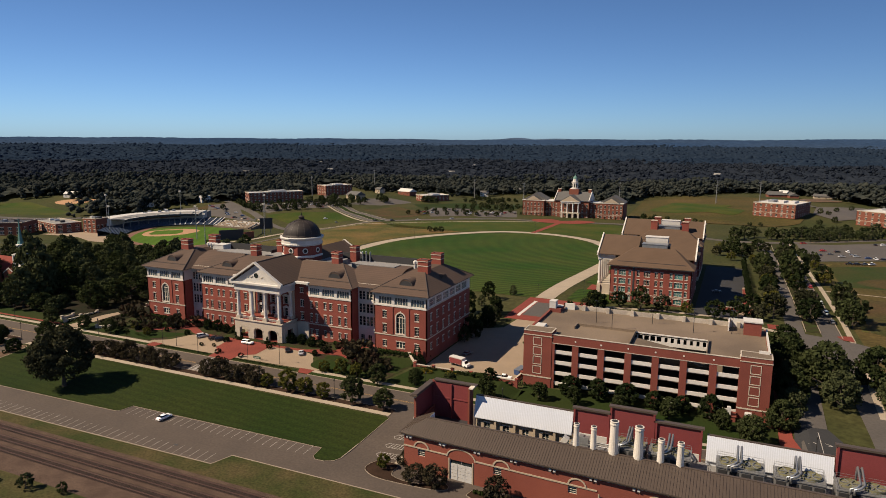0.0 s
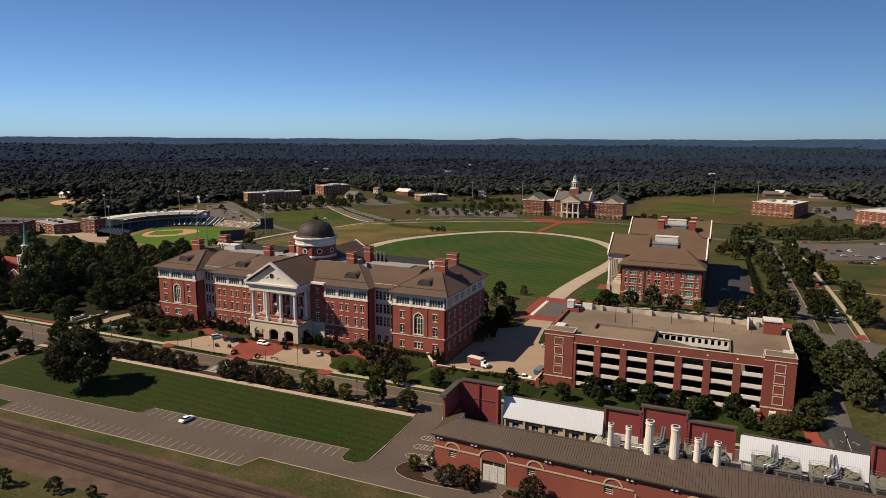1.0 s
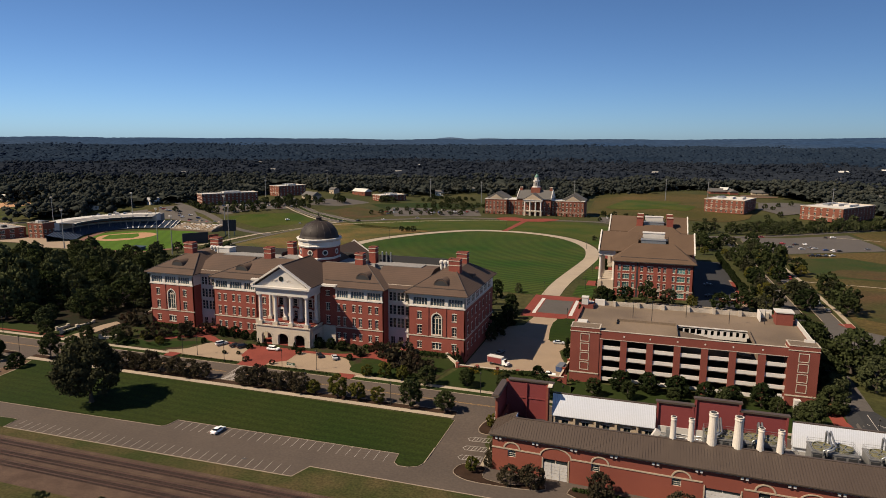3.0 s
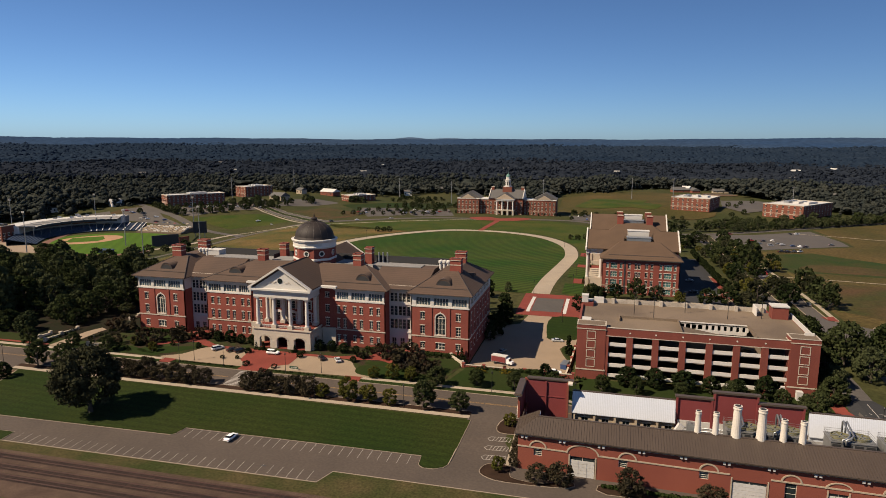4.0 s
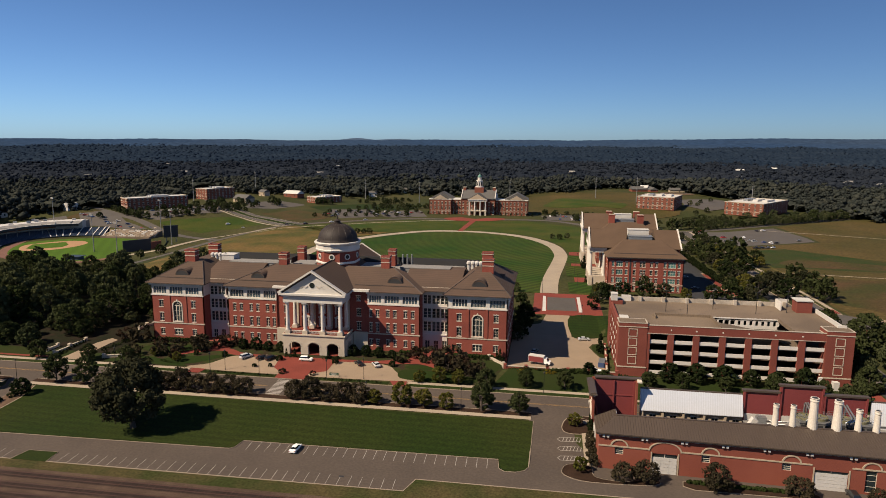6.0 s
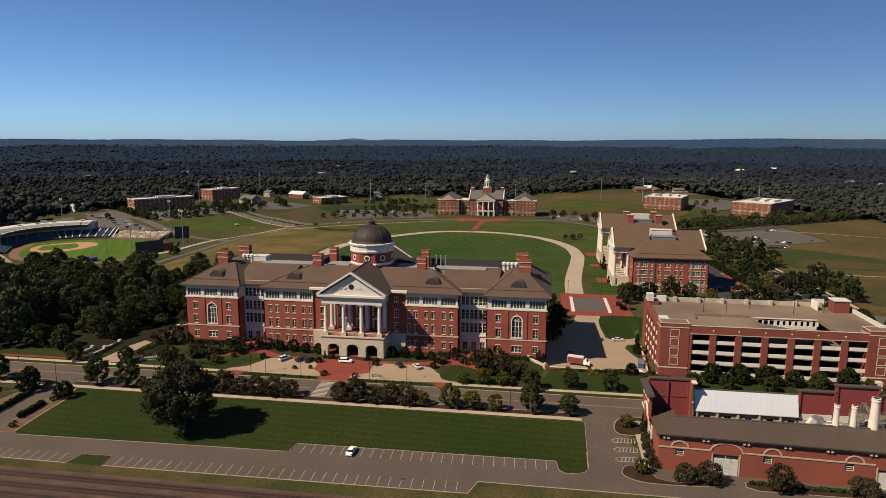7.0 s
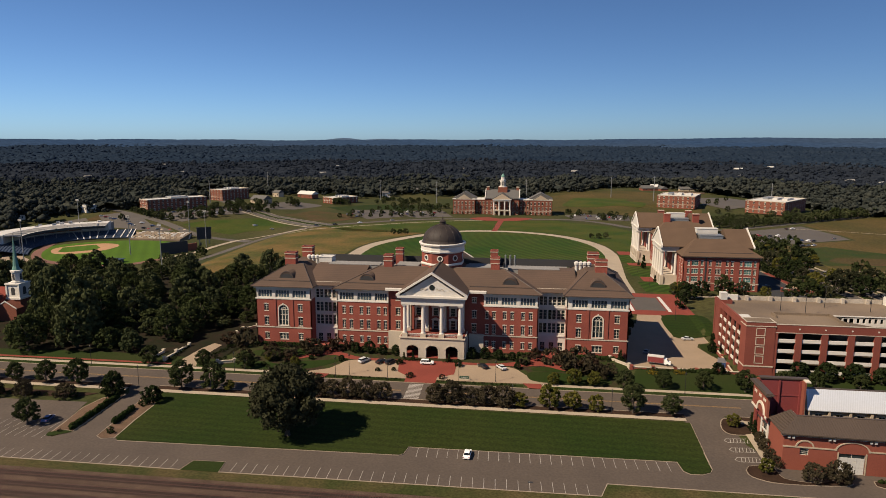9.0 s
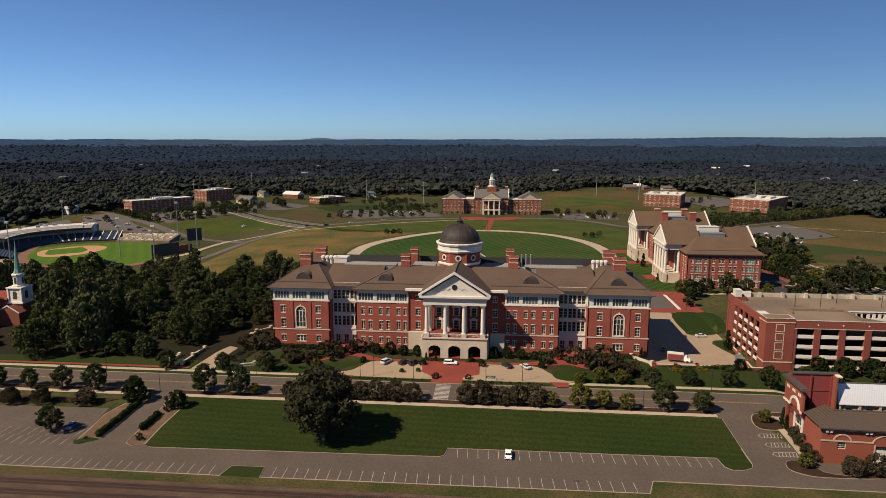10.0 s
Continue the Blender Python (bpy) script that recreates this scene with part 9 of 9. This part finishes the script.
# ---------------- vehicles ----------------
def car(colour, kind, label, group="parked cars"):
    root = thing("car", 0, 0, 0, label, "car", group)
    paint = PAINTS[colour]
    long, wide, roof, bon = {"sedan": (4.7, 1.82, 1.44, 0.92), "suv": (4.8, 1.92, 1.74, 1.05), "pickup": (5.7, 1.98, 1.85, 1.1)}[kind]
    w = wide / 2
    h = long / 2
    prof = {"sedan": [(-h, 0.35), (-h, 0.75), (-h + 0.1, 0.95), (-h + 0.9, 1.0), (-0.95, 1.0), (0.85, 0.98), (h - 0.3, 0.85), (h, 0.65), (h, 0.35)],
            "suv": [(-h, 0.4), (-h, 1.0), (-h + 0.1, 1.1), (1.0, 1.1), (h - 0.3, 1.0), (h, 0.8), (h, 0.4)],
            "pickup": [(-h, 0.5), (-h, 1.15), (-0.6, 1.15), (1.2, 1.15), (h - 0.2, 1.08), (h, 0.9), (h, 0.5)]}[kind]
    body = prism(bmesh.new(), [(s, z) for s, z in prof], "y", -w, w)
    bmesh.ops.bevel(body, geom=body.edges[:], offset=0.06, segments=1, affect="EDGES")
    part("body", body, paint, root)
    cab = {"sedan": ((-1.55, 1.25), (-0.95, 0.45), 0.98), "suv": ((-h + 0.15, 1.35), (-h + 0.4, 0.55), 1.08), "pickup": ((-0.75, 1.45), (-0.6, 0.7), 1.13)}[kind]
    (b0, b1), (t0, t1), z0 = cab
    gl = bmesh.new()
    frustum(gl, rect(b0, b1, -w + 0.1, w - 0.1), rect(t0, t1, -w + 0.28, w - 0.28), z0, roof - 0.06)
    part("glazing", gl, CAR_GLASS, root, "dark tinted windows")
    rf = bmesh.new()
    frustum(rf, rect(t0 - 0.05, t1 + 0.05, -w + 0.24, w - 0.24), rect(t0 + 0.1, t1 - 0.1, -w + 0.34, w - 0.34), roof - 0.08, roof)
    part("roof", rf, paint, root)
    for x in (-h * 0.6, h * 0.62):
        for s in (-1, 1):
            wl_ = part("wheel", lathe(bmesh.new(), [(0.2, -0.11), (0.33, -0.11), (0.33, 0.11), (0.2, 0.11)], 14), TYRE, root, at=pose(x, s * (w - 0.08), 0.33, 90, 0, 0))
            part("rim", lathe(bmesh.new(), [(0.2, -0.125), (0.2, 0.125)], 10), CHROME, wl_)
    for s in (-1, 1):
        part("headlight", boxes((h - 0.12, h + 0.01, s * w * 0.72 - 0.18, s * w * 0.72 + 0.18, 0.62, 0.76)), HEADLAMP, root)
        part("tail_light", boxes((-h - 0.01, -h + 0.08, s * w * 0.8 - 0.14, s * w * 0.8 + 0.14, 0.7, 0.9)), PAINTS["red"], root)
    if kind == "pickup":
        part("load_bed", boxes((-h + 0.15, -0.9, -w + 0.15, w - 0.15, 1.12, 1.17)), DARK, root)
    return root


CARS = {}


def park(colour, kind, x, y, rz, label, off=0.05):
    key = (colour, kind)
    m = pose(x, y, gz(x, y) + off, 0, 0, rz)
    if key in CARS:
        tagged(copy_thing(CARS[key], m), label)
    else:
        CARS[key] = car(colour, kind, label)
        CARS[key].matrix_basis = m


random.seed(21)
park("white", "sedan", -150.8, 133.9, 88, "white saloon car alone in a marked stall")
park("white", "suv", -170.9, 194.5, 2, "white car waiting at the entrance", 0.21)
park("silver", "suv", -193.7, 194.0, 60, "silver car parked on the forecourt", 0.17)
park("black", "sedan", -187.4, 194.0, 55, "black car parked on the forecourt", 0.17)
park("black", "suv", -184.0, 193.8, 55, "black car parked on the forecourt", 0.17)
park("black", "sedan", -151.1, 194.0, 130, "black car parked on the forecourt", 0.17)
park("silver", "sedan", -144.6, 193.6, 125, "silver car parked on the forecourt", 0.17)
park("blue", "sedan", -274.8, 139.2, 100, "blue car parked in the side car park")
park("silver", "sedan", -70.2, 245.4, 8, "silver car on the service drive")
park("white", "pickup", -68.6, 206.8, 8, "white pickup truck on the service drive", 0.1)
park("grey", "sedan", -90, 226, 70, "dark grey car in the shaded drive")
park("black", "suv", -14.5, 133.2, 88, "black car before a roller door", 0.08)
park("white", "suv", -414, 607, 50, "white car on the ring road", 0.16)
park("grey", "sedan", -389, 590, -40, "grey car on the ring road", 0.16)
park("black", "sedan", -347, 601, 45, "black car on the ring road", 0.16)
park("black", "suv", -329, 606, 42, "black car on the ring road", 0.16)
park("silver", "sedan", -280, 653, 35, "silver car on the ring road", 0.16)
park("white", "sedan", -309, 627, 40, "white car on the ring road", 0.16)
palette = ["white", "black", "silver", "grey", "red", "blue", "silver", "black", "white", "grey"]
for i, (x, y) in enumerate(((63.5, 558), (67.8, 583), (77.6, 583), (85, 586), (70.6, 566), (77.3, 557), (84.9, 567), (87.7, 563), (94.3, 558), (98.5, 555), (103.3, 556), (57.5, 622), (112, 640), (118, 641), (127, 574))):
    park(palette[(3 * i + 1) % 10], ("sedan", "suv")[i % 2], x, y, 24 + random.uniform(-6, 6) if i % 3 else 100, "car parked in the eastern car park", 0.15)
for i, (x, y) in enumerate(((77.6, 522.5), (82.5, 523.5), (87, 525.5), (91.5, 527.5))):
    park(("black", "black", "grey", "white")[i], ("pickup", "suv", "pickup", "pickup")[i], x, y, 15 + 9 * i, "dark work vehicle standing on the field edge", 0.1)
for i in range(27):
    u, v = random.random(), random.choice((0.12, 0.34, 0.44, 0.66, 0.76, 0.94))
    x, y = -346 + 108 * u + 6 * v, 668 + 30 * u + 78 * v - 20 * u * v
    park(random.choice(palette), random.choice(("sedan", "suv")), x, y, 62 + random.uniform(-4, 4), "car parked in a lot beyond the ring road", 0.16)
for i in range(20):
    park(random.choice(palette), random.choice(("sedan", "suv")), random.uniform(-86, -30), random.choice((702, 716, 730, 742)), 90 + random.uniform(-4, 4), "car parked beside the brick hall", 0.12)
for i in range(25):
    a, b = random.random(), random.choice((0.1, 0.3, 0.5, 0.7, 0.9))
    x, y = -548 + 56 * a + 52 * b, 628 - 20 * a + 82 * b
    park(random.choice(palette), random.choice(("sedan", "suv")), x, y, 62 + random.uniform(-4, 4), "car parked in the north-western car park", 0.12)
for i in range(12):
    park(random.choice(palette), random.choice(("sedan", "suv")), -590 + 7.6 * i + random.uniform(-3, 3), 628 - 4.5 * i + random.uniform(-12, 3), 35 + random.uniform(-4, 4), "car parked beside the ballpark", 0.25)
for i in range(5):
    park(random.choice(palette), "suv", 44.4 + random.uniform(-0.2, 0.2), 328 + 22 * i + random.uniform(-4, 4), 90, "car parked along the avenue", 0.14)
for i in range(2):
    park(("black", "grey")[i], "sedan", -6 + 1.5 * i, 345 + 34 * i, 20, "car parked in the shaded drive", 0.12)


def box_truck():
    root = thing("box_truck", -87.6, 212.8, gz(-87.6, 212.8) + 0.08, "white box truck parked on the shaded drive", "truck", rz=-14)
    part("cargo_box", boxes((-4.2, 1.6, -1.2, 1.2, 0.9, 3.3)), PALEROOF, root)
    part("side_panel", boxes((-4.1, 1.5, -1.25, -1.203, 1.0, 3.0), (-4.1, 1.5, 1.203, 1.25, 1.0, 3.0)), RED_PANEL, root, "maroon painted side panel")
    cab = prism(bmesh.new(), [(1.7, 0.6), (1.7, 2.5), (2.6, 2.5), (3.1, 1.6), (3.9, 1.45), (3.95, 0.6)], "y", -1.05, 1.05)
    part("cab", cab, PAINTS["white"], root)
    part("windscreen", prism(bmesh.new(), [(2.66, 2.42), (3.1, 1.66), (3.14, 1.7), (2.7, 2.46)], "y", -0.95, 0.95), CAR_GLASS, root)
    for x in (-2.8, 2.9):
        for s in (-1, 1):
            part("wheel", lathe(bmesh.new(), [(0.46, -0.15), (0.46, 0.15)], 14), TYRE, root, at=pose(x, s * 0.95, 0.46, 90, 0, 0))


box_truck()
_b = thing("skip_container", -65.2, 215.0, gz(-65.2, 215) + 0.08, "blue steel waste container beside the wall", "container", rz=80)
part("body", prism(bmesh.new(), [(-2.4, 0), (-2.8, 1.9), (2.8, 1.9), (2.4, 0)], "y", -1.1, 1.1), PAINTS["blue"], _b)
part("lid", boxes((-2.8, 2.8, -1.15, 1.15, 1.9, 2.0)), PAINTS["grey"], _b)

# ---------------- walls of the terrace ----------------
def terrace_wall(line, h, label, level=None, brick=True):
    root = thing("terrace_wall", line[0][0], line[0][1], gz(*line[0]), label, "wall")
    for p, q in zip(line, line[1:]):
        d = Vector(q) - Vector(p)
        rz = math.degrees(math.atan2(d.y, d.x))
        g = ((gz(*p) + gz(*q)) / 2 if level is None else level) - gz(*line[0])
        m = pose(p[0] - line[0][0], p[1] - line[0][1], g, 0, 0, rz)
        part("wall_panel", boxes((0, d.length, -0.2, 0.2, -3.0, h)), BRICK if brick else STONE, root, at=m)
        part("coping", boxes((-0.1, d.length + 0.1, -0.3, 0.3, h, h + 0.2)), STONE, root, at=m)
        k = max(1, int(d.length // 7))
        for i in range(k + 1):
            part("pier", boxes((d.length * i / k - 0.45, d.length * i / k + 0.45, -0.45, 0.45, -1.5, h + 0.5), (d.length * i / k - 0.55, d.length * i / k + 0.55, -0.55, 0.55, h + 0.5, h + 0.75)), STONE if not brick else BRICK, root, at=m)


terrace_wall([(-99.6, 199.6), (-85, 199.5), (-70.8, 199.0), (-61.6, 199.2)], 0.9, "low brick terrace wall with stone coping and piers", 2.7)
terrace_wall([(-106, 207.8), (-100.2, 200.6)], 1.6, "stepped stone garden wall", brick=False)
terrace_wall([(-64.4, 203), (-63.2, 222), (-62.6, 236)], 1.2, "low brick wall beside the parking building")
for ln in ([(-271.0, 188.7), (-270.6, 193.9)], [(-265.7, 186.2), (-265.2, 193.5), (-264.5, 201.5)], [(-253.0, 218.7), (-252.9, 223.9), (-248.9, 229.3)], [(-245.5, 186.2), (-240.0, 188.2)]):
    terrace_wall(ln, 0.9, "low pale stone garden wall", brick=False)
terrace_wall([(-2, 334), (6, 334), (12, 330)], 1.6, "low brick gate wall beside the laboratory")

# ---------------- street lamps ----------------
def street_lamp(x, y, h=5.0, kind="post"):
    root = thing("street_lamp", x, y, gz(x, y) + 0.1, "black steel street lamp with globe head", "street lamp", "street lamps")
    part("post", tube(bmesh.new(), [(0, 0, 0), (0, 0, 0.7), (0, 0, h)], [0.16, 0.09, 0.06], 8), BLACK_STEEL, root)
    part("lantern", lathe(bmesh.new(), [(0.12, h), (0.26, h + 0.2), (0.24, h + 0.55), (0.1, h + 0.75), (0.03, h + 0.95)], 10), BLACK_STEEL, root)
    return root


lamp = street_lamp(-110.5, 164.4, 6.5)
for x, y in ((-140, 164.4), (-182, 179.6), (-158, 179.6), (-200, 179.6), (-236, 179.6), (-262, 164.4), (-290, 180), (-196, 182.6), (-146, 182.6), (-86, 180), (-60, 180), (-70, 270), (-88, 318), (-69, 340), (-69, 380), (-66, 420), (-84, 500), (-250, 500), (-168, 592), (24, 180), (30, 240)):
    copy_thing(lamp, pose(x, y, gz(x, y) + 0.1))

# planters and signs
def sign_board(x, y, rz):
    root = thing("sign_board", x, y, gz(x, y) + 0.2, "low dark green entrance sign on stone base", "sign", rz=rz)
    part("base", boxes((-1.8, 1.8, -0.25, 0.25, 0, 0.35)), STONE, root)
    part("board", boxes((-1.6, 1.6, -0.12, 0.12, 0.35, 1.2)), HOLLY_PAINT, root)
    part("line", boxes((-1.2, 1.2, -0.14, -0.12, 0.85, 0.95), (-1.0, 1.0, -0.14, -0.12, 0.6, 0.68)), WHITE, root)


HOLLY_PAINT = material("dark_green_paint", (0.02, 0.05, 0.03), 0.5, vary=0.1)
sign_board(-156.5, 182.8, 0)
_v = thing("drain_cover", -134.5, 122.8, 0.058, "dark cast iron drain cover in the asphalt", "drain cover")
part("plate", boxes((-0.6, 0.6, -0.35, 0.35, 0, 0.02)), DARK, _v)
# accessible stalls beside the energy plant, kerbed islands
for o in (smooth_line([(-80.6, 158.6), (-79.6, 163), (-77.6, 164.8), (-73, 163.6), (-73.4, 156), (-79.2, 155.2)], 3, True), smooth_line([(-81, 134.6), (-79.6, 138), (-76.4, 138.4), (-73.6, 137.6), (-73, 132.8), (-66, 131.6), (-58.8, 134.4), (-59, 131.2), (-74, 130.2), (-79.6, 132)], 3, True), [(-52, 134.2), (-22, 133), (-22, 130.8), (-50, 130.6), (-52.4, 132)]):
    patch("planting_bed", o, MULCH, L_, "mulched island beside the brick plant", "bed")
    kerb(o, True)
patch("pavement", [(-75.2, 155.4), (-73.2, 155.8), (-73.2, 138.4), (-75.2, 138.4)], WALKWAY, W_, "pale concrete pavement along the brick plant")
stall_marks = []
for y0 in (140.2, 145.2, 150.2):
    stall_marks += [((-81.2, y0), (-75.6, y0 + 0.5)), ((-81.2, y0 + 2.2), (-75.6, y0 + 2.7)), ((-81.2, y0), (-82, y0 + 1.1)), ((-82, y0 + 1.1), (-81.2, y0 + 2.2))] + [((-80.6 + 0.9 * k, y0 + 0.1), (-80.1 + 0.9 * k, y0 + 2.3)) for k in range(6)]
paint_lines("stall_lines", stall_marks, 0.16, A_ + 0.01, PAINT, "white hatched accessible stall lines")
paint_lines("arrows", [((30, 160), (34, 160)), ((30, 160), (31, 161)), ((30, 160), (31, 159)), ((24, 166), (24, 158))], 0.3, A_ + 0.012, PAINT, "white painted road arrow")
